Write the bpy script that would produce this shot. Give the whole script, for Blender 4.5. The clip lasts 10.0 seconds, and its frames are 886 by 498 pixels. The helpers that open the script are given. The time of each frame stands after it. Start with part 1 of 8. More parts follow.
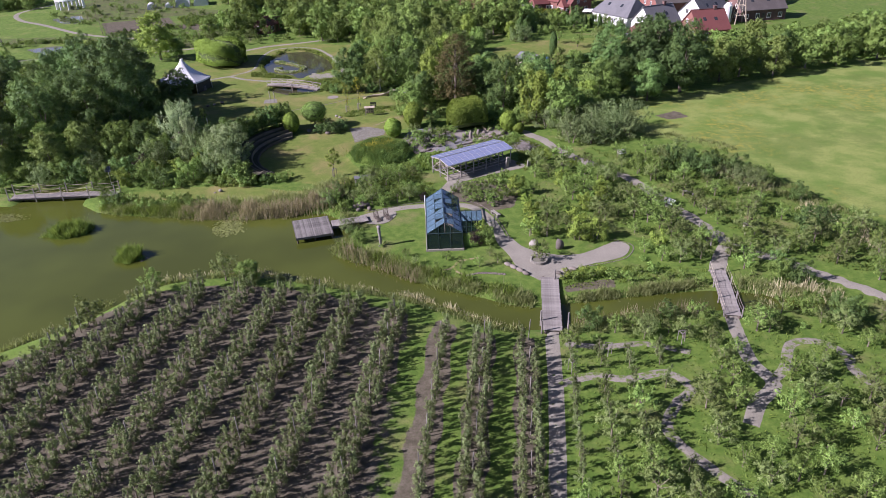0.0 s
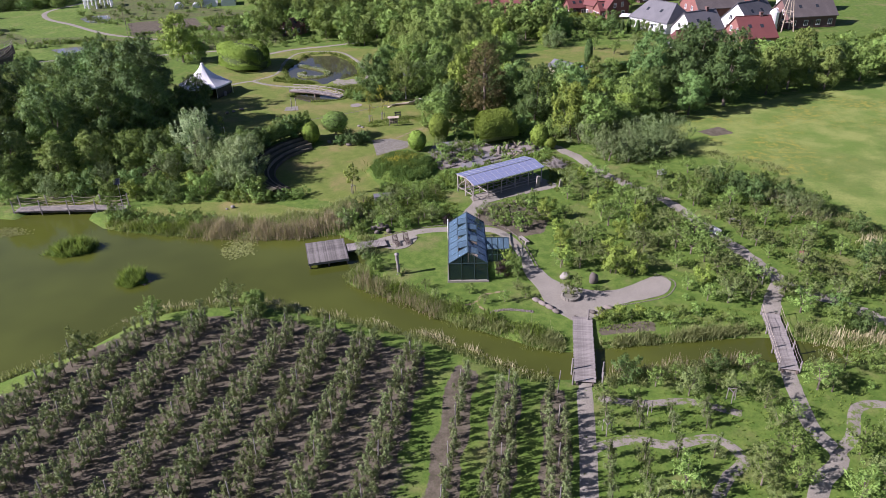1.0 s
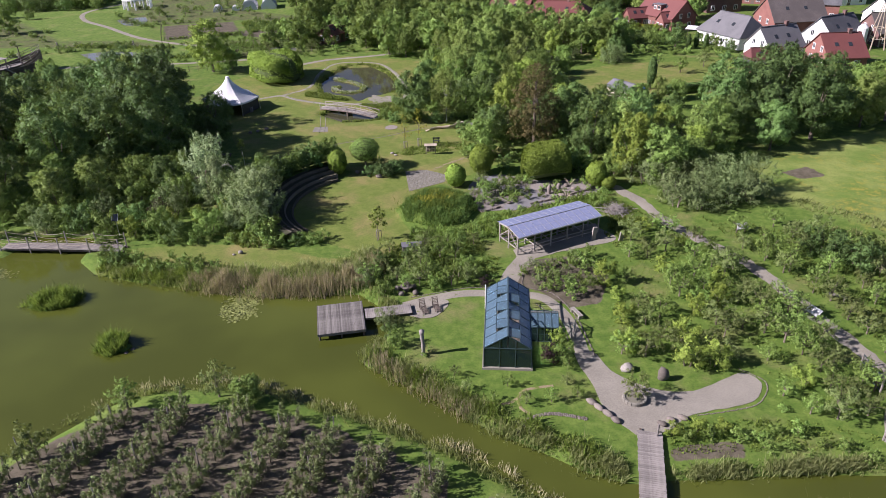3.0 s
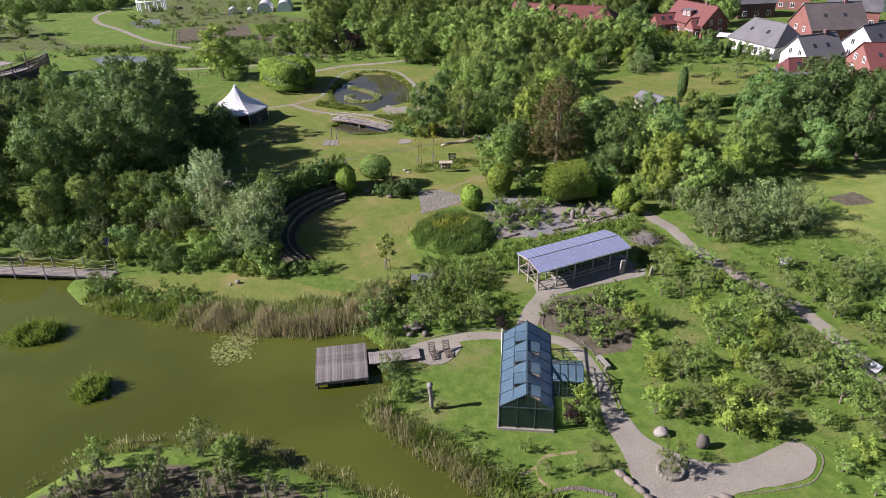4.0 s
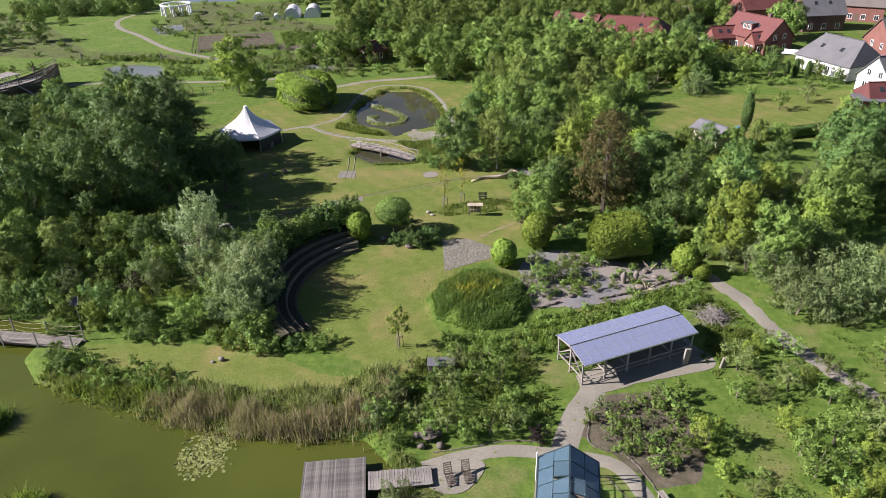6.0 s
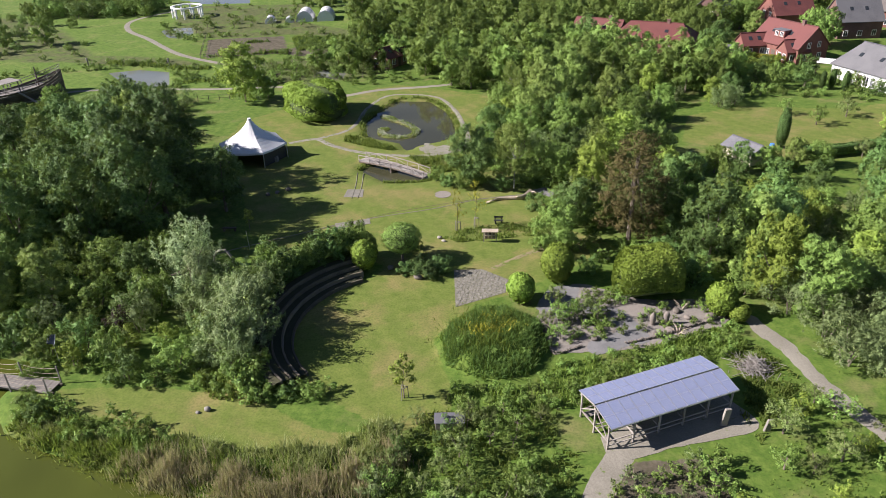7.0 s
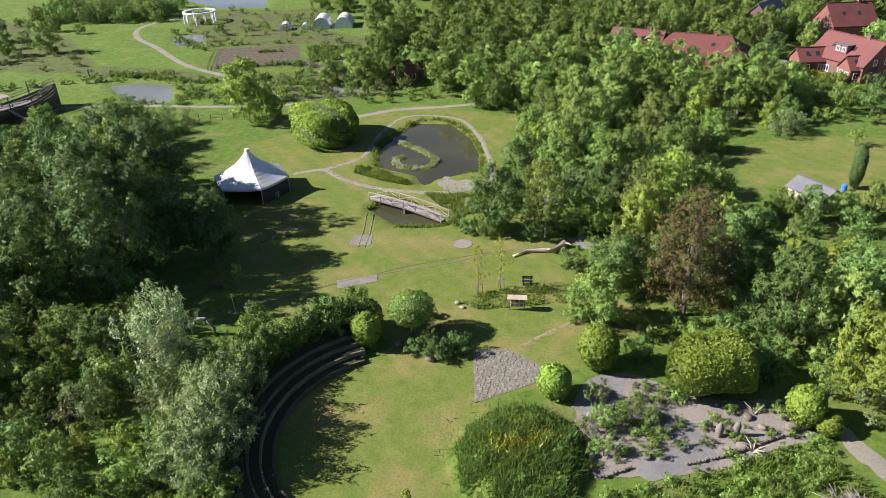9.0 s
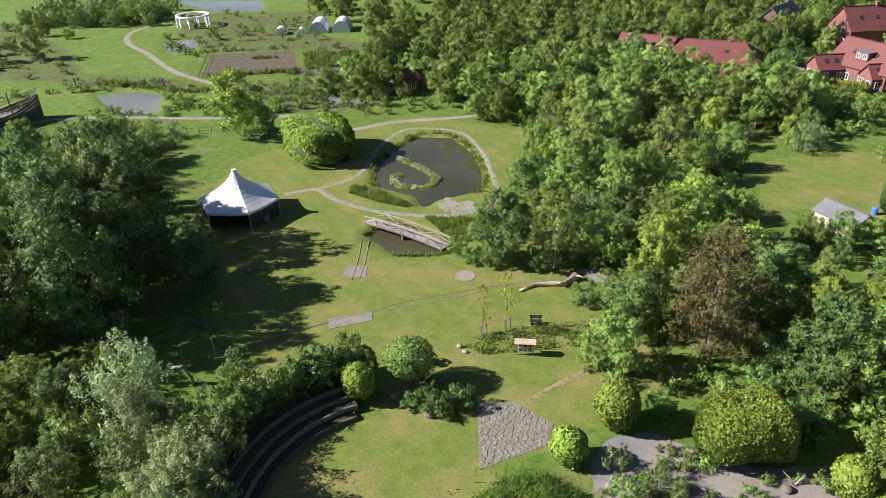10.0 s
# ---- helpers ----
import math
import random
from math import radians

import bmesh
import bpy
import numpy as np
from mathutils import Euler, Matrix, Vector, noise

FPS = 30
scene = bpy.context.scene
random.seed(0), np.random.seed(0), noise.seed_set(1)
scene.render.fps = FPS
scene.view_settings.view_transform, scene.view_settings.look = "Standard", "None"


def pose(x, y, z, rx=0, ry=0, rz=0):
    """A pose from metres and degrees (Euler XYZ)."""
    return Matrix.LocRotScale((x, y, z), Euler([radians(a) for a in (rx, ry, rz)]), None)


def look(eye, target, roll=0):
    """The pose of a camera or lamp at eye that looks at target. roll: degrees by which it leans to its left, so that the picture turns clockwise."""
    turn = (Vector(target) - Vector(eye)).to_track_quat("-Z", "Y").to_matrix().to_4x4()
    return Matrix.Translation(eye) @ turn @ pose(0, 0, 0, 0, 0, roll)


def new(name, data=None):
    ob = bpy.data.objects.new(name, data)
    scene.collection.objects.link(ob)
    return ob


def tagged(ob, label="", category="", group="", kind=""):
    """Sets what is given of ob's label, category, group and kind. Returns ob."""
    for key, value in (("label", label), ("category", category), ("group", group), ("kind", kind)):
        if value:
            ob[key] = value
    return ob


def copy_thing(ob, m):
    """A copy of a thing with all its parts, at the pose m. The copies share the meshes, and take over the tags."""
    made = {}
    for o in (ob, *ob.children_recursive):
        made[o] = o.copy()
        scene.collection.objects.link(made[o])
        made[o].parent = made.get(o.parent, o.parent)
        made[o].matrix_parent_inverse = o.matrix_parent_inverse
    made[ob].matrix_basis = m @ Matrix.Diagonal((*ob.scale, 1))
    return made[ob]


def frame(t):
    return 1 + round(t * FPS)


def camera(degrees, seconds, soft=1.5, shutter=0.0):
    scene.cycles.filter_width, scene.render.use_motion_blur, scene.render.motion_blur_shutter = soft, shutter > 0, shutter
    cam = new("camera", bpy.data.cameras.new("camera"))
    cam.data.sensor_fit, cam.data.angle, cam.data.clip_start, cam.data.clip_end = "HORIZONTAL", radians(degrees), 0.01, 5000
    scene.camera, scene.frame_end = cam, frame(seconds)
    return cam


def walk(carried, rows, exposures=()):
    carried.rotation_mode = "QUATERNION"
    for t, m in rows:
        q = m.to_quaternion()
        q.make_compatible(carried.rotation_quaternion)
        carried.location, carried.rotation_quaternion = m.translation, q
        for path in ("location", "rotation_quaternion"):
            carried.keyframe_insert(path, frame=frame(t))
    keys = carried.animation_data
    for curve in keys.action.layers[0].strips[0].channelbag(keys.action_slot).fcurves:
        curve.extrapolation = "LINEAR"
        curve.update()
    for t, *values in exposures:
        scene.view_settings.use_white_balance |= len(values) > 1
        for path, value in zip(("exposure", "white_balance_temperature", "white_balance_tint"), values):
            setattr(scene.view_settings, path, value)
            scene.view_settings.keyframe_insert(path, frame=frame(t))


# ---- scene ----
cam = camera(64.7, 10.0, 0.7)
# seconds, x, y, z, pitch, lean, yaw
PATH = [
    (0.0, 0.291, 0.245, 40.675, -28.501, -1.745, 0.351),
    (0.5, 0.544, 4.012, 40.641, -28.520, -1.691, 1.650),
    (1.0, 0.705, 7.848, 40.600, -28.532, -1.643, 2.850),
    (1.5, 0.784, 11.734, 40.554, -28.538, -1.600, 3.957),
    (2.0, 0.787, 15.652, 40.505, -28.539, -1.563, 4.980),
    (2.5, 0.722, 19.588, 40.455, -28.536, -1.531, 5.929),
    (4.0, 0.168, 31.370, 40.314, -28.518, -1.471, 8.462),
    (4.5, -0.124, 35.258, 40.276, -28.513, -1.462, 9.242),
    (5.0, -0.465, 39.115, 40.247, -28.510, -1.460, 10.005),
    (5.5, -0.855, 42.939, 40.227, -28.512, -1.464, 10.758),
    (7.0, -2.320, 54.198, 40.246, -28.554, -1.514, 12.943),
    (7.5, -2.914, 57.890, 40.283, -28.585, -1.544, 13.615),
    (8.0, -3.565, 61.559, 40.340, -28.625, -1.581, 14.225),
    (8.5, -4.280, 65.215, 40.418, -28.678, -1.624, 14.742),
    (9.0, -5.062, 68.868, 40.518, -28.743, -1.675, 15.123),
    (9.5, -5.920, 72.531, 40.643, -28.822, -1.732, 15.318),
    (10.0, -6.860, 76.217, 40.794, -28.917, -1.797, 15.262),
]
walk(cam, [(t, look((x, y, z), (x - math.sin(radians(yaw)), y + math.cos(radians(yaw)), z + math.tan(radians(pitch))), lean)) for t, x, y, z, pitch, lean, yaw in PATH],
     [(0.0, 1.0, 5760, 34), (4.0, 1.01, 6080, 27), (10.0, 1.2, 6240, 17)])

# world, sun
SUN_AZ, SUN_EL = 254.0, 33.0          # compass degrees from +y clockwise, and height
world = bpy.data.worlds.new("world")
scene.world = world
world.use_nodes = True
sky = world.node_tree.nodes.new("ShaderNodeTexSky")
sky.sky_type, sky.sun_disc = "NISHITA", False
sky.sun_elevation, sky.sun_rotation = radians(SUN_EL), radians(SUN_AZ)
sky.air_density, sky.dust_density = 0.6, 0.2          # a clear dry day
world.node_tree.links.new(sky.outputs[0], world.node_tree.nodes["Background"].inputs[0])
world.node_tree.nodes["Background"].inputs[1].default_value = 0.05
sun = new("sun", bpy.data.lights.new("sun", "SUN"))
sun.data.energy, sun.data.angle, sun.data.color = 5.0, radians(0.53), (1.0, 0.95, 0.86)
sun.matrix_world = look((100 * math.sin(radians(SUN_AZ)), 100 * math.cos(radians(SUN_AZ)), 100 * math.tan(radians(SUN_EL))), (0, 0, 0))


# ---- materials ----
def nodes_of(name):
    m = bpy.data.materials.new(name)
    m.use_nodes = True
    nt = m.node_tree
    return m, nt, nt.nodes["Principled BSDF"]


def link(nt, a, b):
    nt.links.new(a, b)


def noise_node(nt, scale, detail=4, vec=None, rough=0.55):
    n = nt.nodes.new("ShaderNodeTexNoise")
    n.inputs["Scale"].default_value, n.inputs["Detail"].default_value, n.inputs["Roughness"].default_value = scale, detail, rough
    if vec is not None:
        link(nt, vec, n.inputs["Vector"])
    return n.outputs["Fac"]


def place(nt):
    return nt.nodes.new("ShaderNodeNewGeometry").outputs["Position"]


def span(nt, fac, lo, hi):
    r = nt.nodes.new("ShaderNodeMapRange")
    r.interpolation_type = "SMOOTHSTEP"
    r.inputs["From Min"].default_value, r.inputs["From Max"].default_value = lo, hi
    link(nt, fac, r.inputs["Value"])
    return r.outputs["Result"]


def blend(nt, fac, a, b, kind="MIX"):
    m = nt.nodes.new("ShaderNodeMix")
    m.data_type, m.blend_type = "RGBA", kind
    for sock, v in ((m.inputs[0], fac), (m.inputs[6], a), (m.inputs[7], b)):
        if isinstance(v, (tuple, list)):
            sock.default_value = (*v[:3], 1)
        elif isinstance(v, (int, float)):
            sock.default_value = v
        else:
            link(nt, v, sock)
    return m.outputs[2]


def calc(nt, op, a, b):
    m = nt.nodes.new("ShaderNodeMath")
    m.operation = op
    for sock, v in zip(m.inputs, (a, b)):
        if isinstance(v, (int, float)):
            sock.default_value = v
        else:
            link(nt, v, sock)
    return m.outputs[0]


def bumped(nt, bs, fac, strength, dist):
    b = nt.nodes.new("ShaderNodeBump")
    b.inputs["Strength"].default_value, b.inputs["Distance"].default_value = strength, dist
    link(nt, fac, b.inputs["Height"])
    link(nt, b.outputs[0], bs.inputs["Normal"])


def plain(name, a, b, scale=3.0, rough=0.8, metal=0.0, bump=0.3, dist=0.01, big=0.25, stretch=None, vary=0.3):
    """Two colours mixed by noise at two scales, with fine relief."""
    m, nt, bs = nodes_of(name)
    tc = nt.nodes.new("ShaderNodeTexCoord").outputs["Object"]
    if stretch:
        mp = nt.nodes.new("ShaderNodeMapping")
        mp.inputs["Scale"].default_value = stretch
        link(nt, tc, mp.inputs["Vector"])
        tc = mp.outputs[0]
    fine = noise_node(nt, scale * 4, 5, tc)
    wide = noise_node(nt, scale * big, 3, tc)
    rnd = nt.nodes.new("ShaderNodeObjectInfo").outputs["Random"]
    f = calc(nt, "ADD", calc(nt, "MULTIPLY", fine, 0.5), calc(nt, "MULTIPLY", wide, 0.5))
    f = calc(nt, "ADD", f, calc(nt, "MULTIPLY", calc(nt, "SUBTRACT", rnd, 0.5), vary))
    link(nt, blend(nt, span(nt, f, 0.3, 0.7), a, b), bs.inputs["Base Color"])
    bs.inputs["Roughness"].default_value, bs.inputs["Metallic"].default_value = rough, metal
    if bump:
        bumped(nt, bs, fine, bump, dist)
    return m


def leafy(name, dark, light, gloss=0.5, passing=0.18, grain=8.0, open_air=0.56):
    """Leaf sprays cut into leaflets, each with its own tint and tilt; some light through."""
    m, nt, bs = nodes_of(name)
    geo = nt.nodes.new("ShaderNodeNewGeometry")
    rnd = nt.nodes.new("ShaderNodeObjectInfo").outputs["Random"]
    vo = nt.nodes.new("ShaderNodeTexVoronoi")
    vo.inputs["Scale"].default_value = grain
    link(nt, nt.nodes.new("ShaderNodeTexCoord").outputs["Object"], vo.inputs["Vector"])
    sep = nt.nodes.new("ShaderNodeSeparateColor")
    link(nt, vo.outputs["Color"], sep.inputs[0])
    f = calc(nt, "ADD", calc(nt, "MULTIPLY", geo.outputs["Random Per Island"], 0.3), calc(nt, "MULTIPLY", rnd, 0.35))
    f = calc(nt, "ADD", f, calc(nt, "MULTIPLY", sep.outputs[0], 0.55))
    col = blend(nt, span(nt, f, 0.2, 1.0), dark, light)
    hue = nt.nodes.new("ShaderNodeHueSaturation")
    link(nt, calc(nt, "ADD", 0.476, calc(nt, "MULTIPLY", rnd, 0.03)), hue.inputs["Hue"])
    link(nt, calc(nt, "ADD", 0.92, calc(nt, "MULTIPLY", rnd, 0.36)), hue.inputs["Value"])
    link(nt, col, hue.inputs["Color"])
    col = hue.outputs[0]
    link(nt, col, bs.inputs["Base Color"])
    bs.inputs["Roughness"].default_value = gloss
    bs.inputs["Specular IOR Level"].default_value = 0.15
    off = nt.nodes.new("ShaderNodeVectorMath")
    off.operation = "MULTIPLY_ADD"
    off.inputs[1].default_value, off.inputs[2].default_value = (1.3, 1.3, 1.3), (-0.65, -0.65, -0.65)
    link(nt, vo.outputs["Color"], off.inputs[0])
    tilt = nt.nodes.new("ShaderNodeVectorMath")
    link(nt, geo.outputs["Normal"], tilt.inputs[0])
    link(nt, off.outputs[0], tilt.inputs[1])
    nrm = nt.nodes.new("ShaderNodeVectorMath")
    nrm.operation = "NORMALIZE"
    link(nt, tilt.outputs[0], nrm.inputs[0])
    link(nt, nrm.outputs[0], bs.inputs["Normal"])
    tr = nt.nodes.new("ShaderNodeBsdfTranslucent")
    link(nt, blend(nt, 0.5, col, (0.32, 0.42, 0.06)), tr.inputs["Color"])
    mx = nt.nodes.new("ShaderNodeMixShader")
    mx.inputs[0].default_value = passing
    link(nt, bs.outputs[0], mx.inputs[1])
    link(nt, tr.outputs[0], mx.inputs[2])
    top = mx.outputs[0]
    if open_air:
        cut = nt.nodes.new("ShaderNodeMixShader")
        link(nt, calc(nt, "GREATER_THAN", vo.outputs["Distance"], open_air), cut.inputs[0])
        link(nt, top, cut.inputs[1])
        link(nt, nt.nodes.new("ShaderNodeBsdfTransparent").outputs[0], cut.inputs[2])
        top = cut.outputs[0]
    link(nt, top, nt.nodes["Material Output"].inputs["Surface"])
    return m


def grassy(name, a, b, scale, share, dist=0.02, grass=((0.075, 0.12, 0.022), (0.13, 0.17, 0.038))):
    """A worn path surface with grass creeping in."""
    m, nt, bs = nodes_of(name)
    pos = place(nt)
    fine, mid, wide = noise_node(nt, scale * 4, 5, pos), noise_node(nt, 1.3, 5, pos, 0.7), noise_node(nt, 0.25, 4, pos)
    col = blend(nt, span(nt, calc(nt, "ADD", calc(nt, "MULTIPLY", fine, 0.6), calc(nt, "MULTIPLY", wide, 0.4)), 0.35, 0.65), a, b)
    g = blend(nt, fine, *grass)
    col = blend(nt, span(nt, mid, 0.72 - share, 0.82 - share), col, g)
    link(nt, col, bs.inputs["Base Color"])
    bs.inputs["Roughness"].default_value = 0.95
    bs.inputs["Specular IOR Level"].default_value = 0.2
    bumped(nt, bs, fine, 0.5, dist)
    return m


def ground_material():
    m, nt, bs = nodes_of("land")
    pos = place(nt)

    def cover(name):
        a = nt.nodes.new("ShaderNodeAttribute")
        a.attribute_name = name
        return a.outputs["Fac"]
    n_fine, n_mid, n_wide, n_huge = (noise_node(nt, s, 6, pos, 0.65) for s in (4.5, 0.9, 0.16, 0.035))
    rough_g = blend(nt, span(nt, n_mid, 0.35, 0.7), (0.072, 0.13, 0.019), (0.13, 0.19, 0.034))
    rough_g = blend(nt, span(nt, n_wide, 0.5, 0.72), rough_g, (0.176, 0.176, 0.063))
    mown = blend(nt, span(nt, n_mid, 0.3, 0.7), (0.108, 0.152, 0.026), (0.162, 0.195, 0.044))
    mown = blend(nt, calc(nt, "MULTIPLY", span(nt, n_wide, 0.43, 0.7), 0.9), mown, (0.24, 0.2, 0.078))
    stripe = nt.nodes.new("ShaderNodeTexWave")
    stripe.bands_direction = "DIAGONAL"
    stripe.inputs["Scale"].default_value, stripe.inputs["Distortion"].default_value, stripe.inputs["Detail Scale"].default_value = 0.16, 9.0, 0.25
    link(nt, pos, stripe.inputs["Vector"])
    mown = blend(nt, calc(nt, "MULTIPLY", stripe.outputs["Fac"], 0.22), mown, (0.09, 0.13, 0.025))
    mead = blend(nt, span(nt, n_wide, 0.35, 0.65), (0.118, 0.185, 0.034), (0.225, 0.262, 0.07))
    mead = blend(nt, calc(nt, "MULTIPLY", span(nt, noise_node(nt, 0.07, 5, pos, 0.65), 0.46, 0.58), 0.5), mead, (0.095, 0.14, 0.03))
    mead = blend(nt, calc(nt, "MULTIPLY", span(nt, n_huge, 0.5, 0.6), span(nt, n_mid, 0.45, 0.65)), mead, (0.26, 0.25, 0.045))
    # bare soil, coloured darker to hold some shade of the orchard rows
    earth = blend(nt, span(nt, n_mid, 0.3, 0.7), (0.074, 0.062, 0.043), (0.145, 0.122, 0.09))
    sedge = blend(nt, span(nt, n_mid, 0.35, 0.65), (0.06, 0.078, 0.026), (0.135, 0.14, 0.056))
    sedge = blend(nt, span(nt, n_wide, 0.48, 0.62), sedge, (0.1, 0.15, 0.03))
    bright = blend(nt, span(nt, n_wide, 0.35, 0.65), (0.105, 0.178, 0.026), (0.155, 0.215, 0.045))
    col = rough_g
    for name, c, lo, hi in (("mown", mown, 0.4, 0.6), ("meadow", mead, 0.3, 0.7), ("bright", bright, 0.4, 0.6), ("sedge", sedge, 0.3, 0.7), ("earth", earth, 0.42, 0.58)):
        edge = calc(nt, "ADD", cover(name), calc(nt, "MULTIPLY", calc(nt, "SUBTRACT", n_mid, 0.5), 0.7))
        col = blend(nt, span(nt, edge, lo, hi), col, c)
    col = blend(nt, calc(nt, "MULTIPLY", span(nt, n_fine, 0.4, 0.7), 0.4), col, (0.035, 0.055, 0.014))
    link(nt, col, bs.inputs["Base Color"])
    bs.inputs["Roughness"].default_value = 0.95
    bs.inputs["Specular IOR Level"].default_value = 0.15
    bumped(nt, bs, n_fine, 0.35, 0.06)
    return m


def water_material(name, tint, rough=0.06):
    m, nt, bs = nodes_of(name)
    pos = place(nt)
    col = blend(nt, span(nt, noise_node(nt, 0.05, 3, pos), 0.35, 0.65), tint, [c * 0.72 for c in tint])
    link(nt, col, bs.inputs["Base Color"])
    bs.inputs["Roughness"].default_value, bs.inputs["IOR"].default_value = rough, 1.33
    bumped(nt, bs, noise_node(nt, 1.6, 3, pos), 0.12, 0.05)
    return m


def glass_material(name="glass", tint=(0.16, 0.25, 0.31)):
    m, nt, bs = nodes_of(name)
    bs.inputs["Base Color"].default_value = (*tint, 1)
    bs.inputs["Roughness"].default_value = 0.03
    bs.inputs["Transmission Weight"].default_value = 0.68
    bs.inputs["IOR"].default_value = 1.45
    return m


def window_material():
    m, nt, bs = nodes_of("window_glass")
    bs.inputs["Base Color"].default_value = (0.03, 0.035, 0.04, 1)
    bs.inputs["Roughness"].default_value = 0.05
    return m


def panel_material():
    """Solar glass: dark blue cells behind a bright silver grid."""
    m, nt, bs = nodes_of("solar_glass")
    tc = nt.nodes.new("ShaderNodeTexCoord").outputs["Object"]
    br = nt.nodes.new("ShaderNodeTexBrick")
    br.offset = 0.0
    br.inputs["Scale"].default_value = 1.0
    br.inputs["Brick Width"].default_value = br.inputs["Row Height"].default_value = 0.165
    br.inputs["Mortar Size"].default_value = 0.012
    br.inputs["Color1"].default_value = (0.14, 0.17, 0.285, 1)
    br.inputs["Color2"].default_value = (0.16, 0.19, 0.31, 1)
    br.inputs["Mortar"].default_value = (0.25, 0.27, 0.37, 1)
    link(nt, tc, br.inputs["Vector"])
    dust = noise_node(nt, 1.2, 4, tc)
    link(nt, blend(nt, calc(nt, "MULTIPLY", dust, 0.3), br.outputs["Color"], (0.36, 0.37, 0.43)), bs.inputs["Base Color"])
    bs.inputs["Roughness"].default_value = 0.22
    return m


M = {}
M["land"] = ground_material()
M["water"] = water_material("pond_water", (0.07, 0.084, 0.0135))
M["water_pale"] = water_material("pale_water", (0.19, 0.2, 0.16), 0.08)
M["water_far"] = water_material("clear_water", (0.06, 0.06, 0.032), 0.04)
M["gravel"] = grassy("gravel", (0.185, 0.17, 0.136), (0.275, 0.254, 0.206), 2.2, 0.12)
M["clean_gravel"] = grassy("clean_gravel", (0.185, 0.17, 0.137), (0.268, 0.248, 0.202), 2.2, -0.05)
M["grit"] = grassy("grit_path", (0.16, 0.144, 0.118), (0.25, 0.226, 0.188), 2.0, 0.24)
M["trodden"] = grassy("trodden_path", (0.18, 0.168, 0.135), (0.27, 0.252, 0.205), 2.0, 0.2)
M["sandy"] = grassy("sandy_gravel", (0.16, 0.142, 0.124), (0.26, 0.233, 0.205), 2.0, 0.12)
M["slab"] = plain("slabs", (0.13, 0.128, 0.125), (0.22, 0.215, 0.21), 2.0, 0.9, bump=0.4, dist=0.01)
M["cobble"] = plain("cobbles", (0.13, 0.122, 0.1), (0.23, 0.215, 0.175), 2.6, 0.9, bump=0.5, dist=0.02, big=0.5)
M["grey_wood"] = plain("weathered_wood", (0.15, 0.135, 0.12), (0.28, 0.255, 0.225), 2.0, 0.85, bump=0.5, dist=0.008, vary=0.16)
M["pale_wood"] = plain("pale_wood", (0.3, 0.24, 0.17), (0.48, 0.41, 0.32), 3.0, 0.8, bump=0.3, dist=0.006)
M["silver_wood"] = plain("silvered_wood", (0.24, 0.21, 0.185), (0.38, 0.345, 0.31), 3.0, 0.85, bump=0.4, dist=0.006)
M["dark_wood"] = plain("dark_wood", (0.06, 0.045, 0.035), (0.14, 0.11, 0.085), 3.0, 0.8)
M["bark"] = plain("bark", (0.09, 0.07, 0.052), (0.22, 0.18, 0.14), 5.0, 0.95, bump=0.8, dist=0.03)
M["stone"] = plain("stone", (0.1, 0.085, 0.07), (0.205, 0.175, 0.148), 2.0, 0.9, bump=0.7, dist=0.03)
# stone of the seat steps, their deep shade put into the colour
M["mossy_stone"] = plain("mossy_stone", (0.085, 0.074, 0.052), (0.18, 0.155, 0.11), 2.0, 0.95, bump=0.7, dist=0.03)
M["pale_stone"] = plain("pale_stone", (0.2, 0.185, 0.16), (0.33, 0.3, 0.26), 2.0, 0.85, bump=0.5, dist=0.02)
M["white"] = plain("white_paint", (0.7, 0.69, 0.66), (0.82, 0.81, 0.79), 2.0, 0.6, bump=0.1)
M["render"] = plain("white_render", (0.68, 0.67, 0.64), (0.8, 0.79, 0.76), 0.8, 0.85, bump=0.15)
M["canvas"] = plain("white_canvas", (0.605, 0.605, 0.605), (0.689, 0.689, 0.68), 0.5, 0.6, bump=0.1)
M["frame_green"] = plain("green_metal", (0.03, 0.055, 0.06), (0.06, 0.09, 0.095), 3.0, 0.4, 0.3, bump=0.05)
M["alu"] = plain("aluminium", (0.5, 0.5, 0.52), (0.65, 0.65, 0.67), 3.0, 0.4, 0.7, bump=0.05)
M["black"] = plain("dark_lining", (0.012, 0.014, 0.016), (0.03, 0.032, 0.035), 2.0, 0.6)
M["brick"] = plain("red_brick", (0.165, 0.068, 0.053), (0.235, 0.105, 0.083), 2.2, 0.9, bump=0.3)
M["brick_dark"] = plain("brown_brick", (0.13, 0.075, 0.065), (0.22, 0.12, 0.1), 2.2, 0.9, bump=0.3)
M["tile_red"] = plain("red_tile", (0.085, 0.027, 0.024), (0.145, 0.047, 0.04), 1.5, 0.7, bump=0.3, dist=0.02)
M["tile_grey"] = plain("grey_tile", (0.07, 0.07, 0.075), (0.135, 0.133, 0.135), 1.5, 0.65, bump=0.3, dist=0.02)
M["tile_brown"] = plain("brown_tile", (0.085, 0.073, 0.066), (0.15, 0.128, 0.116), 1.5, 0.7, bump=0.3, dist=0.02)
M["felt"] = plain("roof_felt", (0.11, 0.11, 0.12), (0.18, 0.18, 0.19), 1.5, 0.9)
M["cream"] = plain("cream_boards", (0.62, 0.55, 0.4), (0.72, 0.66, 0.5), 1.5, 0.75)
M["blue"] = plain("blue_plastic", (0.03, 0.12, 0.45), (0.06, 0.2, 0.6), 2.0, 0.4)
M["panel"] = panel_material()
M["glass"] = glass_material()
M["wall_glass"] = glass_material("wall_glass", (0.03, 0.06, 0.055))
M["pane"] = window_material()
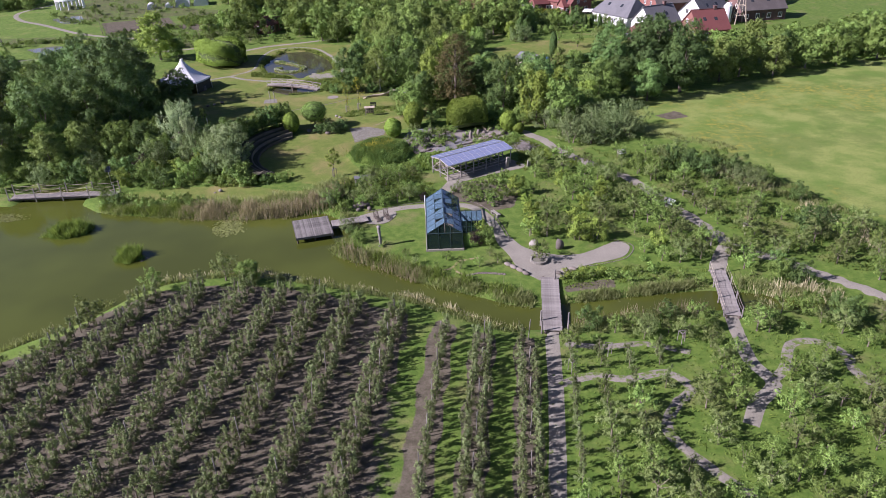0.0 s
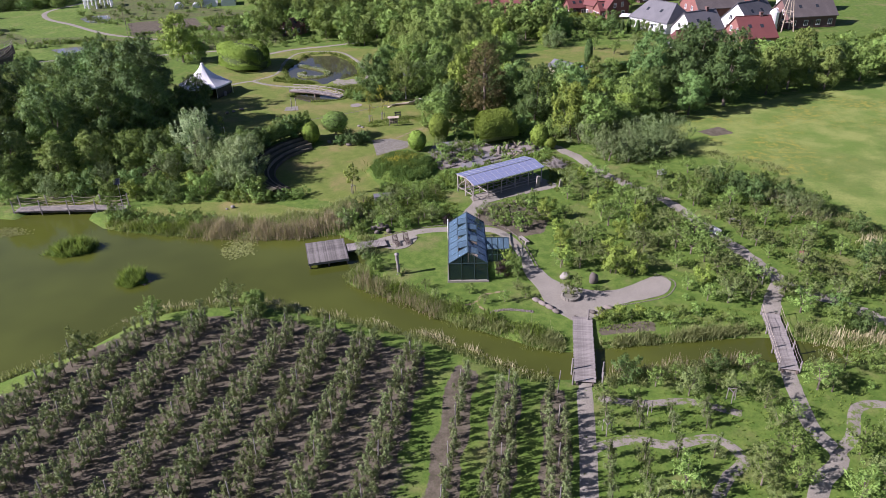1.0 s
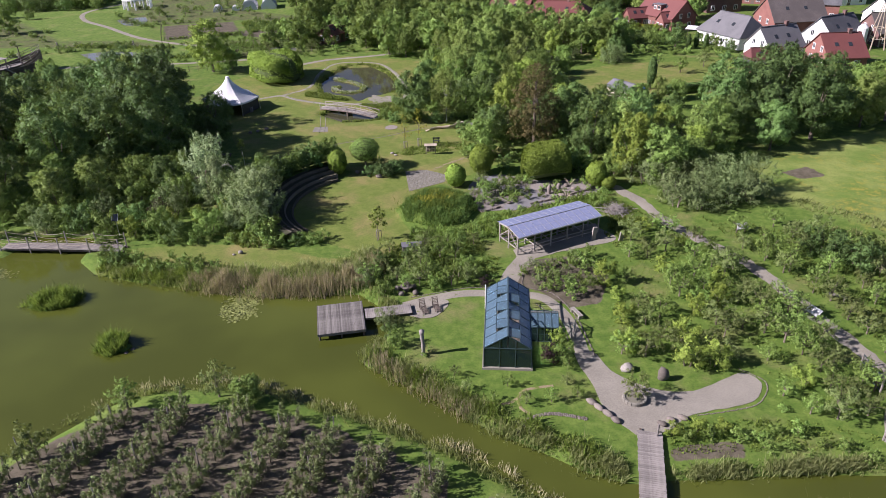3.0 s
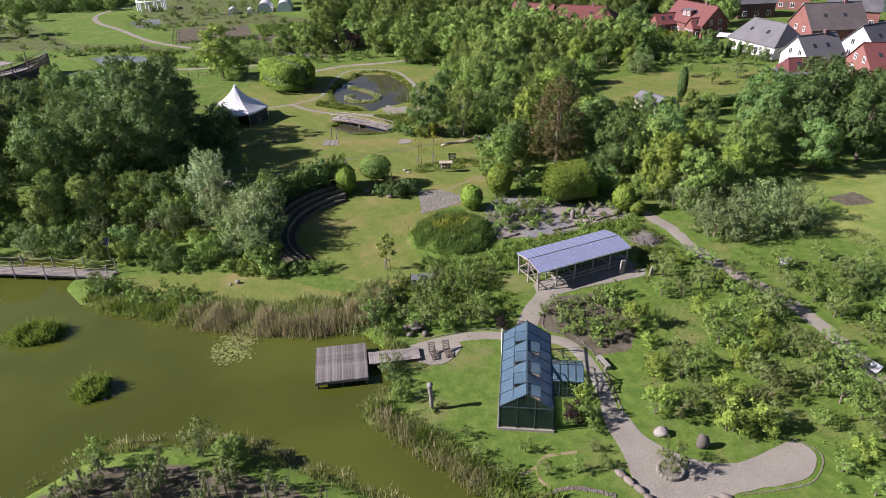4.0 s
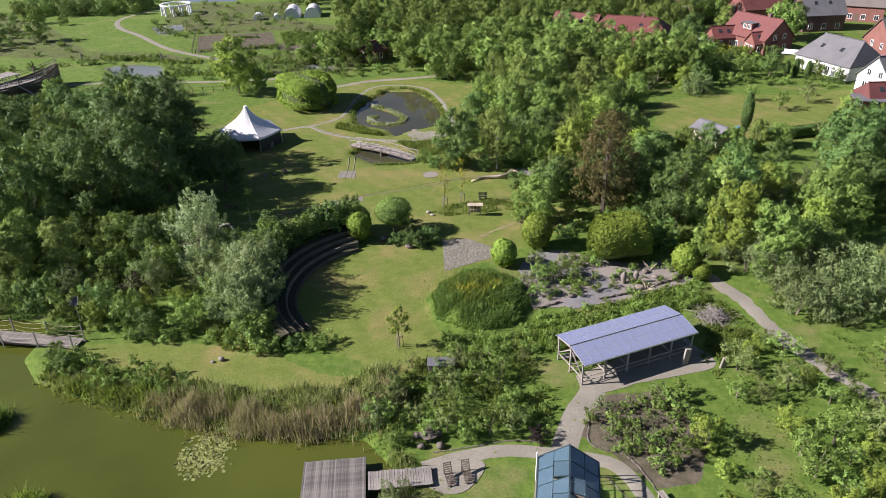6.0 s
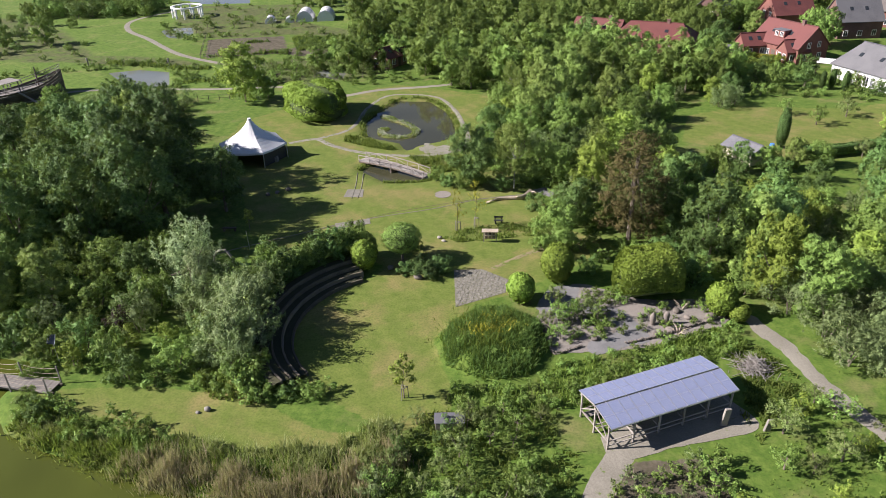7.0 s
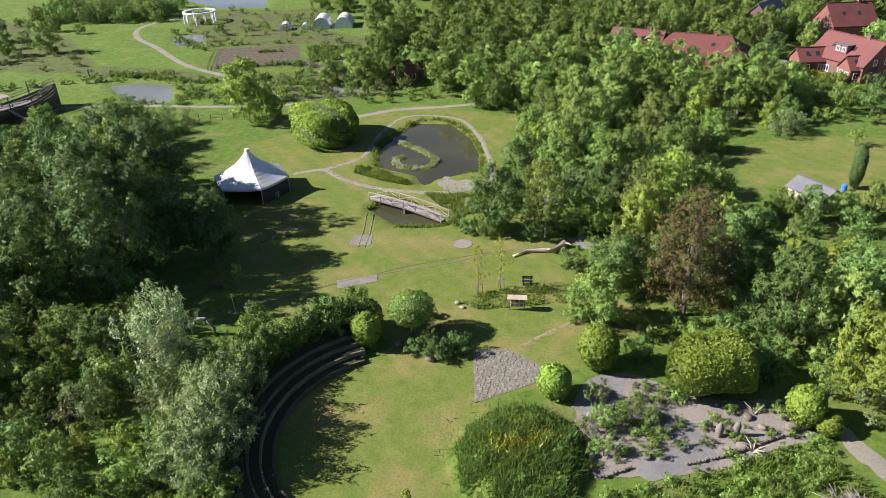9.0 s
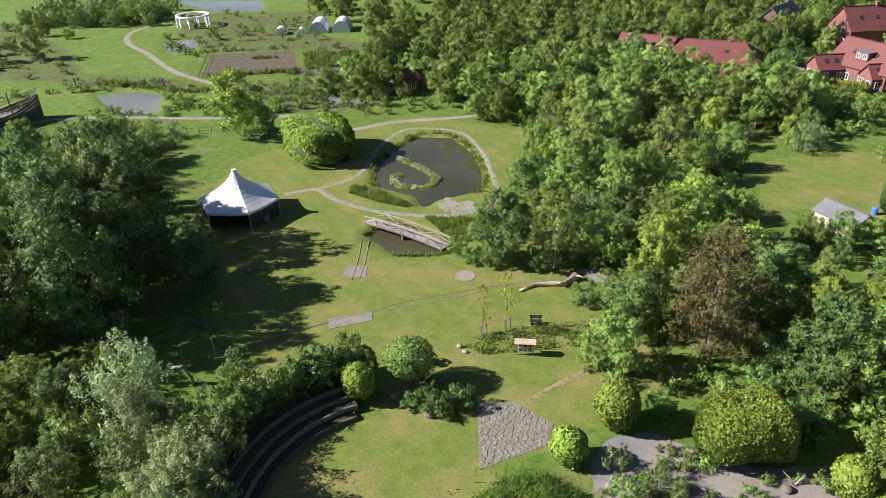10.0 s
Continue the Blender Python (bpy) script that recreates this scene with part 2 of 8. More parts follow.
M["leaf_dark"] = leafy("dark_leaves", (0.0363, 0.0761, 0.0226), (0.137, 0.2364, 0.0645), passing=0.12)
M["leaf_deep"] = leafy("deep_green_leaves", (0.0591, 0.1224, 0.0337), (0.1774, 0.2875, 0.0794))
M["leaf_mid"] = leafy("green_leaves", (0.0898, 0.1636, 0.0344), (0.2361, 0.3566, 0.0827))
M["leaf_fresh"] = leafy("fresh_leaves", (0.1182, 0.186, 0.0404), (0.2778, 0.378, 0.096), grain=9.0)
M["leaf_lime"] = leafy("bright_leaves", (0.1426, 0.2329, 0.035), (0.3136, 0.4148, 0.0778))
M["leaf_silver"] = leafy("silvery_leaves", (0.202, 0.2769, 0.1188), (0.3938, 0.4807, 0.2376), 0.6, 0.15, grain=10.0)
M["leaf_grey"] = leafy("grey_green_leaves", (0.0942, 0.1412, 0.0535), (0.2141, 0.288, 0.1082), 0.6, 0.15, grain=10.0)
M["leaf_hedge"] = leafy("clipped_leaves", (0.15, 0.25, 0.036), (0.265, 0.385, 0.062), grain=11.0, open_air=0.8)
M["leaf_fruit"] = leafy("fruit_leaves", (0.0896, 0.1309, 0.0378), (0.2092, 0.2664, 0.0868), grain=11.0)
M["leaf_spindle"] = leafy("orchard_leaves", (0.0828, 0.1197, 0.0414), (0.1963, 0.2436, 0.0978), grain=12.0)
M["leaf_red"] = leafy("purple_leaves", (0.02, 0.012, 0.015), (0.06, 0.03, 0.035), 0.5, 0.15, grain=10.0)
M["needle_brown"] = leafy("browned_needles", (0.0884, 0.0864, 0.0276), (0.234, 0.198, 0.0713), 0.7, 0.1, grain=10.0)
M["leaf_yellow"] = leafy("yellow_green_leaves", (0.2, 0.22, 0.02), (0.4, 0.38, 0.05))
M["pale_bark"] = plain("pale_bark", (0.25, 0.24, 0.22), (0.42, 0.4, 0.37), 5.0, 0.9, bump=0.5, dist=0.02)
M["grass"] = leafy("grass_blades", (0.07, 0.12, 0.024), (0.19, 0.25, 0.06), 0.6, 0.4, open_air=0)
M["flag"] = leafy("iris_leaves", (0.085, 0.15, 0.024), (0.2, 0.29, 0.055), 0.6, 0.35, open_air=0)
M["sedge"] = leafy("bank_sedge", (0.11, 0.145, 0.045), (0.29, 0.31, 0.13), 0.6, 0.35, open_air=0)
M["herb"] = leafy("tall_herbs", (0.036, 0.08, 0.02), (0.115, 0.19, 0.045), 0.6, 0.35, open_air=0)
M["dock_wood"] = plain("dock_wood", (0.075, 0.068, 0.06), (0.2, 0.185, 0.165), 2.0, 0.9, bump=0.5, dist=0.01, vary=0.3)
M["reed"] = leafy("dry_reed", (0.31, 0.265, 0.155), (0.56, 0.49, 0.32), 0.7, 0.35, open_air=0)
M["petal"] = leafy("white_petals", (0.34, 0.37, 0.26), (0.62, 0.62, 0.54), 0.6, 0.2, open_air=0)
# dark green of the solid cores, inner shade put into the colour
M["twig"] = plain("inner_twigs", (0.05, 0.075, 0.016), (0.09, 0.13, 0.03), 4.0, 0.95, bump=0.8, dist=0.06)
M["worn"] = grassy("worn_grass", (0.19, 0.155, 0.085), (0.26, 0.215, 0.125), 1.6, 0.24, grass=((0.09, 0.13, 0.024), (0.14, 0.165, 0.036)))


# ---- building tools ----
rng = np.random.default_rng(7)


def part(name, bm, material, parent=None, label="", smooth=False):
    """Links a bmesh as one mesh object, under a thing if one is given."""
    me = bpy.data.meshes.new(name)
    if smooth:
        for f in bm.faces:
            f.smooth = True
    bm.to_mesh(me)
    bm.free()
    return mesh_part(name, me, material, parent, label)


def mesh_part(name, me, material, parent=None, label=""):
    me.materials.append(M[material])
    ob = new(name, me)
    ob.parent = parent
    if label:
        ob["label"] = label
    return ob


def thing(name, label, category, at=(0, 0, 0), yaw=0.0, group="", kind=""):
    ob = new(name)
    ob.empty_display_size = 0.2
    ob.matrix_basis = pose(*at, 0, 0, yaw)
    return tagged(ob, label, category, group, kind)


def box(bm, x0, x1, y0, y1, z0, z1, bevel=0.0):
    r = bmesh.ops.create_cube(bm, size=1.0)
    vs = r["verts"]
    for v in vs:
        v.co = Vector(((x0 + x1) / 2 + v.co.x * (x1 - x0), (y0 + y1) / 2 + v.co.y * (y1 - y0), (z0 + z1) / 2 + v.co.z * (z1 - z0)))
    if bevel:
        es = list({e for v in vs for e in v.link_edges})
        bmesh.ops.bevel(bm, geom=es, offset=bevel, segments=1, affect="EDGES")
    return vs


def tube(bm, pts, radii, sides=6, cap=True):
    """A tapered round beam through the points."""
    rings = []
    n = len(pts)
    for i, (p, r) in enumerate(zip(pts, radii)):
        d = (Vector(pts[min(i + 1, n - 1)]) - Vector(pts[max(i - 1, 0)])).normalized()
        u = d.orthogonal().normalized()
        w = d.cross(u)
        rings.append([bm.verts.new(Vector(p) + (u * math.cos(a) + w * math.sin(a)) * r) for a in (2 * math.pi * k / sides for k in range(sides))])
    for a, b in zip(rings, rings[1:]):
        for k in range(sides):
            bm.faces.new((a[k], a[(k + 1) % sides], b[(k + 1) % sides], b[k]))
    if cap:
        bm.faces.new(rings[0][::-1])
        bm.faces.new(rings[-1])


def beam(bm, p, q, w, h=None):
    """A squared beam from p to q."""
    p, q, h = Vector(p), Vector(q), h or w
    d = (q - p).normalized()
    u = d.cross(Vector((0, 0, 1)))
    u = u.normalized() if u.length > 1e-4 else Vector((1, 0, 0))
    v = u.cross(d)
    vs = [[bm.verts.new(c + u * (a * w / 2) + v * (b * h / 2)) for a, b in ((-1, -1), (1, -1), (1, 1), (-1, 1))] for c in (p, q)]
    for k in range(4):
        bm.faces.new((vs[0][k], vs[0][(k + 1) % 4], vs[1][(k + 1) % 4], vs[1][k]))
    bm.faces.new(vs[0][::-1])
    bm.faces.new(vs[1])


def prism(bm, outline, z0, z1):
    """An upright solid over an outline."""
    lo = [bm.verts.new((x, y, z0)) for x, y in outline]
    hi = [bm.verts.new((x, y, z1)) for x, y in outline]
    n = len(outline)
    for k in range(n):
        bm.faces.new((lo[k], lo[(k + 1) % n], hi[(k + 1) % n], hi[k]))
    bm.faces.new(hi)
    bm.faces.new(lo[::-1])


def lump(bm, r, seed, flat=0.75, at=(0, 0, 0), cuts=2):
    """An uneven boulder."""
    g = bmesh.ops.create_icosphere(bm, subdivisions=cuts, radius=1.0)
    off = Vector((seed * 3.1, seed * 1.7, seed))
    for v in g["verts"]:
        k = 1 + 0.35 * noise.noise(v.co * 1.3 + off) + 0.12 * noise.noise(v.co * 3 + off)
        v.co = Vector((v.co.x * k * r[0], v.co.y * k * r[1], v.co.z * k * r[2] * flat)) + Vector(at)


def smooth_line(pts, step=0.8):
    """Points along a smooth curve through the given ones."""
    p = [np.array(q, float) for q in pts]
    p = [2 * p[0] - p[1]] + p + [2 * p[-1] - p[-2]]
    out = []
    for a, b, c, d in zip(p, p[1:], p[2:], p[3:]):
        n = max(2, int(np.linalg.norm(c - b) / step))
        for t in np.linspace(0, 1, n, endpoint=False):
            out.append(0.5 * (2 * b + (c - a) * t + (2 * a - 5 * b + 4 * c - d) * t * t + (3 * b - a - 3 * c + d) * t ** 3))
    out.append(p[-2])
    return np.array(out)


def inside(poly, x, y):
    x, y = np.asarray(x, float), np.asarray(y, float)
    p = np.asarray(poly, float)
    q = np.roll(p, -1, 0)
    if x.ndim == 0:
        cut = (p[:, 1] > y) != (q[:, 1] > y)
        p, q = p[cut], q[cut]
        return bool(np.count_nonzero(x < (q[:, 0] - p[:, 0]) * (y - p[:, 1]) / (q[:, 1] - p[:, 1]) + p[:, 0]) % 2)
    res = np.zeros(x.shape, bool)
    for (x0, y0), (x1, y1) in zip(p, q):
        if y0 != y1:
            res ^= ((y0 > y) != (y1 > y)) & (x < (x1 - x0) * (y - y0) / (y1 - y0) + x0)
    return res


def far_from(line, x, y, closed=False):
    """Distance to a line of points."""
    x, y = np.asarray(x, float), np.asarray(y, float)
    p = np.asarray(line, float)
    q = np.roll(p, -1, 0) if closed else p[1:]
    p = p if closed else p[:-1]
    d = q - p
    dd = (d * d).sum(1) + 1e-9
    if x.ndim == 0:
        t = np.minimum(np.maximum(((x - p[:, 0]) * d[:, 0] + (y - p[:, 1]) * d[:, 1]) / dd, 0), 1)
        return np.hypot(x - p[:, 0] - t * d[:, 0], y - p[:, 1] - t * d[:, 1]).min()
    best = np.full(x.shape, 1e9)
    for (x0, y0), (dx, dy), k in zip(p, d, dd):
        t = np.clip(((x - x0) * dx + (y - y0) * dy) / k, 0, 1)
        best = np.minimum(best, np.hypot(x - x0 - t * dx, y - y0 - t * dy))
    return best


def signed(poly, x, y):
    """Distance to an outline, positive inside."""
    d = far_from(poly, x, y, True)
    return np.where(inside(poly, x, y), d, -d)


def step(v, lo, hi):
    t = np.clip((v - lo) / (hi - lo), 0, 1)
    return t * t * (3 - 2 * t)


def scatter(poly, gap, seed, keep=1.0):
    """Loosely even places inside an outline."""
    r = np.random.default_rng(seed)
    xs, ys = [p[0] for p in poly], [p[1] for p in poly]
    area = (max(xs) - min(xs)) * (max(ys) - min(ys))
    got = []
    for _ in range(int(area / gap ** 2 * 12)):
        x, y = r.uniform(min(xs), max(xs)), r.uniform(min(ys), max(ys))
        if inside(poly, x, y) and all((x - a) ** 2 + (y - b) ** 2 > gap * gap for a, b in got):
            got.append((x, y))
    return [q for q in got if r.random() < keep]


# ---- the land ----
POND = [(-95, 40), (-60, 48), (-44.4, 56.8), (-38.2, 61.9), (-34.3, 67.6), (-31.2, 69.7), (-25.5, 70.6), (-20.8, 70.1), (-14.6, 68.4),
        (-8, 65.9), (-4.2, 64.4), (0.1, 62), (3.5, 59.6), (6.3, 58.3), (12, 58.3), (18, 60), (27.4, 60.9), (33, 60.9), (40.8, 60.3),
        (41, 61.5), (36.6, 62.8), (32.9, 64), (29, 64.7), (24, 64.4), (17.7, 63.6), (12.7, 62.8), (9.9, 62.2), (6.7, 63), (2.6, 65.2),
        (-1.8, 67.5), (-6.4, 70.9), (-10.4, 73.1), (-13.4, 74.8), (-13.7, 76.6), (-12, 79), (-12.3, 83.5), (-16.4, 87), (-18.8, 86.8),
        (-27.4, 85.9), (-37, 87.1), (-43.9, 88), (-48.5, 89.2), (-52, 92), (-53, 98), (-61, 98), (-62, 92), (-75, 94), (-95, 92)]
SMALL_POND = [(-41.2, 164.3), (-43.6, 172), (-43, 178), (-40.9, 186), (-34.5, 186.5), (-29.5, 180), (-26.7, 173.5), (-25, 166), (-27.5, 163.8), (-30.6, 161.3), (-31.4, 158.2), (-33, 159.6), (-34.4, 162), (-38.2, 163.2)]
SPIRAL = [(-41.1, 175.6), (-38.5, 174.1), (-35.9, 172.2), (-33.8, 170.3), (-32.7, 168.4), (-33, 166.2), (-34.4, 164.9), (-36.6, 165), (-38.7, 166.2), (-39.2, 168.4), (-38.2, 169.2)]
DITCH = [(-37.2, 149.2), (-36, 152.5), (-31, 151.8), (-25, 150), (-25.5, 147), (-29, 145.6), (-32, 145.3)]
FAR_PONDS = [[(-115, 198), (-109, 201.6), (-100.6, 200.4), (-94.2, 190), (-98, 187.8), (-103.4, 187.6), (-107, 191.2)], [(-170, 308), (-140, 290), (-125, 293), (-134, 311)],
             [(-130.5, 245), (-128, 249), (-123, 250.5), (-118.6, 243), (-117.4, 235), (-123, 236.6)], [(-67.5, 205.4), (-62.5, 208.4), (-58.8, 207.4), (-57.6, 200.2), (-61.8, 198.4)]]
FIELD = [(32, 127), (47, 137), (62, 144), (85, 153), (130, 172), (400, 290), (400, 20), (70, 40), (57, 78), (50, 92), (47, 104), (38, 111), (33, 117)]
WEST_MEADOW = [(-320, 150), (-118, 176), (-80, 186), (-72, 196), (-84, 206), (-100, 212), (-112, 236), (-92, 246), (-74, 250), (-62, 268), (-90, 300), (-60, 400), (-320, 420)]
SEDGE = [[(-92, 209), (-80, 212), (-68, 222), (-56, 222), (-50, 204), (-62, 194), (-76, 193), (-78, 203)], [(-145, 284), (-100, 292), (-96, 262), (-72, 250), (-68, 240), (-88, 243), (-108, 236), (-116, 240), (-130, 251)],
         [(-300, 262), (-190, 258), (-160, 240), (-124, 208), (-140, 204), (-175, 206), (-300, 216)], [(-135, 206), (-116, 203), (-107, 207), (-96, 203), (-92, 206), (-106, 212), (-120, 213), (-135, 212)]]
SOUTH_TURF = [(-47, 55.2), (-41, 60.2), (-37, 65), (-33.6, 68.6), (-28, 69.4), (-25.6, 67.8), (-31, 66.4), (-35, 62.4), (-39, 57.4), (-46, 51)]
LAWNS = [[(-21, 97), (-26.5, 100), (-31, 107), (-30, 114), (-26, 117), (-24, 121), (-36, 122), (-44, 126), (-52, 140), (-62, 150), (-66, 168), (-58, 182), (-44, 196),
          (-34, 194), (-22, 190), (-22, 165), (-21, 156), (-10, 147), (-6, 135), (2, 130), (-4, 124), (-9, 118), (-13, 115), (-16, 108), (-13, 102), (-12, 98), (-16, 95)],
         [(-50, 94), (-31, 90), (-18, 91), (-17, 95), (-22, 94), (-30, 97), (-40, 96.5)],
         [(12, 169), (14, 183), (24, 190), (40, 191), (54, 197), (50, 176), (44, 166), (30, 163)]]
ORCHARD = [(-64, 30), (-50, 48), (-39.5, 58), (-36, 64), (-32.5, 67), (-25, 68.3), (-20, 67.6), (-14.5, 66.3), (-8, 63.6), (-4, 61.8), (0, 59.4), (4, 57.4), (8.8, 56.4), (8.4, 46), (6.8, 30)]
ROWS = [(6.0, 0.1), (1.5, 0.11), (-2.6, 0.11), (-8.3, 0.135), (-13.3, 0.14), (-18.0, 0.155), (-22.6, 0.165), (-27.2, 0.175), (-32.0, 0.165), (-36.8, 0.16), (-41.5, 0.16), (-46.0, 0.16), (-50.6, 0.16)]
BARE = [[(-0.5, 91), (3, 88.5), (6.5, 85.5), (9.5, 86.5), (11, 92), (9, 97), (3, 95.5)], [(-6.4, 113), (-4.6, 108.3), (2.8, 110), (6, 111.6), (13, 117), (12.5, 120.5), (4, 119), (-2, 121), (-6, 118)],
        [(-109, 234), (-89.4, 240.8), (-79.6, 221.3), (-98.5, 213.6)], [(-81, 220.5), (-70, 216.4), (-70, 226), (-79.6, 235)], [(13, 66), (19, 67.2), (18.6, 65.4), (13.2, 64.6)], [(39, 124), (43.5, 126.5), (45, 123), (41, 121.5)]]
ARENA, ARENA_R, MOUND = (-19.3, 109.0), (10.6, 14.2), (-10.0, 108.6)


def turn_of(x, y):
    return np.degrees(np.arctan2(y - ARENA[1], x - ARENA[0])) % 360


def arena_rise(x, y):
    r = np.hypot(x - ARENA[0], y - ARENA[1])
    a = turn_of(x, y)
    fan = step(a, 112, 128) * (1 - step(a, 220, 234))
    return 1.35 * fan * step(r, 12.6, 14.4) * (1 - step(r, 15.4, 18.4))


def height(x, y):
    """Height of the land."""
    x, y = np.asarray(x, float), np.asarray(y, float)
    z = np.zeros(np.broadcast(x, y).shape)
    for poly, deep in ((POND, 1.3), (SMALL_POND, 0.9), (DITCH, 0.9), *((p, 0.7) for p in FAR_PONDS)):
        d = signed(poly, x, y)
        z = z - (deep + 0.05) * step(d, -1.3, 2.2)
    z = z + arena_rise(x, y)
    m = ((x - MOUND[0]) / 5.7) ** 2 + ((y - MOUND[1]) / 6.3) ** 2
    z = z + 1.35 * (1 - step(m, 0.1, 1.0))
    for cx, cy, rx, ry in ((-49.8, 83, 3.4, 1.9), (-38.4, 75.8, 2.5, 1.7)):
        z = z + 1.25 * (1 - step(np.hypot((x - cx) / rx, (y - cy) / ry), 0.3, 1.25))
    z = z + 0.8 * (1 - step(far_from(SPIRAL, x, y), 0.35, 1.25))
    return z


def spaced(*stretches):
    out = []
    for a, b, n in stretches:
        out += list(np.linspace(a, b, n, endpoint=False))
    return np.array(out + [stretches[-1][1]])


def build_land():
    xs = spaced((-4000, -400, 8), (-400, -140, 44), (-140, -64, 56), (-64, 52, 156), (52, 110, 48), (110, 400, 40), (400, 4000, 8))
    ys = spaced((-3000, -60, 8), (-60, 28, 40), (28, 124, 128), (124, 200, 76), (200, 330, 74), (330, 500, 30), (500, 5000, 9))
    X, Y = np.meshgrid(xs, ys)
    Z = height(X, Y)
    nx, ny = len(xs), len(ys)
    verts = np.stack([X.ravel(), Y.ravel(), Z.ravel()], 1)
    i = (np.arange(ny - 1)[:, None] * nx + np.arange(nx - 1)[None]).ravel()
    faces = np.stack([i, i + 1, i + nx + 1, i + nx], 1)
    me = bpy.data.meshes.new("ground")
    me.from_pydata(verts.tolist(), [], faces.tolist())
    me.polygons.foreach_set("use_smooth", [True] * len(me.polygons))
    mown = np.zeros(X.shape)
    for p in LAWNS:
        mown = np.maximum(mown, step(signed(p, X, Y), -0.8, 0.8))
    mead = step(signed(FIELD, X, Y), -2.5, 2.5)
    near = np.full(X.shape, 9.0)
    for a, s in ROWS:
        near = np.minimum(near, np.abs(X - a - s * (Y - 37)))
    orch = step(signed(ORCHARD, X, Y), -0.6, 0.8)
    strip = 1 - step(near, 1.0, 1.9 - 0.5 * step(X, -14, 0))
    # western alleys: bare soil plus row shade, both put in as earth cover
    strip = np.maximum(strip, 0.6 * (1 - step(X, -8, 2)))
    earth = orch * strip
    for p in BARE:
        earth = np.maximum(earth, step(signed(p, X, Y), -0.6, 0.6))
    bright = 0.5 * step(signed(WEST_MEADOW, X, Y), -4, 4)
    bright = np.maximum(bright, step(signed(SOUTH_TURF, X, Y), -0.8, 0.8))
    sedge = np.zeros(X.shape)
    for p in SEDGE:
        sedge = np.maximum(sedge, step(signed(p, X, Y), -4, 4))
    for name, v in (("mown", mown), ("meadow", mead), ("earth", earth), ("bright", bright), ("sedge", sedge)):
        at = me.attributes.new(name, "FLOAT", "POINT")
        at.data.foreach_set("value", v.ravel().astype(np.float32))
    ob = mesh_part("ground", me, "land")
    tagged(ob, "grassy land with mown lawns, bare orchard strips and meadow", "ground", kind="structure")


build_land()


def sheet(name, x0, x1, y0, y1, z, material, label):
    bm = bmesh.new()
    bmesh.ops.create_grid(bm, x_segments=8, y_segments=8, size=0.5)
    for v in bm.verts:
        v.co = Vector(((x0 + x1) / 2 + v.co.x * (x1 - x0), (y0 + y1) / 2 + v.co.y * (y1 - y0), z))
    return tagged(part(name, bm, material), label, "water", kind="structure")


sheet("water_pond", -97, 43, 38, 100, -0.4, "water", "still olive-green water of the large pond")
sheet("water_small_pond", -46, -23, 156, 189, -0.4, "water_far", "dark still water of the small round pond")
sheet("water_ditch", -39, -23.5, 144, 154, -0.42, "water_far", "brown water in the ditch under the footbridge")
for i, p in enumerate(FAR_PONDS):
    xs, ys = [q[0] for q in p], [q[1] for q in p]
    sheet("water_far_pond_%d" % (i + 1), min(xs) - 2, max(xs) + 2, min(ys) - 2, max(ys) + 2, -0.25, "water_pale", "pale shallow pond between meadows")

CLEAR = []          # lines that plants keep off, with half widths


def path(name, pts, width, material, label, z=0.03, wobble=0.12, kerb=False):
    line = smooth_line(pts)
    CLEAR.append((line[::2], width / 2))
    d = np.gradient(line, axis=0)
    nrm = np.stack([-d[:, 1], d[:, 0]], 1) / (np.linalg.norm(d, axis=1)[:, None] + 1e-9)
    bm = bmesh.new()
    rows = []
    for k, (p, n) in enumerate(zip(line, nrm)):
        row = []
        for s in (-1, -0.5, 0, 0.5, 1):
            w = s * (width / 2 + wobble * noise.noise(Vector((p[0] * 0.8, p[1] * 0.8, s * 5))))
            q = p + n * w
            row.append(bm.verts.new((q[0], q[1], float(height(q[0], q[1])) + z - (0.05 if abs(s) == 1 else 0))))
        rows.append(row)
    for a, b in zip(rows, rows[1:]):
        for k in range(4):
            bm.faces.new((a[k], b[k], b[k + 1], a[k + 1]))
    bmesh.ops.recalc_face_normals(bm, faces=bm.faces)
    return tagged(part(name, bm, material, smooth=True), label, "path", kind="structure")


def area(name, outline, material, label, z=0.026, category="pavement", ragged=0.12):
    loop = smooth_line(outline + outline[:1], 0.6)[:-1] if ragged > 0.05 else np.array([np.array(a) + (np.array(b) - np.array(a)) * k / 4 for a, b in zip(outline, outline[1:] + outline[:1]) for k in range(4)])
    bm = bmesh.new()
    vs = [bm.verts.new((x + ragged * noise.noise(Vector((x, y, 3))), y + ragged * noise.noise(Vector((x, y, 9))), z)) for x, y in loop]
    f = bm.faces.new(vs)
    if f.normal.z < 0:
        f.normal_flip()
    low = bmesh.ops.extrude_face_region(bm, geom=[f])
    for v in low["geom"]:
        if isinstance(v, bmesh.types.BMVert):
            v.co.z = z
    for v in vs:
        v.co.z = z - 0.06
    bmesh.ops.recalc_face_normals(bm, faces=bm.faces)
    CLEAR.append((np.array(list(loop[::2]) + [loop[0]]), 0.3))
    return tagged(part(name, bm, material), label, category, kind="structure")


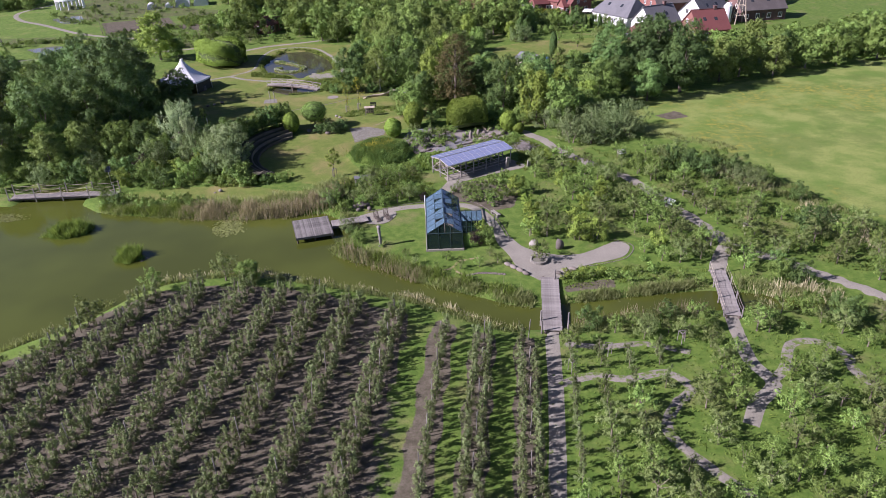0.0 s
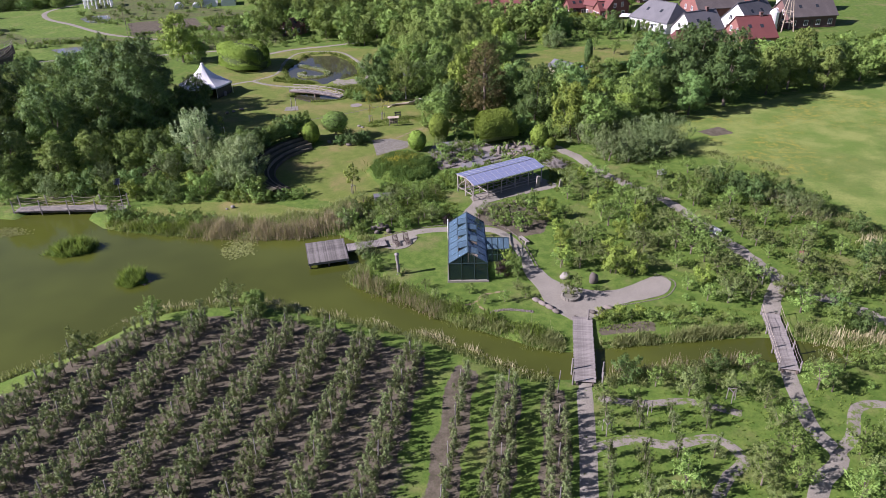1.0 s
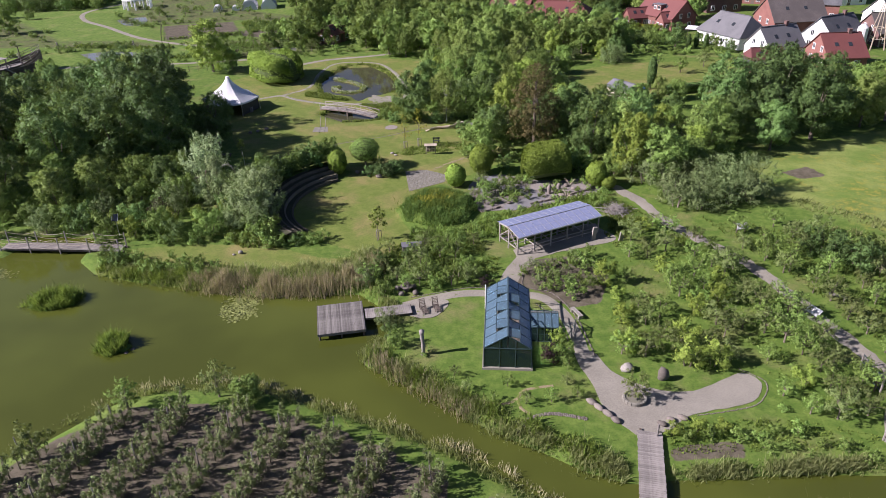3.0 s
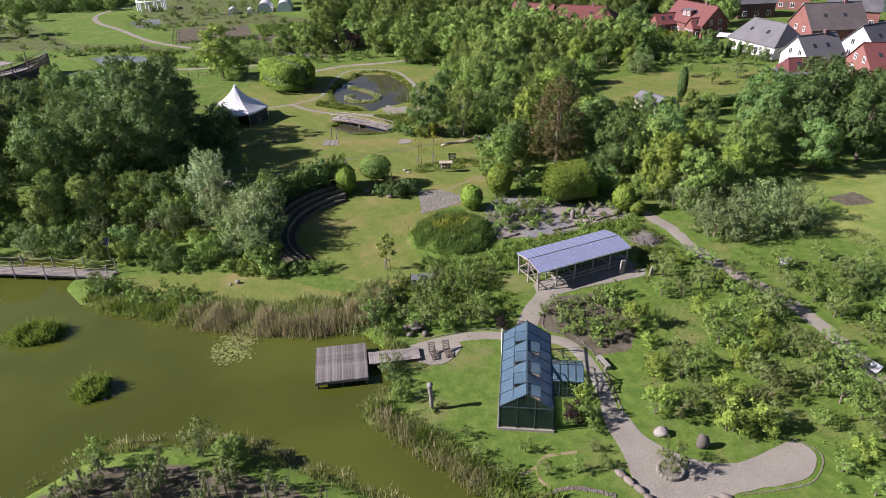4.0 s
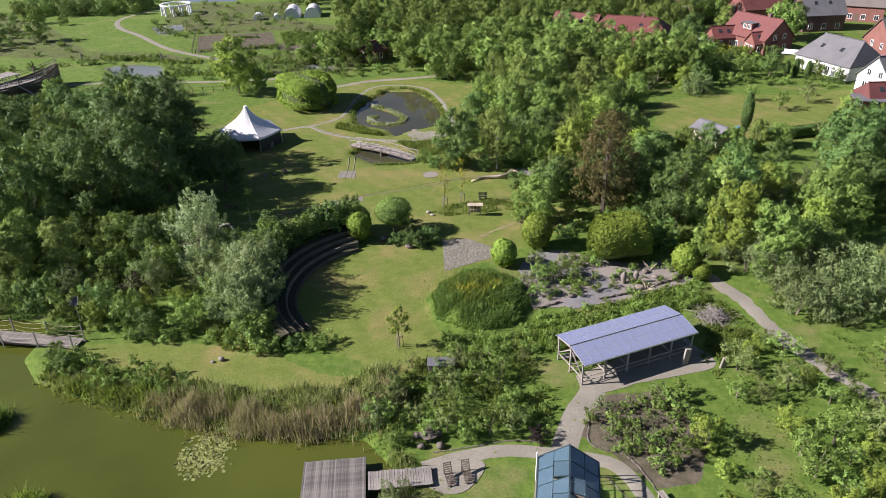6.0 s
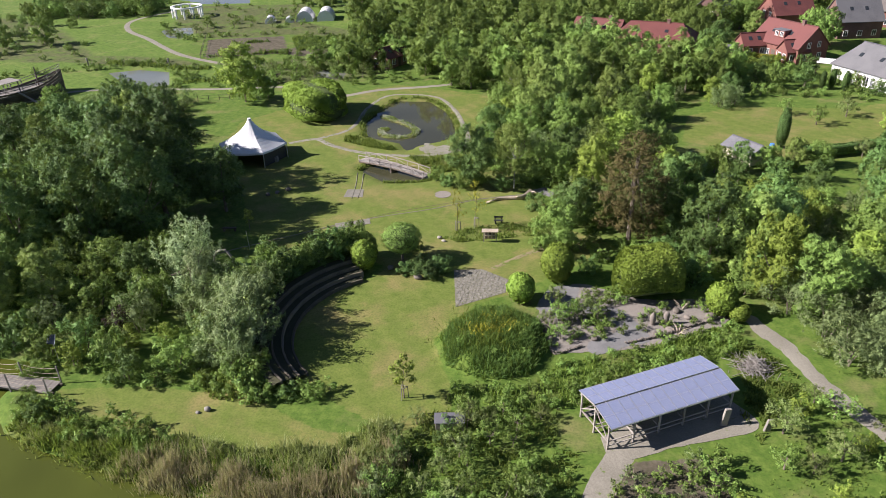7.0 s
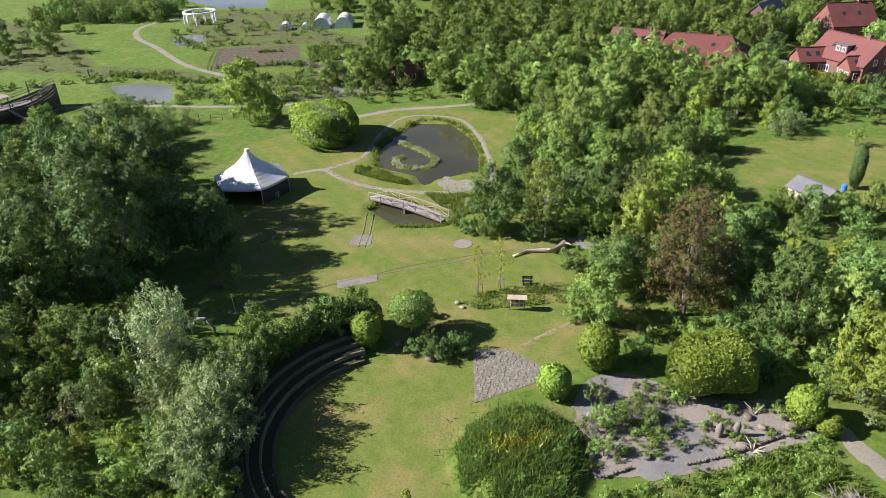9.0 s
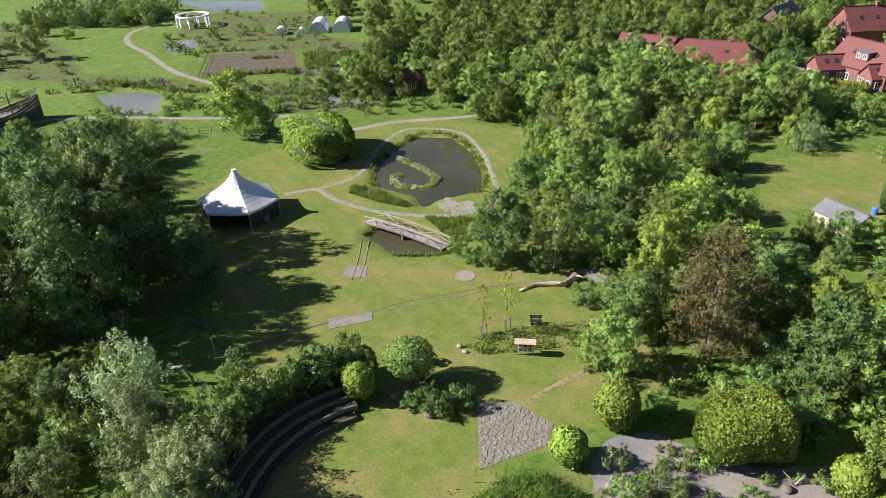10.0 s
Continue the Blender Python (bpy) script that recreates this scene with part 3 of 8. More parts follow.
GRIT = "pale worn grit path through the orchard"
path("path_orchard", [(6.0, 20), (7.4, 33), (8.6, 41), (9.5, 47.8), (10.4, 56.1), (10.6, 57.6)], 1.7, "gravel", "pale gravel path along the orchard rows")
PLAZA = [(10.6, 67.2), (8.6, 69.6), (7.7, 73), (6.3, 77.6), (8.1, 78), (9.4, 75.4), (11, 74), (13.4, 72.9), (16.2, 73), (19, 74.6), (21, 75.9), (22.4, 74.6), (21, 72), (17.4, 70.6), (15, 69.6), (13, 67.6)]
area("pavement_plaza", PLAZA, "clean_gravel", "pale gravel plaza between bridge and gardens", z=0.034)
path("path_greenhouse", [(7.2, 77), (6.7, 80.5), (5.5, 84.4), (3.5, 87.2), (0.3, 87.7), (-4.7, 87.5), (-8, 86.3), (-11, 84.6)], 1.65, "gravel", "gravel path round the greenhouse to the dock")
path("path_pavilion", [(-0.6, 87.6), (-0.2, 90), (0.4, 92.5), (2, 96.6)], 2.3, "gravel", "gravel path to the solar pavilion", z=0.038)
area("pavement_pavilion", [(0.2, 97.6), (1.4, 95.2), (6, 97.6), (12.6, 101), (11, 104), (9.4, 105)], "gravel", "gravel floor under the solar pavilion", z=0.03)
area("pavement_seats", [(-10.4, 82.9), (-10.6, 85), (-6.6, 86), (-6.9, 83.6), (-8.4, 82.4)], "gravel", "gravel seating place by the pond", z=0.042)
path("path_east", [(12, 120.3), (16.6, 113.5), (19.1, 107.7), (21.9, 102.9), (24.7, 99.3), (27.7, 94.5), (30.8, 85.5), (32.9, 80.2), (34.5, 74.7), (36.8, 72), (40.4, 68.3), (46.3, 62), (52, 55)], 2.1, "gravel", "pale gravel path beside the meadow", wobble=0.7)
path("path_second_bridge", [(30.6, 67.6), (32.3, 71.5), (34.6, 75.2)], 1.9, "gravel", "gravel path from the second bridge", z=0.038)
path("path_south", [(29, 59.4), (28.4, 55.3), (28.1, 51.8), (28.8, 48.5), (26.5, 46.2), (24.8, 43.5)], 1.7, "gravel", GRIT)
path("path_bends", [(9.6, 49), (13.2, 50.3), (16.2, 49.7), (19.9, 50.5), (21.5, 48.1), (19.8, 46.6), (17.9, 43), (20, 38.9), (22, 36), (24, 31)], 1.15, "grit", GRIT, z=0.036)
path("path_loop", [(28.6, 48.8), (30.8, 50.8), (32.8, 54.2), (35.7, 54.5), (37.2, 52.2), (36.7, 49.8), (38.5, 45), (37, 40)], 1.15, "grit", GRIT, z=0.036)
path("path_front", [(11.4, 55.3), (15, 54.6), (19, 54.9), (23, 53.4)], 1.0, "grit", GRIT, z=0.036)
path("path_pond_walk", [(-52.5, 158.4), (-48.7, 161), (-45, 158.6), (-39, 156.1), (-33.4, 155.7), (-28.1, 156.4), (-23.2, 160), (-23, 166)], 1.2, "trodden", "pale path circling the small pond")
area("pavement_beach", [(-29.9, 158.2), (-29.5, 161.9), (-27.4, 160.6), (-25.7, 161.3), (-24, 158.8), (-27.5, 157.2)], "trodden", "grey shingle beach at the small pond", z=0.045, ragged=0.7)
path("path_pond_back", [(-23, 166), (-25.4, 173), (-28.6, 181), (-34, 188.5), (-43, 188.4), (-45.2, 180), (-44.4, 170), (-45.2, 165.4), (-48.7, 161)], 0.9, "trodden", "narrow worn path round the small pond", z=0.036)
path("path_far", [(-53, 186), (-46.6, 191.6), (-38, 195.2), (-30, 199)], 1.8, "gravel", "pale path beyond the small pond")
path("path_meadow", [(-144, 275), (-148, 258), (-140.6, 244), (-126.6, 232.7), (-108, 217), (-92, 209), (-80, 205)], 2.0, "gravel", "winding pale path through the far meadow")
path("path_west", [(-135, 168), (-116.3, 174), (-113, 181), (-102, 184.9), (-82, 187.7), (-66, 192)], 1.6, "gravel", "narrow path past the wooden ship")
area("pavement_rockery", BARE[1], "sandy", "sandy gravel floor of the rock garden", z=0.03, ragged=0.4)
area("pavement_garden", [(-6.7, 115.3), (-5.5, 119.5), (-2.6, 120.3), (-2.4, 117.2), (1.6, 116.6), (3.2, 114.8), (4.7, 111.8), (2.6, 110.4), (-0.4, 108.5), (-1.2, 110.2), (1.4, 112.4), (0.8, 114.4), (-3, 115.6), (-4.8, 114.2)], "slab", "grey slate path of the rock garden", z=0.04)
area("pavement_shed", [(-10, 145.5), (-7.6, 143.6), (-6, 144.6), (-8, 146.6)], "slab", "grey paved patch at the wood's edge", z=0.04)


# ---- plants ----
def leaf_cards(name, c, nrm, size, wide=0.55, seed=1, soft=None):
    """Many small pointed leaf sprays in one mesh; soft gives the rounded form that they shade with."""
    r = np.random.default_rng(seed)
    n = len(c)
    nrm = nrm / (np.linalg.norm(nrm, axis=1)[:, None] + 1e-9)
    u = np.cross(nrm, r.normal(size=(n, 3)))
    u /= np.linalg.norm(u, axis=1)[:, None] + 1e-9
    v = np.cross(nrm, u)
    s = (size * r.uniform(0.6, 1.35, n))[:, None]
    k = r.uniform(0.6, 1.4, (n, 1)) * wide
    q = np.stack([c - u * s * 0.7 + v * s * k, c - u * s * 0.9 - v * s * k, c + u * s * 1.1 + v * s * r.uniform(-0.5, 0.5, (n, 1))], 1).reshape(-1, 3)
    me = bpy.data.meshes.new(name)
    me.from_pydata(q.tolist(), [], np.arange(3 * n).reshape(n, 3).tolist())
    me.polygons.foreach_set("use_smooth", [True] * n)
    soft = nrm if soft is None else soft / (np.linalg.norm(soft, axis=1)[:, None] + 1e-9)
    soft = soft * 0.6 + nrm * 0.4
    soft /= np.linalg.norm(soft, axis=1)[:, None] + 1e-9
    me.normals_split_custom_set_from_vertices(np.repeat(soft, 3, axis=0).tolist())
    return me


def unit(v):
    return v / (np.linalg.norm(v, axis=-1, keepdims=True) + 1e-9)


def sprays(r, tips, ways, length, fat, count, hearts):
    """Leaves along tapering sprays that end at the tips: places, turns and rounded form."""
    m = len(tips)
    k = r.integers(0, m, count)
    s = r.random(count) ** 0.7
    L = (length * r.uniform(0.7, 1.3, m))[k]
    side = r.normal(size=(count, 3))
    d = ways[k]
    side -= d * (side * d).sum(1, keepdims=True)
    off = side * (fat * L * (1.08 - s) * 0.75)[:, None]
    p = tips[k] - d * (L * (1 - s))[:, None] + off
    soft = 0.75 * unit(side) + (0.2 + 0.7 * s)[:, None] * d + 0.55 * unit(p - hearts[k])
    turn = unit(soft) + 0.5 * r.normal(size=(count, 3))
    return p, turn, soft


def crown(r, w, z0, z1, boughs, twigs, count, length=0.2, fat=0.55, rise=0.5, peak=0.9, gap=0.42, inner=0.2):
    """A crown of boughs over an uneven egg, each bough a dome of leafy sprays. Returns the leaves and the boughs' hearts."""
    cz, hz = z0 + (z1 - z0) * 0.46, (z1 - z0) / 2
    tips, ways, hearts, cores = [], [], [], []
    for b in range(boughs):
        t = -0.75 + 1.72 * (b + 0.5) / boughs + r.normal() * 0.05
        t = min(t, 0.98)
        a = b * 2.399 + r.normal() * 0.35
        rad = math.sqrt(max(0.04, 1 - abs(t) ** (2.0 if t < 0 else 2.0 * peak))) * w / 2
        far = r.uniform(0.62, 0.92)
        h = np.array([rad * far * math.cos(a), rad * far * math.sin(a), cz + t * hz * r.uniform(0.8, 1.0)])
        size = w * gap * 0.5 * r.uniform(0.75, 1.25)
        out = unit(h - np.array([0, 0, cz - hz * 0.35]))
        cores.append((tuple(h - out * size * 0.4), size))
        for _ in range(twigs):
            d = unit(r.normal(size=3) + out * 0.9 + np.array([0, 0, 0.35]))
            tips.append(h + d * size * np.array([1, 1, 0.8]) * r.uniform(0.75, 1.15))
            ways.append(unit(d * 0.8 + out * 0.5 + np.array([0, 0, rise]) + r.normal(size=3) * 0.15))
            hearts.append(h - out * size * 0.7)
    n_in = int(len(tips) * inner)
    for _ in range(n_in):
        d = unit(r.normal(size=3))
        tips.append(np.array([0, 0, cz]) + d * np.array([w * 0.3, w * 0.3, hz * 0.6]))
        ways.append(unit(d + np.array([0, 0, 0.4])))
        hearts.append(np.array([0, 0, cz - hz * 0.3]))
    tips, ways, hearts = np.array(tips), np.array(ways), np.array(hearts)
    p, turn, soft = sprays(r, tips, ways, w * length, fat, count, hearts)
    low = p[:, 2] < 0.06
    p[low, 2] = 0.06 + 0.2 * r.random(low.sum())
    return (p, turn, soft), cores


def column_crown(r, spots, length, fat, count, rise=1.0, twigs=6):
    """A crown of upright feathery sprays round given places (x, y, z, radius)."""
    tips, ways, hearts, cores = [], [], [], []
    for x, y, z, q in spots:
        cores.append(((x, y, z), q))
        for _ in range(twigs):
            d = unit(r.normal(size=3) + np.array([x, y, 0.2]) * 0.4)
            tips.append(np.array([x, y, z]) + d * q)
            ways.append(unit(d * 0.6 + np.array([0, 0, rise])))
            hearts.append(np.array([x * 0.3, y * 0.3, z - q * 0.6]))
    tips, ways, hearts = np.array(tips), np.array(ways), np.array(hearts)
    return sprays(r, tips, ways, length, fat, count, hearts), cores


KINDS = {}


def plant(kind, made, leaf, size, trunk_top, trunk_r, label, category, limbs=6, wide=0.55, stems=1, seed=1, bark="bark"):
    """One kind of tree or shrub, with trunk and crown, kept as a pattern to copy."""
    (pts, nrm, soft), cores = made
    bm = bmesh.new()
    for s in range(stems):
        a = s * 2.4
        off = 0.0 if stems == 1 else 0.25
        foot = (off * math.cos(a), off * math.sin(a), -0.25)
        tube(bm, [foot, (foot[0] * 1.6, foot[1] * 1.6, trunk_top * 0.5), (foot[0] * 2.5 + 0.05, foot[1] * 2.5, trunk_top)], [trunk_r * 1.25, trunk_r * 0.9, trunk_r * 0.6])
    for c, rr in sorted(cores, key=lambda l: -l[1])[:limbs]:
        a = Vector((0, 0, trunk_top * 0.85))
        b = Vector(c)
        tube(bm, [a, a.lerp(b, 0.5) + Vector((0, 0, -0.05 * b.length)), b], [trunk_r * 0.5, trunk_r * 0.3, trunk_r * 0.12], 5)
    root = thing(kind[0], label, category)
    part("trunk", bm, bark, root)
    mesh_part("crown", leaf_cards("crown", pts, nrm, size, wide, seed, soft), leaf, root)
    KINDS.setdefault(kind[1], []).append(root)
    return root


def mass(name, kind, spots, label, category):
    """Many plants of one kind far off, joined: spots of (x, y, scale, stretch, turn)."""
    pool = KINDS[kind]
    mats = [ch.data.materials[0] for ch in pool[0].children]
    src = []
    for root in pool:
        for j, ch in enumerate(root.children):
            ch.data.calc_loop_triangles()
            co, tri, nv = np.empty(len(ch.data.vertices) * 3), np.empty(len(ch.data.loop_triangles) * 3, np.int32), np.empty(len(ch.data.vertices) * 3)
            ch.data.vertices.foreach_get("co", co)
            ch.data.loop_triangles.foreach_get("vertices", tri)
            if ch.name.startswith("crown"):
                cn = np.empty(len(ch.data.loops) * 3)
                ch.data.corner_normals.foreach_get("vector", cn)
                nv = cn
            else:
                ch.data.vertices.foreach_get("normal", nv)
            src.append((root, j, co.reshape(-1, 3), tri.reshape(-1, 3), nv.reshape(-1, 3)))
    vs, fs, mi, ns, n0 = [], [], [], [], 0
    for i, (x, y, k, h, w) in enumerate(spots):
        m = np.array(pose(x, y, float(height(x, y)), 0, 0, w) @ Matrix.Diagonal((k, k, k * h, 1)))
        turn = np.array(pose(0, 0, 0, 0, 0, w))[:3, :3]
        for root, j, co, tri, nv in src:
            if root != pool[i % len(pool)]:
                continue
            vs.append(co @ m[:3, :3].T + m[:3, 3])
            fs.append(tri + n0)
            mi.append(np.full(len(tri), j, np.int32))
            ns.append(nv @ turn.T)
            n0 += len(co)
    me = bpy.data.meshes.new(name)
    me.from_pydata(np.concatenate(vs), [], np.concatenate(fs))
    ob = new(name, me)
    for mt in mats:
        me.materials.append(mt)
    mi = np.concatenate(mi)
    me.polygons.foreach_set("material_index", mi)
    me.polygons.foreach_set("use_smooth", [True] * len(mi))
    me.normals_split_custom_set_from_vertices(np.concatenate(ns).tolist())
    return tagged(ob, label, category, kind="stuff")


PLACED = {}


def grow(kind, x, y, scale=1.0, stretch=1.0, turn=None, group="", label="", z=None):
    """A plant of the kind at a place; the first of each pattern is the pattern itself."""
    pool = KINDS[kind]
    n = PLACED.get(kind, 0)
    PLACED[kind] = n + 1
    src = pool[n % len(pool)]
    zz = float(height(x, y)) if z is None else z
    m = pose(x, y, zz, 0, 0, turn if turn is not None else float(rng.uniform(0, 360))) @ Matrix.Diagonal((scale, scale, scale * stretch, 1))
    ob = src
    if n >= len(pool):
        ob = src.copy()
        scene.collection.objects.link(ob)
        for name, data, tag in PARTS_OF.setdefault(src.name, [(ch.name.split(".")[0], ch.data, ch.get("label", "")) for ch in src.children]):
            ch = new(name, data)
            ch.parent = ob
            if tag:
                ch["label"] = tag
    ob.matrix_basis = m
    if group:
        ob["group"] = group
    if label:
        ob["label"] = label
    return ob


PARTS_OF = {}


def make_kinds():
    for v in range(3):
        r = np.random.default_rng(20 + v)
        plant(("deciduous_tree", "dark"), crown(r, 8.8, 1.2, 13.4, 22, 13, 6400, 0.17, 0.6, 0.4), "leaf_dark", 0.34, 4.5, 0.28, "tall dense dark-green deciduous tree in the wood", "tree", seed=v, limbs=6)
        plant(("far_tree", "far"), crown(r, 7.0, 0.1, 8.4, 12, 7, 720, 0.2, 0.6), "leaf_mid", 0.66, 3, 0.2, "rounded green tree in the distance", "tree", seed=15 + v, limbs=2)
    for v, (w, top, n, rise, peak, leaf) in enumerate(((7.0, 9.6, 20, 0.4, 0.9, "leaf_mid"), (6.2, 10.6, 20, 0.8, 0.7, "leaf_fresh"), (7.6, 9.2, 22, 0.3, 1.0, "leaf_mid"), (6.6, 9.8, 18, 0.5, 0.8, "leaf_deep"))):
        r = np.random.default_rng(120 + v)
        plant(("deciduous_tree", "mid"), crown(r, w, 0.3, top, n, 12, 4900, 0.18, 0.58, rise, peak), leaf, 0.31, 3.2, 0.2, "full mid-green deciduous tree with layered crown", "tree", seed=10 + v, limbs=5)
    for v in range(2):
        r = np.random.default_rng(40 + v)
        plant(("deciduous_tree", "deep"), crown(r, 7.4, 0.3, 10.6, 20, 12, 5000, 0.17, 0.58, 0.35), "leaf_deep", 0.3, 3.2, 0.2, "broad deep-green deciduous tree at the wood's edge", "tree", seed=27 + v, limbs=5)
        plant(("deciduous_tree", "lime"), crown(r, 6.0, 0.6, 9.4, 18, 11, 4300, 0.2, 0.5, 0.6, 0.75), "leaf_lime", 0.29, 3, 0.18, "bright lime-green deciduous tree in fresh leaf", "tree", seed=20 + v, limbs=4)
        plant(("deciduous_tree", "birch"), crown(r, 4.6, 0.8, 11.0, 22, 9, 3600, 0.24, 0.42, 0.9, 0.65), "leaf_fresh", 0.25, 5.5, 0.13, "slender airy light-green tree with feathery crown", "tree", seed=24 + v, limbs=8, wide=0.4, bark="pale_bark")
        spots = [(np.clip(r.normal(), -1.5, 1.5) * 1.75 * (1.15 - (z / 7.4) ** 2), np.clip(r.normal(), -1.5, 1.5) * 1.75 * (1.15 - (z / 7.4) ** 2), z, r.uniform(0.55, 1.0)) for z in np.linspace(0.8, 6.4, 34)]
        plant(("willow_tree", "willow"), column_crown(r, spots, 1.4, 0.32, 7600, 1.1), "leaf_silver", 0.17, 2.6, 0.18, "silvery upright willow with feathery crown", "tree", seed=30 + v, wide=0.3, limbs=4)
        plant(("shrub", "shrub"), crown(r, 4.2, 0.05, 4.2, 11, 8, 2000, 0.22, 0.55, 0.6), "leaf_deep" if v else "leaf_mid", 0.2, 1.2, 0.08, "dense green shrub on the wood's edge", "shrub", seed=40 + v, stems=2, limbs=2)
        plant(("shrub", "dark_shrub"), crown(r, 4.2, 0.05, 4.4, 11, 8, 1900, 0.22, 0.55, 0.6), "leaf_dark", 0.2, 1.2, 0.08, "dense dark-green shrub in the thicket", "shrub", seed=50 + v, stems=2, limbs=2)
        plant(("shrub", "grey_shrub"), crown(r, 4.4, 0.05, 4.3, 14, 8, 2500, 0.26, 0.38, 0.8), "leaf_grey", 0.19, 1.2, 0.08, "loose grey-green willow shrub", "shrub", seed=60 + v, stems=3, limbs=3, wide=0.34)
        plant(("shrub", "lime_shrub"), crown(r, 3.2, 0.05, 3.5, 9, 8, 1400, 0.24, 0.5, 0.7), "leaf_lime", 0.18, 1.0, 0.06, "bright yellow-green leafy shrub", "shrub", seed=70 + v, stems=2, limbs=3)
        plant(("bush", "grey_bush"), crown(r, 1.5, 0.02, 1.2, 6, 6, 380, 0.3, 0.4, 0.8), "leaf_grey", 0.11, 0.4, 0.03, "low grey-green garden bush", "shrub", seed=85 + v, stems=2, limbs=2, wide=0.35)
        plant(("bush", "bush"), crown(r, 1.5, 0.02, 1.25, 6, 6, 400, 0.3, 0.5, 0.8), "leaf_mid", 0.12, 0.4, 0.03, "low rounded green garden bush", "shrub", seed=80 + v, stems=2, limbs=2)
    for v in range(4):
        r = np.random.default_rng(60 + v)
        spots = [(r.normal() * 0.12, r.normal() * 0.34, z, r.uniform(0.16, 0.3) * (1.2 - 0.2 * z)) for z in np.linspace(0.35, 2.2, 11)]
        plant(("trained_fruit_tree", "spindle"), column_crown(r, spots, 0.5, 0.4, 430, 0.7, 4), "leaf_spindle", 0.12, 2.1, 0.04, "slim trained young fruit tree in an orchard row", "fruit tree", seed=90 + v, limbs=4)
        plant(("fruit_tree", "fruit"), crown(r, 3.0, 0.8, 3.2, 10, 5, 820, 0.26, 0.42, 0.4, 1.0, 0.4, 0.1), "leaf_fruit" if v % 2 else "leaf_mid", 0.16, 1.3, 0.085, "small spreading fruit tree on a short trunk in grass", "fruit tree", seed=100 + v, limbs=8)
    r = np.random.default_rng(5)
    plant(("young_tree", "young"), crown(r, 1.9, 1.3, 4, 9, 7, 900, 0.26, 0.5, 0.6), "leaf_lime", 0.14, 1.9, 0.05, "young round-headed tree on a thin stem", "tree", seed=7)
    plant(("young_tree", "sapling"), column_crown(r, [(r.normal() * 0.4, r.normal() * 0.4, z, 0.5) for z in np.linspace(2.2, 5.0, 9)], 0.7, 0.3, 420, 0.9), "leaf_yellow", 0.1, 3.4, 0.035, "thin staked sapling with sparse yellow-green leaves", "tree", seed=8)
    plant(("spruce_tree", "brown"), crown(r, 6.2, 0.2, 11.6, 28, 11, 8000, 0.17, 0.5, 0.1, 0.55, 0.4), "needle_brown", 0.22, 9, 0.2, "tall spruce with browned thinning needles", "tree", seed=9, wide=0.3, limbs=6)
    plant(("purple_shrub", "purple"), crown(r, 2.6, 0.05, 2.4, 9, 8, 1300, 0.24, 0.5, 0.6), "leaf_red", 0.15, 0.8, 0.05, "dark purple-leaved garden shrub", "shrub", seed=11, stems=2, limbs=3)
    for v, (w, z0, z1, lab) in enumerate(((4.3, 1.5, 5.0, "ball"), (3.2, 0.15, 4.4, "dome"), (2.6, 0.1, 3.0, "cone"), (2.0, 0.05, 6.6, "column"))):
        r = np.random.default_rng(90 + v)
        cz, hz = (z0 + z1) / 2, (z1 - z0) / 2
        d = unit(r.normal(size=(5200, 3)))
        wav = np.array([1 + 0.11 * noise.noise(Vector(q) * 2.6 + Vector((v * 9, 0, 0))) + 0.05 * noise.noise(Vector(q) * 7 + Vector((v * 9, 0, 0))) for q in d]) * r.uniform(0.9, 1.05, len(d))
        p = d * wav[:, None] * np.array([w / 2, w / 2, hz]) + np.array([0, 0, cz])
        root = thing("topiary_tree", "clipped rounded hornbeam with dense bright leaves" if lab != "column" else "tall columnar dark-green yew on the lawn", "topiary")
        bm = bmesh.new()
        tube(bm, [(0, 0, -0.2), (0.04, 0, z0), (0, 0, cz)], [0.16, 0.12, 0.09])
        for k in range(6):
            tube(bm, [(0, 0, z0 * 0.9), (w * 0.3 * math.cos(k), w * 0.3 * math.sin(k), cz)], [0.06, 0.03], 5)
        part("trunk", bm, "bark", root)
        mesh_part("crown", leaf_cards("crown", p, d + 0.55 * r.normal(size=d.shape), 0.15, 0.5, v, d + 0.35 * r.normal(size=d.shape)), {"ball": "leaf_mid", "column": "leaf_dark"}.get(lab, "leaf_hedge"), root)
        # solid lump closes the crown; its dark colour stands in for inner shade
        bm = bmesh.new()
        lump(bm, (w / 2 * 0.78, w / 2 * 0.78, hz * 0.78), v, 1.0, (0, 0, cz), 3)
        part("twig_core", bm, "twig", root, "solid dark core standing in for the shaded inside", smooth=True)
        KINDS[lab] = [root]


make_kinds()


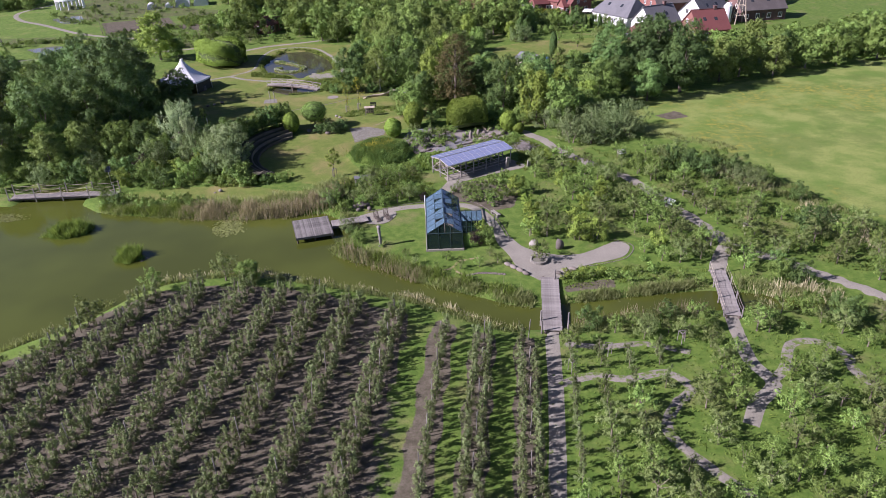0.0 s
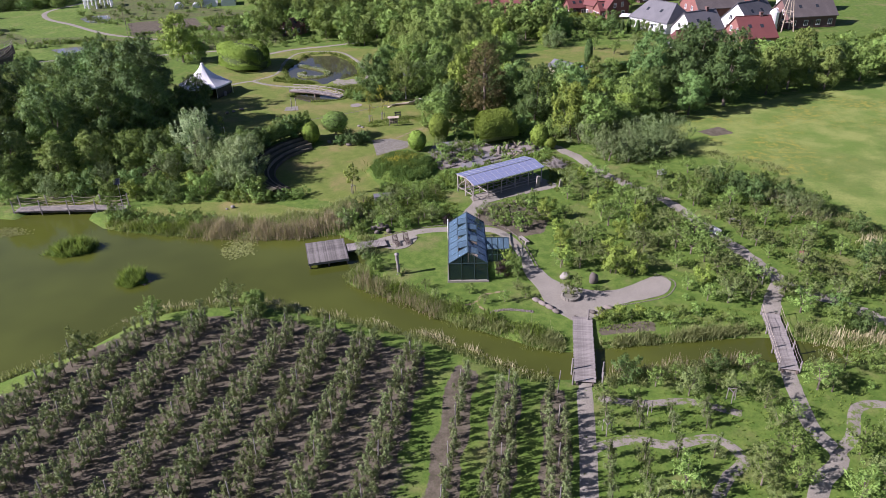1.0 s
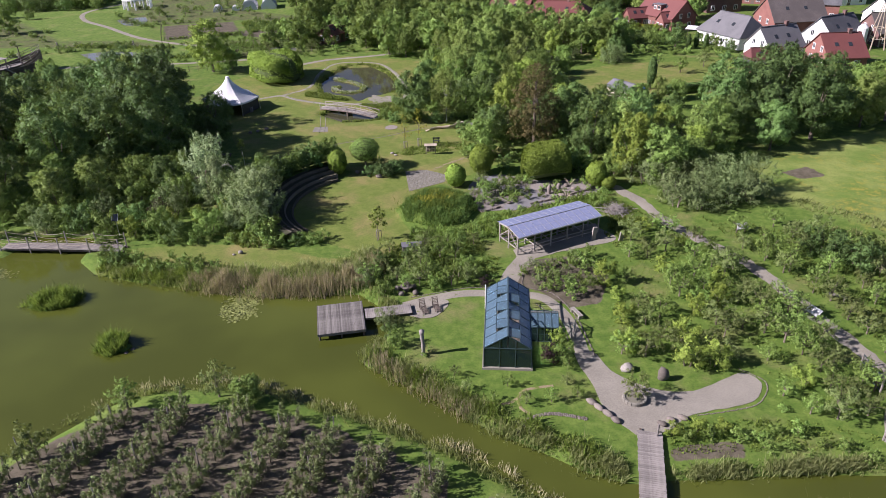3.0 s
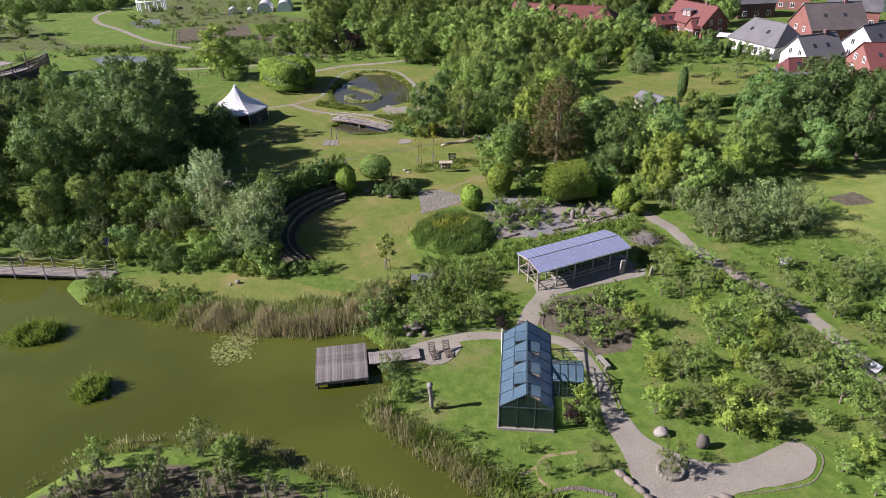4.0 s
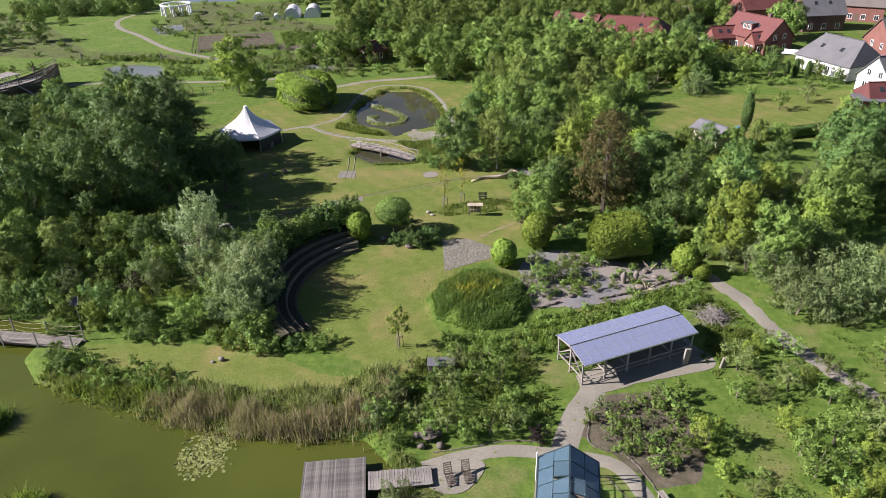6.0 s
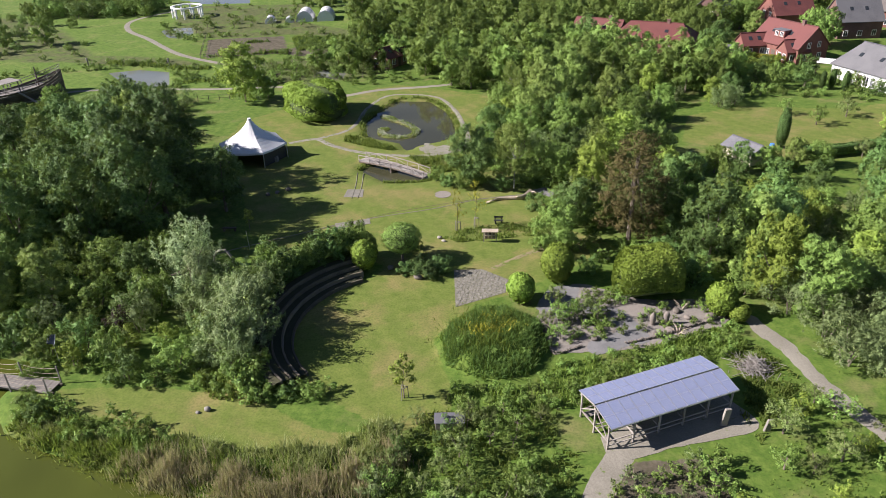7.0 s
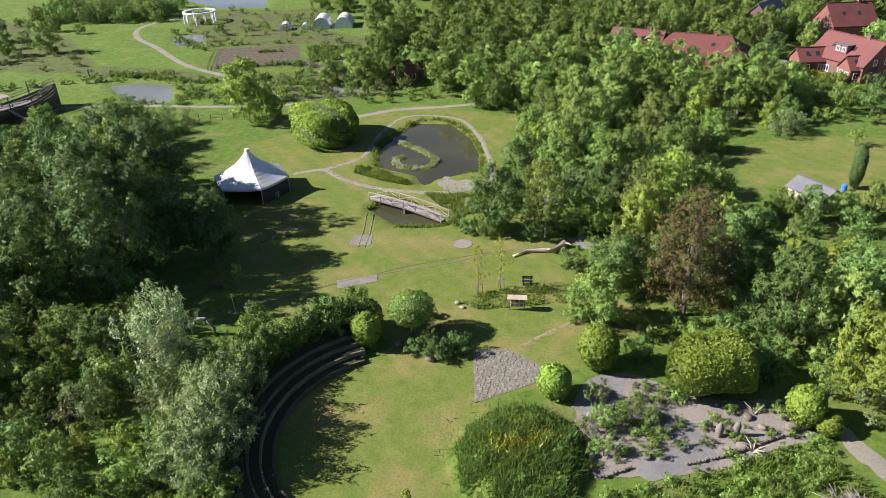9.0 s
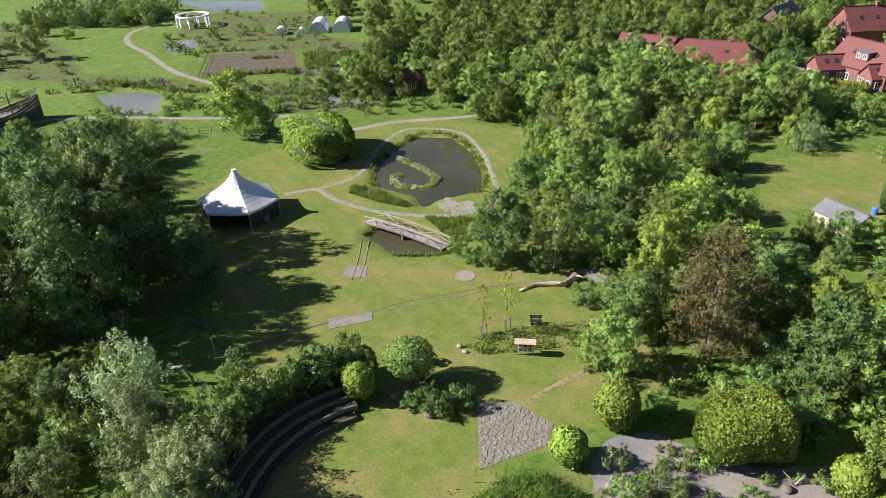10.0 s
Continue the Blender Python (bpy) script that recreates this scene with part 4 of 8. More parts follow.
def hedge(name, line, width, tall, leaf, label, seed, size=0.13, thick=60, category="hedge", round_top=0.5):
    """A clipped hedge along a line: stems and a leafy body with rounded shoulders."""
    r = np.random.default_rng(seed)
    pts = smooth_line(line, 0.5)
    seg = np.linalg.norm(np.diff(pts, axis=0), axis=1).sum()
    n = int(seg * (width + 2 * tall) * thick)
    k = r.integers(0, len(pts) - 1, n)
    base = pts[k] + (pts[k + 1] - pts[k]) * r.random((n, 1))
    d = pts[k + 1] - pts[k]
    d /= np.linalg.norm(d, axis=1)[:, None]
    side = np.stack([-d[:, 1], d[:, 0]], 1)
    a = r.uniform(-0.45, math.pi + 0.45, n)
    ca, sa = np.cos(a), np.maximum(np.sin(a), -0.2)
    e = round_top
    px, pz = np.sign(ca) * np.abs(ca) ** e * width / 2, np.sign(sa) * np.abs(sa) ** e
    wob = 1 + 0.1 * np.array([noise.noise(Vector((b[0], b[1], s))) for b, s in zip(base * 0.7, a)]) + r.normal(size=n) * 0.025
    near = np.minimum(np.linalg.norm(base - pts[0], axis=1), np.linalg.norm(base - pts[-1], axis=1)) / (width * 0.42)
    end = (1 - (1 - np.minimum(near, 1)) ** 2) ** 0.3
    q = base + side * (px * wob * end)[:, None]
    z = (0.5 * tall + 0.5 * tall * pz * wob) * (0.25 + 0.75 * end)
    P = np.stack([q[:, 0], q[:, 1], z + height(q[:, 0], q[:, 1])], 1)
    form = np.stack([side[:, 0] * ca, side[:, 1] * ca, sa], 1) + 0.3 * r.normal(size=(n, 3))
    N = form + 0.45 * r.normal(size=(n, 3))
    root = thing(name, label, category)
    mesh_part("leaves", leaf_cards(name, P, N, size, 0.55, seed, form), leaf, root)
    bm = bmesh.new()
    for b in pts[3:-3:3]:
        z0 = float(height(b[0], b[1]))
        tube(bm, [(b[0], b[1], z0 - 0.1), (b[0] + r.normal() * 0.1, b[1] + r.normal() * 0.1, z0 + tall * 0.8)], [0.05, 0.02], 5)
    part("inner_wood", bm, "bark", root)
    # solid body under the leaves, coloured dark like their shaded inside
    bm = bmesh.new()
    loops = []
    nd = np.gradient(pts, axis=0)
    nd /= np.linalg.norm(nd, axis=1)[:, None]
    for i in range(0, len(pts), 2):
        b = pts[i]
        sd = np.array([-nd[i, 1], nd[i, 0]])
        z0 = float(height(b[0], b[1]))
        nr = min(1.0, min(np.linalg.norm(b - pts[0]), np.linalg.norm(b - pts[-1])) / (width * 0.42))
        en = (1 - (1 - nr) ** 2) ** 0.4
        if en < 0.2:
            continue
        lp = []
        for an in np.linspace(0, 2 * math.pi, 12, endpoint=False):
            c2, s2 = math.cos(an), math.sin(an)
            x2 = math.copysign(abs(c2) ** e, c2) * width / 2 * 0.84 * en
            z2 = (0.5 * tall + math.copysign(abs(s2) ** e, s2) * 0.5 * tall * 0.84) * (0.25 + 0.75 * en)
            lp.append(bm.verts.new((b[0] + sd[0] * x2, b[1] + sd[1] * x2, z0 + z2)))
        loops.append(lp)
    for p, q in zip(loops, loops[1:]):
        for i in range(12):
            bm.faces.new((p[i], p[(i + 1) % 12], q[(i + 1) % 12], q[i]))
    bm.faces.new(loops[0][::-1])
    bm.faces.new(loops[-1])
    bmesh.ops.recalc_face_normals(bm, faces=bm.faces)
    part("twig_core", bm, "twig", root, "solid dark core standing in for the shaded inside", smooth=True)
    return root


def blades(name, xy, tall, wide, material, label, category, seed, lean=0.3, z=None):
    """Upright tapering blades or stalks, all in one."""
    r = np.random.default_rng(seed)
    n = len(xy)
    patch = np.array([noise.noise(Vector((q[0] * 0.55, q[1] * 0.55, seed))) for q in xy])
    keep = r.random(n) < np.clip(0.75 + 0.9 * patch, 0.25, 1)
    xy, patch = xy[keep], patch[keep]
    n = len(xy)
    h = tall * r.uniform(0.4, 1.15, n) * np.clip(0.85 + 0.8 * patch, 0.35, 1.4)
    a = r.uniform(0, 2 * math.pi, n)
    z0 = height(xy[:, 0], xy[:, 1]) - 0.05 if z is None else np.full(n, z)
    u = np.stack([np.cos(a), np.sin(a)], 1) * (wide * r.uniform(0.6, 1.4, n))[:, None]
    tip = xy + r.normal(size=(n, 2)) * lean * h[:, None]
    mid = xy + (tip - xy) * 0.35
    v = np.zeros((n, 5, 3))
    v[:, 0, :2], v[:, 1, :2], v[:, 2, :2], v[:, 3, :2], v[:, 4, :2] = xy - u, xy + u, mid + u * 0.9, mid - u * 0.9, tip
    v[:, :2, 2], v[:, 2:4, 2], v[:, 4, 2] = z0[:, None], (z0 + 0.55 * h)[:, None], z0 + h
    i = np.arange(n) * 5
    f = np.stack([i, i + 1, i + 2, i + 3], 1).tolist() + np.stack([i + 3, i + 2, i + 4], 1).tolist()
    me = bpy.data.meshes.new(name)
    me.from_pydata(v.reshape(-1, 3).tolist(), [], f)
    return tagged(mesh_part(name, me, material), label, category, kind="stuff")


def along(line, n, spread, seed, offset=0.0):
    """Random places beside a line."""
    r = np.random.default_rng(seed)
    pts = smooth_line(line, 0.7)
    k = r.integers(0, len(pts) - 1, n)
    base = pts[k] + (pts[k + 1] - pts[k]) * r.random((n, 1))
    d = pts[k + 1] - pts[k]
    d /= np.linalg.norm(d, axis=1)[:, None] + 1e-9
    side = np.stack([-d[:, 1], d[:, 0]], 1)
    return base + side * (offset + spread * r.normal(size=n))[:, None]


def within(poly, n, seed):
    r = np.random.default_rng(seed)
    P = np.array(poly)
    lo, hi = P.min(0), P.max(0)
    q = r.uniform(lo, hi, (n * 4, 2))
    return q[inside(poly, q[:, 0], q[:, 1])][:n]


def beside(line, gap, seed, wide):
    """Places strung unevenly along a line."""
    r = np.random.default_rng(seed)
    pts = smooth_line(line, gap)
    return [(float(p[0] + r.normal() * wide), float(p[1] + r.normal() * wide)) for p in pts if r.random() < 0.8]


def free(x, y, room=0.4):
    """Whether a place is clear of paths, water and buildings."""
    if any(far_from(l, x, y) < w + room for l, w in CLEAR):
        return False
    return signed(POND, x, y) < -0.4 and signed(SMALL_POND, x, y) < -0.3 and signed(DITCH, x, y) < -0.3


# ---- buildings and garden structures ----
def footbridge(name, a, b, width, label, rails):
    """A plank bridge from a to b: beams, planks, and posts with rails if it has them."""
    a, b = Vector((*a, 0)), Vector((*b, 0))
    L = (b - a).length
    root = thing(name, label, "bridge", tuple(a), math.degrees(math.atan2(b.y - a.y, b.x - a.x)))
    CLEAR.append((np.array([a[:2], b[:2]]), width / 2 + 0.3))
    for s in (-1, 1):
        bm = bmesh.new()
        box(bm, -0.3, L + 0.3, s * width * 0.36 - 0.08, s * width * 0.36 + 0.08, -0.02, 0.2)
        part("beam", bm, "dark_wood", root)
    bm = bmesh.new()
    box(bm, -0.085, 0.085, -width / 2, width / 2, 0, 0.05, 0.008)
    first = part("plank", bm, "grey_wood", root)
    n = int(L / 0.2)
    for k in range(n):
        ob = first if k == 0 else new("plank", first.data)
        ob.parent = root
        ob.matrix_basis = pose(0.1 + k * L / n, float(rng.uniform(-0.03, 0.03)), 0.2 + 0.12 * math.sin(math.pi * k / n), 0, 0, float(rng.uniform(-0.6, 0.6)))
    if rails:
        for s in (-1, 1):
            for x in np.linspace(0, L, 4 if rails == 1 else 5):
                bm = bmesh.new()
                box(bm, x - 0.06, x + 0.06, s * (width / 2 + 0.02) - 0.05, s * (width / 2 + 0.02) + 0.05, -0.3, 1.3 if rails == 1 else 1.95, 0.01)
                part("post", bm, "grey_wood", root)
            for z in ((0.75, 1.25) if rails == 1 else (0.7, 1.2, 1.75)):
                bm = bmesh.new()
                tube(bm, [(x, s * (width / 2 + 0.02), z - (0.12 if rails == 1 else 0.35) * math.sin((3 if rails == 1 else 4) * math.pi * x / L) ** 2) for x in np.linspace(0, L, 13)], [0.016] * 13, 5)
                part("rope", bm, "pale_wood", root)
    return root


footbridge("footbridge", (10.55, 57.2), (11.7, 67.4), 1.95, "weathered grey plank footbridge over the channel", 0)
footbridge("footbridge", (29.05, 59.0), (30.65, 68.0), 1.7, "weathered grey plank footbridge with slim posts and ropes", 1)
footbridge("rope_bridge", (-63, 94.2), (-47.6, 94.6), 1.7, "grey plank bridge with posts and sagging rope rails", 2)
for x, y in ((9.45, 57.1), (9.6, 58.9), (12.0, 56.9), (12.3, 58.4), (12.2, 66.9)):
    bm = bmesh.new()
    tube(bm, [(0, 0, -0.3), (0.02, 0, 1.5)], [0.09, 0.08], 8)
    tagged(part("bridge_post", bm, "grey_wood"), "weathered round wooden post beside the footbridge", "post", "posts by the footbridge").location = (x, y, 0)


def dock():
    """A square plank deck on stilts and its gangway."""
    root = thing("dock", "weathered grey wooden dock on stilts in the pond", "dock", (-17.05, 81.4, 0), 16)
    w, l = 4.75, 5.3
    for i, x in enumerate((-w / 2 + 0.2, 0, w / 2 - 0.2)):
        for y in (-l / 2 + 0.2, 0, l / 2 - 0.2):
            bm = bmesh.new()
            tube(bm, [(x, y, -1.6), (x, y, 0.3)], [0.1, 0.1], 7)
            part("stilt", bm, "dark_wood", root)
        bm = bmesh.new()
        box(bm, x - 0.07, x + 0.07, -l / 2 + 0.05, l / 2 - 0.05, 0.18, 0.36)
        part("joist", bm, "dark_wood", root)
    bm = bmesh.new()
    box(bm, -0.062, 0.062, -l / 2, l / 2, 0, 0.045, 0.006)
    first = part("plank", bm, "dock_wood", root)
    n = 36
    for k in range(n):
        ob = first if k == 0 else new("plank", first.data)
        ob.parent = root
        ob.matrix_basis = pose(-w / 2 + 0.07 + k * (w - 0.14) / (n - 1), float(rng.uniform(-0.04, 0.04)), 0.36 + float(rng.uniform(0, 0.012)), 0, 0, 0)
    for s in (-1, 1):
        bm = bmesh.new()
        box(bm, -w / 2, w / 2, s * l / 2 - 0.06 - s * 0.07, s * l / 2 + 0.06 - s * 0.07, 0.1, 0.35)
        part("edge_board", bm, "dock_wood", root)
    g = thing("gangway", "weathered plank gangway from the bank to the dock", "gangway", (-14.7, 82.35, 0), 16.5)
    for s in (-0.7, 0.7):
        bm = bmesh.new()
        box(bm, 0, 4.9, s - 0.07, s + 0.07, 0.05, 0.3)
        part("beam", bm, "dark_wood", g)
    bm = bmesh.new()
    box(bm, -0.09, 0.09, -0.9, 0.9, 0, 0.045, 0.006)
    first = part("plank", bm, "grey_wood", g)
    for k in range(24):
        ob = first if k == 0 else new("plank", first.data)
        ob.parent = g
        ob.matrix_basis = pose(0.1 + k * 0.2, float(rng.uniform(-0.04, 0.04)), 0.3, 0, 0, float(rng.uniform(-0.5, 0.5)))


dock()


def greenhouse():
    """A gabled glasshouse with a low wing: plinth, dark frame, single panes, open roof vents."""
    w, l, eave, ridge = 4.3, 10.2, 2.35, 3.75
    root = thing("greenhouse", "dark-green framed glass greenhouse with open roof vents and a low wing", "greenhouse", (0.1, 74.75, 0), 1.5)
    CLEAR.append((np.array([(0, 75), (0, 85)]), 2.6))
    bm = bmesh.new()
    for x0, x1, y0, y1 in ((-w / 2 - 0.15, w / 2 + 0.15, -0.15, 0.1), (-w / 2 - 0.15, w / 2 + 0.15, l - 0.1, l + 0.15), (-w / 2 - 0.15, -w / 2 + 0.08, 0.1, l - 0.1), (w / 2 - 0.08, w / 2 + 0.15, 0.1, l - 0.1)):
        box(bm, x0, x1, y0, y1, -0.1, 0.22)
    part("plinth", bm, "cobble", root, "low brick plinth")
    bm = bmesh.new()
    box(bm, -w / 2 + 0.1, w / 2 - 0.1, 0.1, l - 0.1, 0.0, 0.03)
    part("floor", bm, "dark_wood", root)

    def bar(p, q, t=0.07, name="glazing_bar"):
        b = bmesh.new()
        beam(b, p, q, t)
        part(name, b, "frame_green", root)

    n = 7
    ys = np.linspace(0, l, n + 1)
    for s in (-1, 1):
        bar((s * w / 2, 0, eave), (s * w / 2, l, eave), 0.1, "eave_rail")
        bar((s * w / 2, 0, 0.24), (s * w / 2, l, 0.24), 0.08, "base_rail")
        for y in ys:
            bar((s * w / 2, y, 0.22), (s * w / 2, y, eave))
            bar((s * w / 2, y, eave), (0, y, ridge))
        bar((s * w / 4, 0, (eave + ridge) / 2), (s * w / 4, l, (eave + ridge) / 2), 0.05)
    bar((0, -0.05, ridge + 0.03), (0, l + 0.05, ridge + 0.03), 0.12, "ridge_beam")
    for y in (0, l):
        for x in (-w / 2, -w / 6, w / 6, w / 2):
            bar((x, y, 0.22), (x, y, eave + (ridge - eave) * (1 - abs(x) * 2 / w)))
        bar((-w / 2, y, eave), (w / 2, y, eave), 0.09)
    # panes
    t = 0.012

    def pane(c, ux, uy, name="pane"):
        """A thin pane at c spanned by two half edges."""
        c, ux, uy = Vector(c), Vector(ux), Vector(uy)
        k = ux.cross(uy).normalized() * t / 2
        b = bmesh.new()
        vs = [[b.verts.new(c + ux * i + uy * j + k * s) for i, j in ((-1, -1), (1, -1), (1, 1), (-1, 1))] for s in (-1, 1)]
        for q in range(4):
            b.faces.new((vs[0][q], vs[0][(q + 1) % 4], vs[1][(q + 1) % 4], vs[1][q]))
        b.faces.new(vs[0][::-1])
        b.faces.new(vs[1])
        ob = part(name, b, "wall_glass" if abs(k.z) < t * 0.1 else "glass", root)
        ob.visible_shadow = False
        return ob
    dy = l / n / 2 - 0.03
    rise = Vector((-w / 4, 0, (ridge - eave) / 2))
    for k in range(n):
        y = (ys[k] + ys[k + 1]) / 2
        for s in (-1, 1):
            pane((s * w / 2, y, (eave + 0.24) / 2), (0, dy, 0), (0, 0, (eave - 0.24) / 2 - 0.04))
            r2 = Vector((s * rise.x, 0, rise.z))
            for f in (0.25, 0.75):
                if f == 0.75 and k % 2 == (0 if s > 0 else 1) and k < 6:
                    # open vent, hinged at the ridge
                    c = Vector((s * w / 2 * 0.26, y, eave + (ridge - eave) * 0.75 + 0.2))
                    pane(c, (0, dy, 0), Vector((-s * w / 8, 0, 0.13)), "roof_vent")
                    for e in (-1, 1):
                        b = bmesh.new()
                        beam(b, c + Vector((s * w / 8, e * dy, -0.13)), c + Vector((-s * w / 8, e * dy, 0.13)), 0.06)
                        part("vent_frame", b, "frame_green", root)
                    b = bmesh.new()
                    beam(b, c + Vector((s * w / 8, -dy, -0.13)), c + Vector((s * w / 8, dy, -0.13)), 0.06)
                    part("vent_frame", b, "frame_green", root)
                    continue
                pane((s * w / 2 * (1 - f), y, eave + (ridge - eave) * f), (0, dy, 0), r2 * 0.48)
    for y in (0, l):
        for x in (-w / 3, 0, w / 3):
            pane((x, y, (eave + 0.24) / 2), (w / 6 - 0.04, 0, 0), (0, 0, (eave - 0.24) / 2 - 0.05))
    for y in (0, l):
        for s in (-1, 1):
            b = bmesh.new()
            tri = [b.verts.new(q) for q in ((s * 0.05, y, eave + 0.07), (s * (w / 2 - 0.16), y, eave + 0.07), (s * 0.05, y, ridge - 0.12))]
            b.faces.new(tri)
            low = bmesh.ops.extrude_face_region(b, geom=b.faces[:])
            for q in low["geom"]:
                if isinstance(q, bmesh.types.BMVert):
                    q.co.y += t
            bmesh.ops.recalc_face_normals(b, faces=b.faces)
            part("gable_pane", b, "wall_glass", root).visible_shadow = False
    # dark shading cloth inside the gable end and staging
    bm = bmesh.new()
    box(bm, -w / 2 + 0.12, w / 2 - 0.12, 0.1, 0.12, 0.3, eave - 0.1)
    part("shading_cloth", bm, "black", root, "dark green shading cloth behind the gable")
    for s in (-1, 1):
        bm = bmesh.new()
        box(bm, s * 1.45 - 0.5, s * 1.45 + 0.5, 0.6, l - 0.6, 0.7, 0.76)
        for y in (0.8, 3.5, 6.5, l - 0.8):
            box(bm, s * 1.45 - 0.4, s * 1.45 - 0.34, y, y + 0.06, 0.03, 0.7)
            box(bm, s * 1.45 + 0.34, s * 1.45 + 0.4, y, y + 0.06, 0.03, 0.7)
        part("staging", bm, "dark_wood", root)
    # the wing
    wing = (w / 2 + 0.05, w / 2 + 2.7, 4.3, 7.2)
    x0, x1, y0, y1 = wing
    za, zb, ym = 2.45, 1.75, (y0 + y1) / 2
    for x in np.linspace(x0, x1, 5):
        for y in (y0, y1):
            bar((x, y, 0.1), (x, y, zb))
            bar((x, y, zb), (x, ym, za))
    for y, z in ((y0, zb), (ym, za), (y1, zb)):
        bar((x0, y, z), (x1, y, z))
    bar((x1, ym, 0.1), (x1, ym, za))
    for z in (0.15, 1.0):
        for y in (y0, y1):
            bar((x0, y, z), (x1, y, z), 0.05)
        bar((x1, y0, z), (x1, y1, z), 0.05)
    for k in range(4):
        x = x0 + (k + 0.5) * (x1 - x0) / 4
        hx = (x1 - x0) / 8 - 0.03
        for y in (y0, y1):
            pane((x, (y + ym) / 2, (za + zb) / 2), (hx, 0, 0), Vector((0, ym - y, za - zb)) * 0.48)
            pane((x, y, zb / 2 + 0.05), (hx, 0, 0), (0, 0, zb / 2 - 0.12))
    for f in (0.25, 0.75):
        pane((x1, y0 + f * (y1 - y0), zb / 2 + 0.05), (0, (y1 - y0) / 4 - 0.03, 0), (0, 0, zb / 2 - 0.12))
    bm = bmesh.new()
    tube(bm, [(-w / 2 - 0.12, l - 0.2, 0), (-w / 2 - 0.12, l - 0.2, 2.9)], [0.06, 0.06], 8)
    part("flue", bm, "white", root, "slim white standpipe")


greenhouse()


def pavilion():
    """An open timber frame under a low-pitched roof of solar panels."""
    root = thing("solar_pavilion", "open timber pavilion roofed with blue-grey solar panels", "pavilion", (0.75, 96.1, 0), 33.2)
    L, W, za, zr, zb = 12.1, 4.5, 2.4, 2.85, 2.5
    CLEAR.append((np.array([(-0.6, 98), (9.4, 104.6)]), 2.6))

    def stick(p, q, t, name):
        b = bmesh.new()
        beam(b, p, q, t)
        part(name, b, "silver_wood", root)
    xs = np.linspace(0.15, L - 0.15, 6)
    for x in xs:
        for y, z in ((0.25, za), (W / 2, zr), (W - 0.25, zb)):
            stick((x, y, 0), (x, y, z - 0.1), 0.13, "post")
        stick((x, 0.05, za - 0.06), (x, W / 2, zr - 0.08), 0.12, "rafter")
        stick((x, W / 2, zr - 0.08), (x, W - 0.05, zb - 0.06), 0.12, "rafter")
        stick((x, 0.25, 0.75), (x, W - 0.25, 0.75), 0.08, "rail")
    for y, z in ((0.25, za), (W / 2, zr), (W - 0.25, zb)):
        stick((0, y, z - 0.12), (L, y, z - 0.12), 0.14, "purlin")
    for y in (0.25, W / 2, W - 0.25):
        for z in (0.35, 0.8):
            stick((0.15, y, z), (L - 0.15, y, z), 0.07, "rail")
    for y in (0.25, W - 0.25):
        stick((0.15, y, 0.9), (0.15, W / 2, zr - 0.4), 0.07, "brace")
    bm = bmesh.new()
    box(bm, 0.3, L - 0.3, W - 0.9, W - 0.3, 0.4, 0.46)
    part("bench_board", bm, "grey_wood", root)
    # panels, two rows of single units in a silver frame
    n = 12
    pw = L / n
    for row, (y0, z0, y1, z1) in enumerate(((-0.15, za - 0.02, W / 2 - 0.06, zr + 0.02), (W / 2 + 0.06, zr + 0.02, W + 0.15, zb - 0.02))):
        ang = math.degrees(math.atan2(z1 - z0, y1 - y0))
        ln = math.hypot(y1 - y0, z1 - z0)
        bm = bmesh.new()
        box(bm, 0.012, pw - 0.012, 0, ln, 0, 0.035)
        first = part("solar_panel", bm, "panel", root)
        bm = bmesh.new()
        for a in (0, pw - 0.03):
            box(bm, a, a + 0.03, 0, ln, 0, 0.043)
        for a in (0, ln / 2 - 0.015, ln - 0.03):
            box(bm, 0.03, pw - 0.03, a, a + 0.03, 0.002, 0.042)
        rim = part("panel_frame", bm, "alu", first)
        for k in range(n):
            ob = first if k == 0 else new("solar_panel", first.data)
            ob.parent = root
            ob.matrix_basis = pose(k * pw, y0, z0 + 0.05, ang, 0, 0)
            if k:
                new("panel_frame", rim.data).parent = ob
    # black strip laid in place of the shade between the panel rows
    b = bmesh.new()
    beam(b, (0, W / 2, zr + 0.04), (L, W / 2, zr + 0.04), 0.12, 0.03)
    part("ridge_gap", b, "black", root, "black strip for the shaded gap along the ridge")
    b = bmesh.new()
    beam(b, (-0.02, -0.17, za + 0.0), (L + 0.02, -0.17, za + 0.0), 0.05, 0.1)
    part("gutter", b, "alu", root)


pavilion()


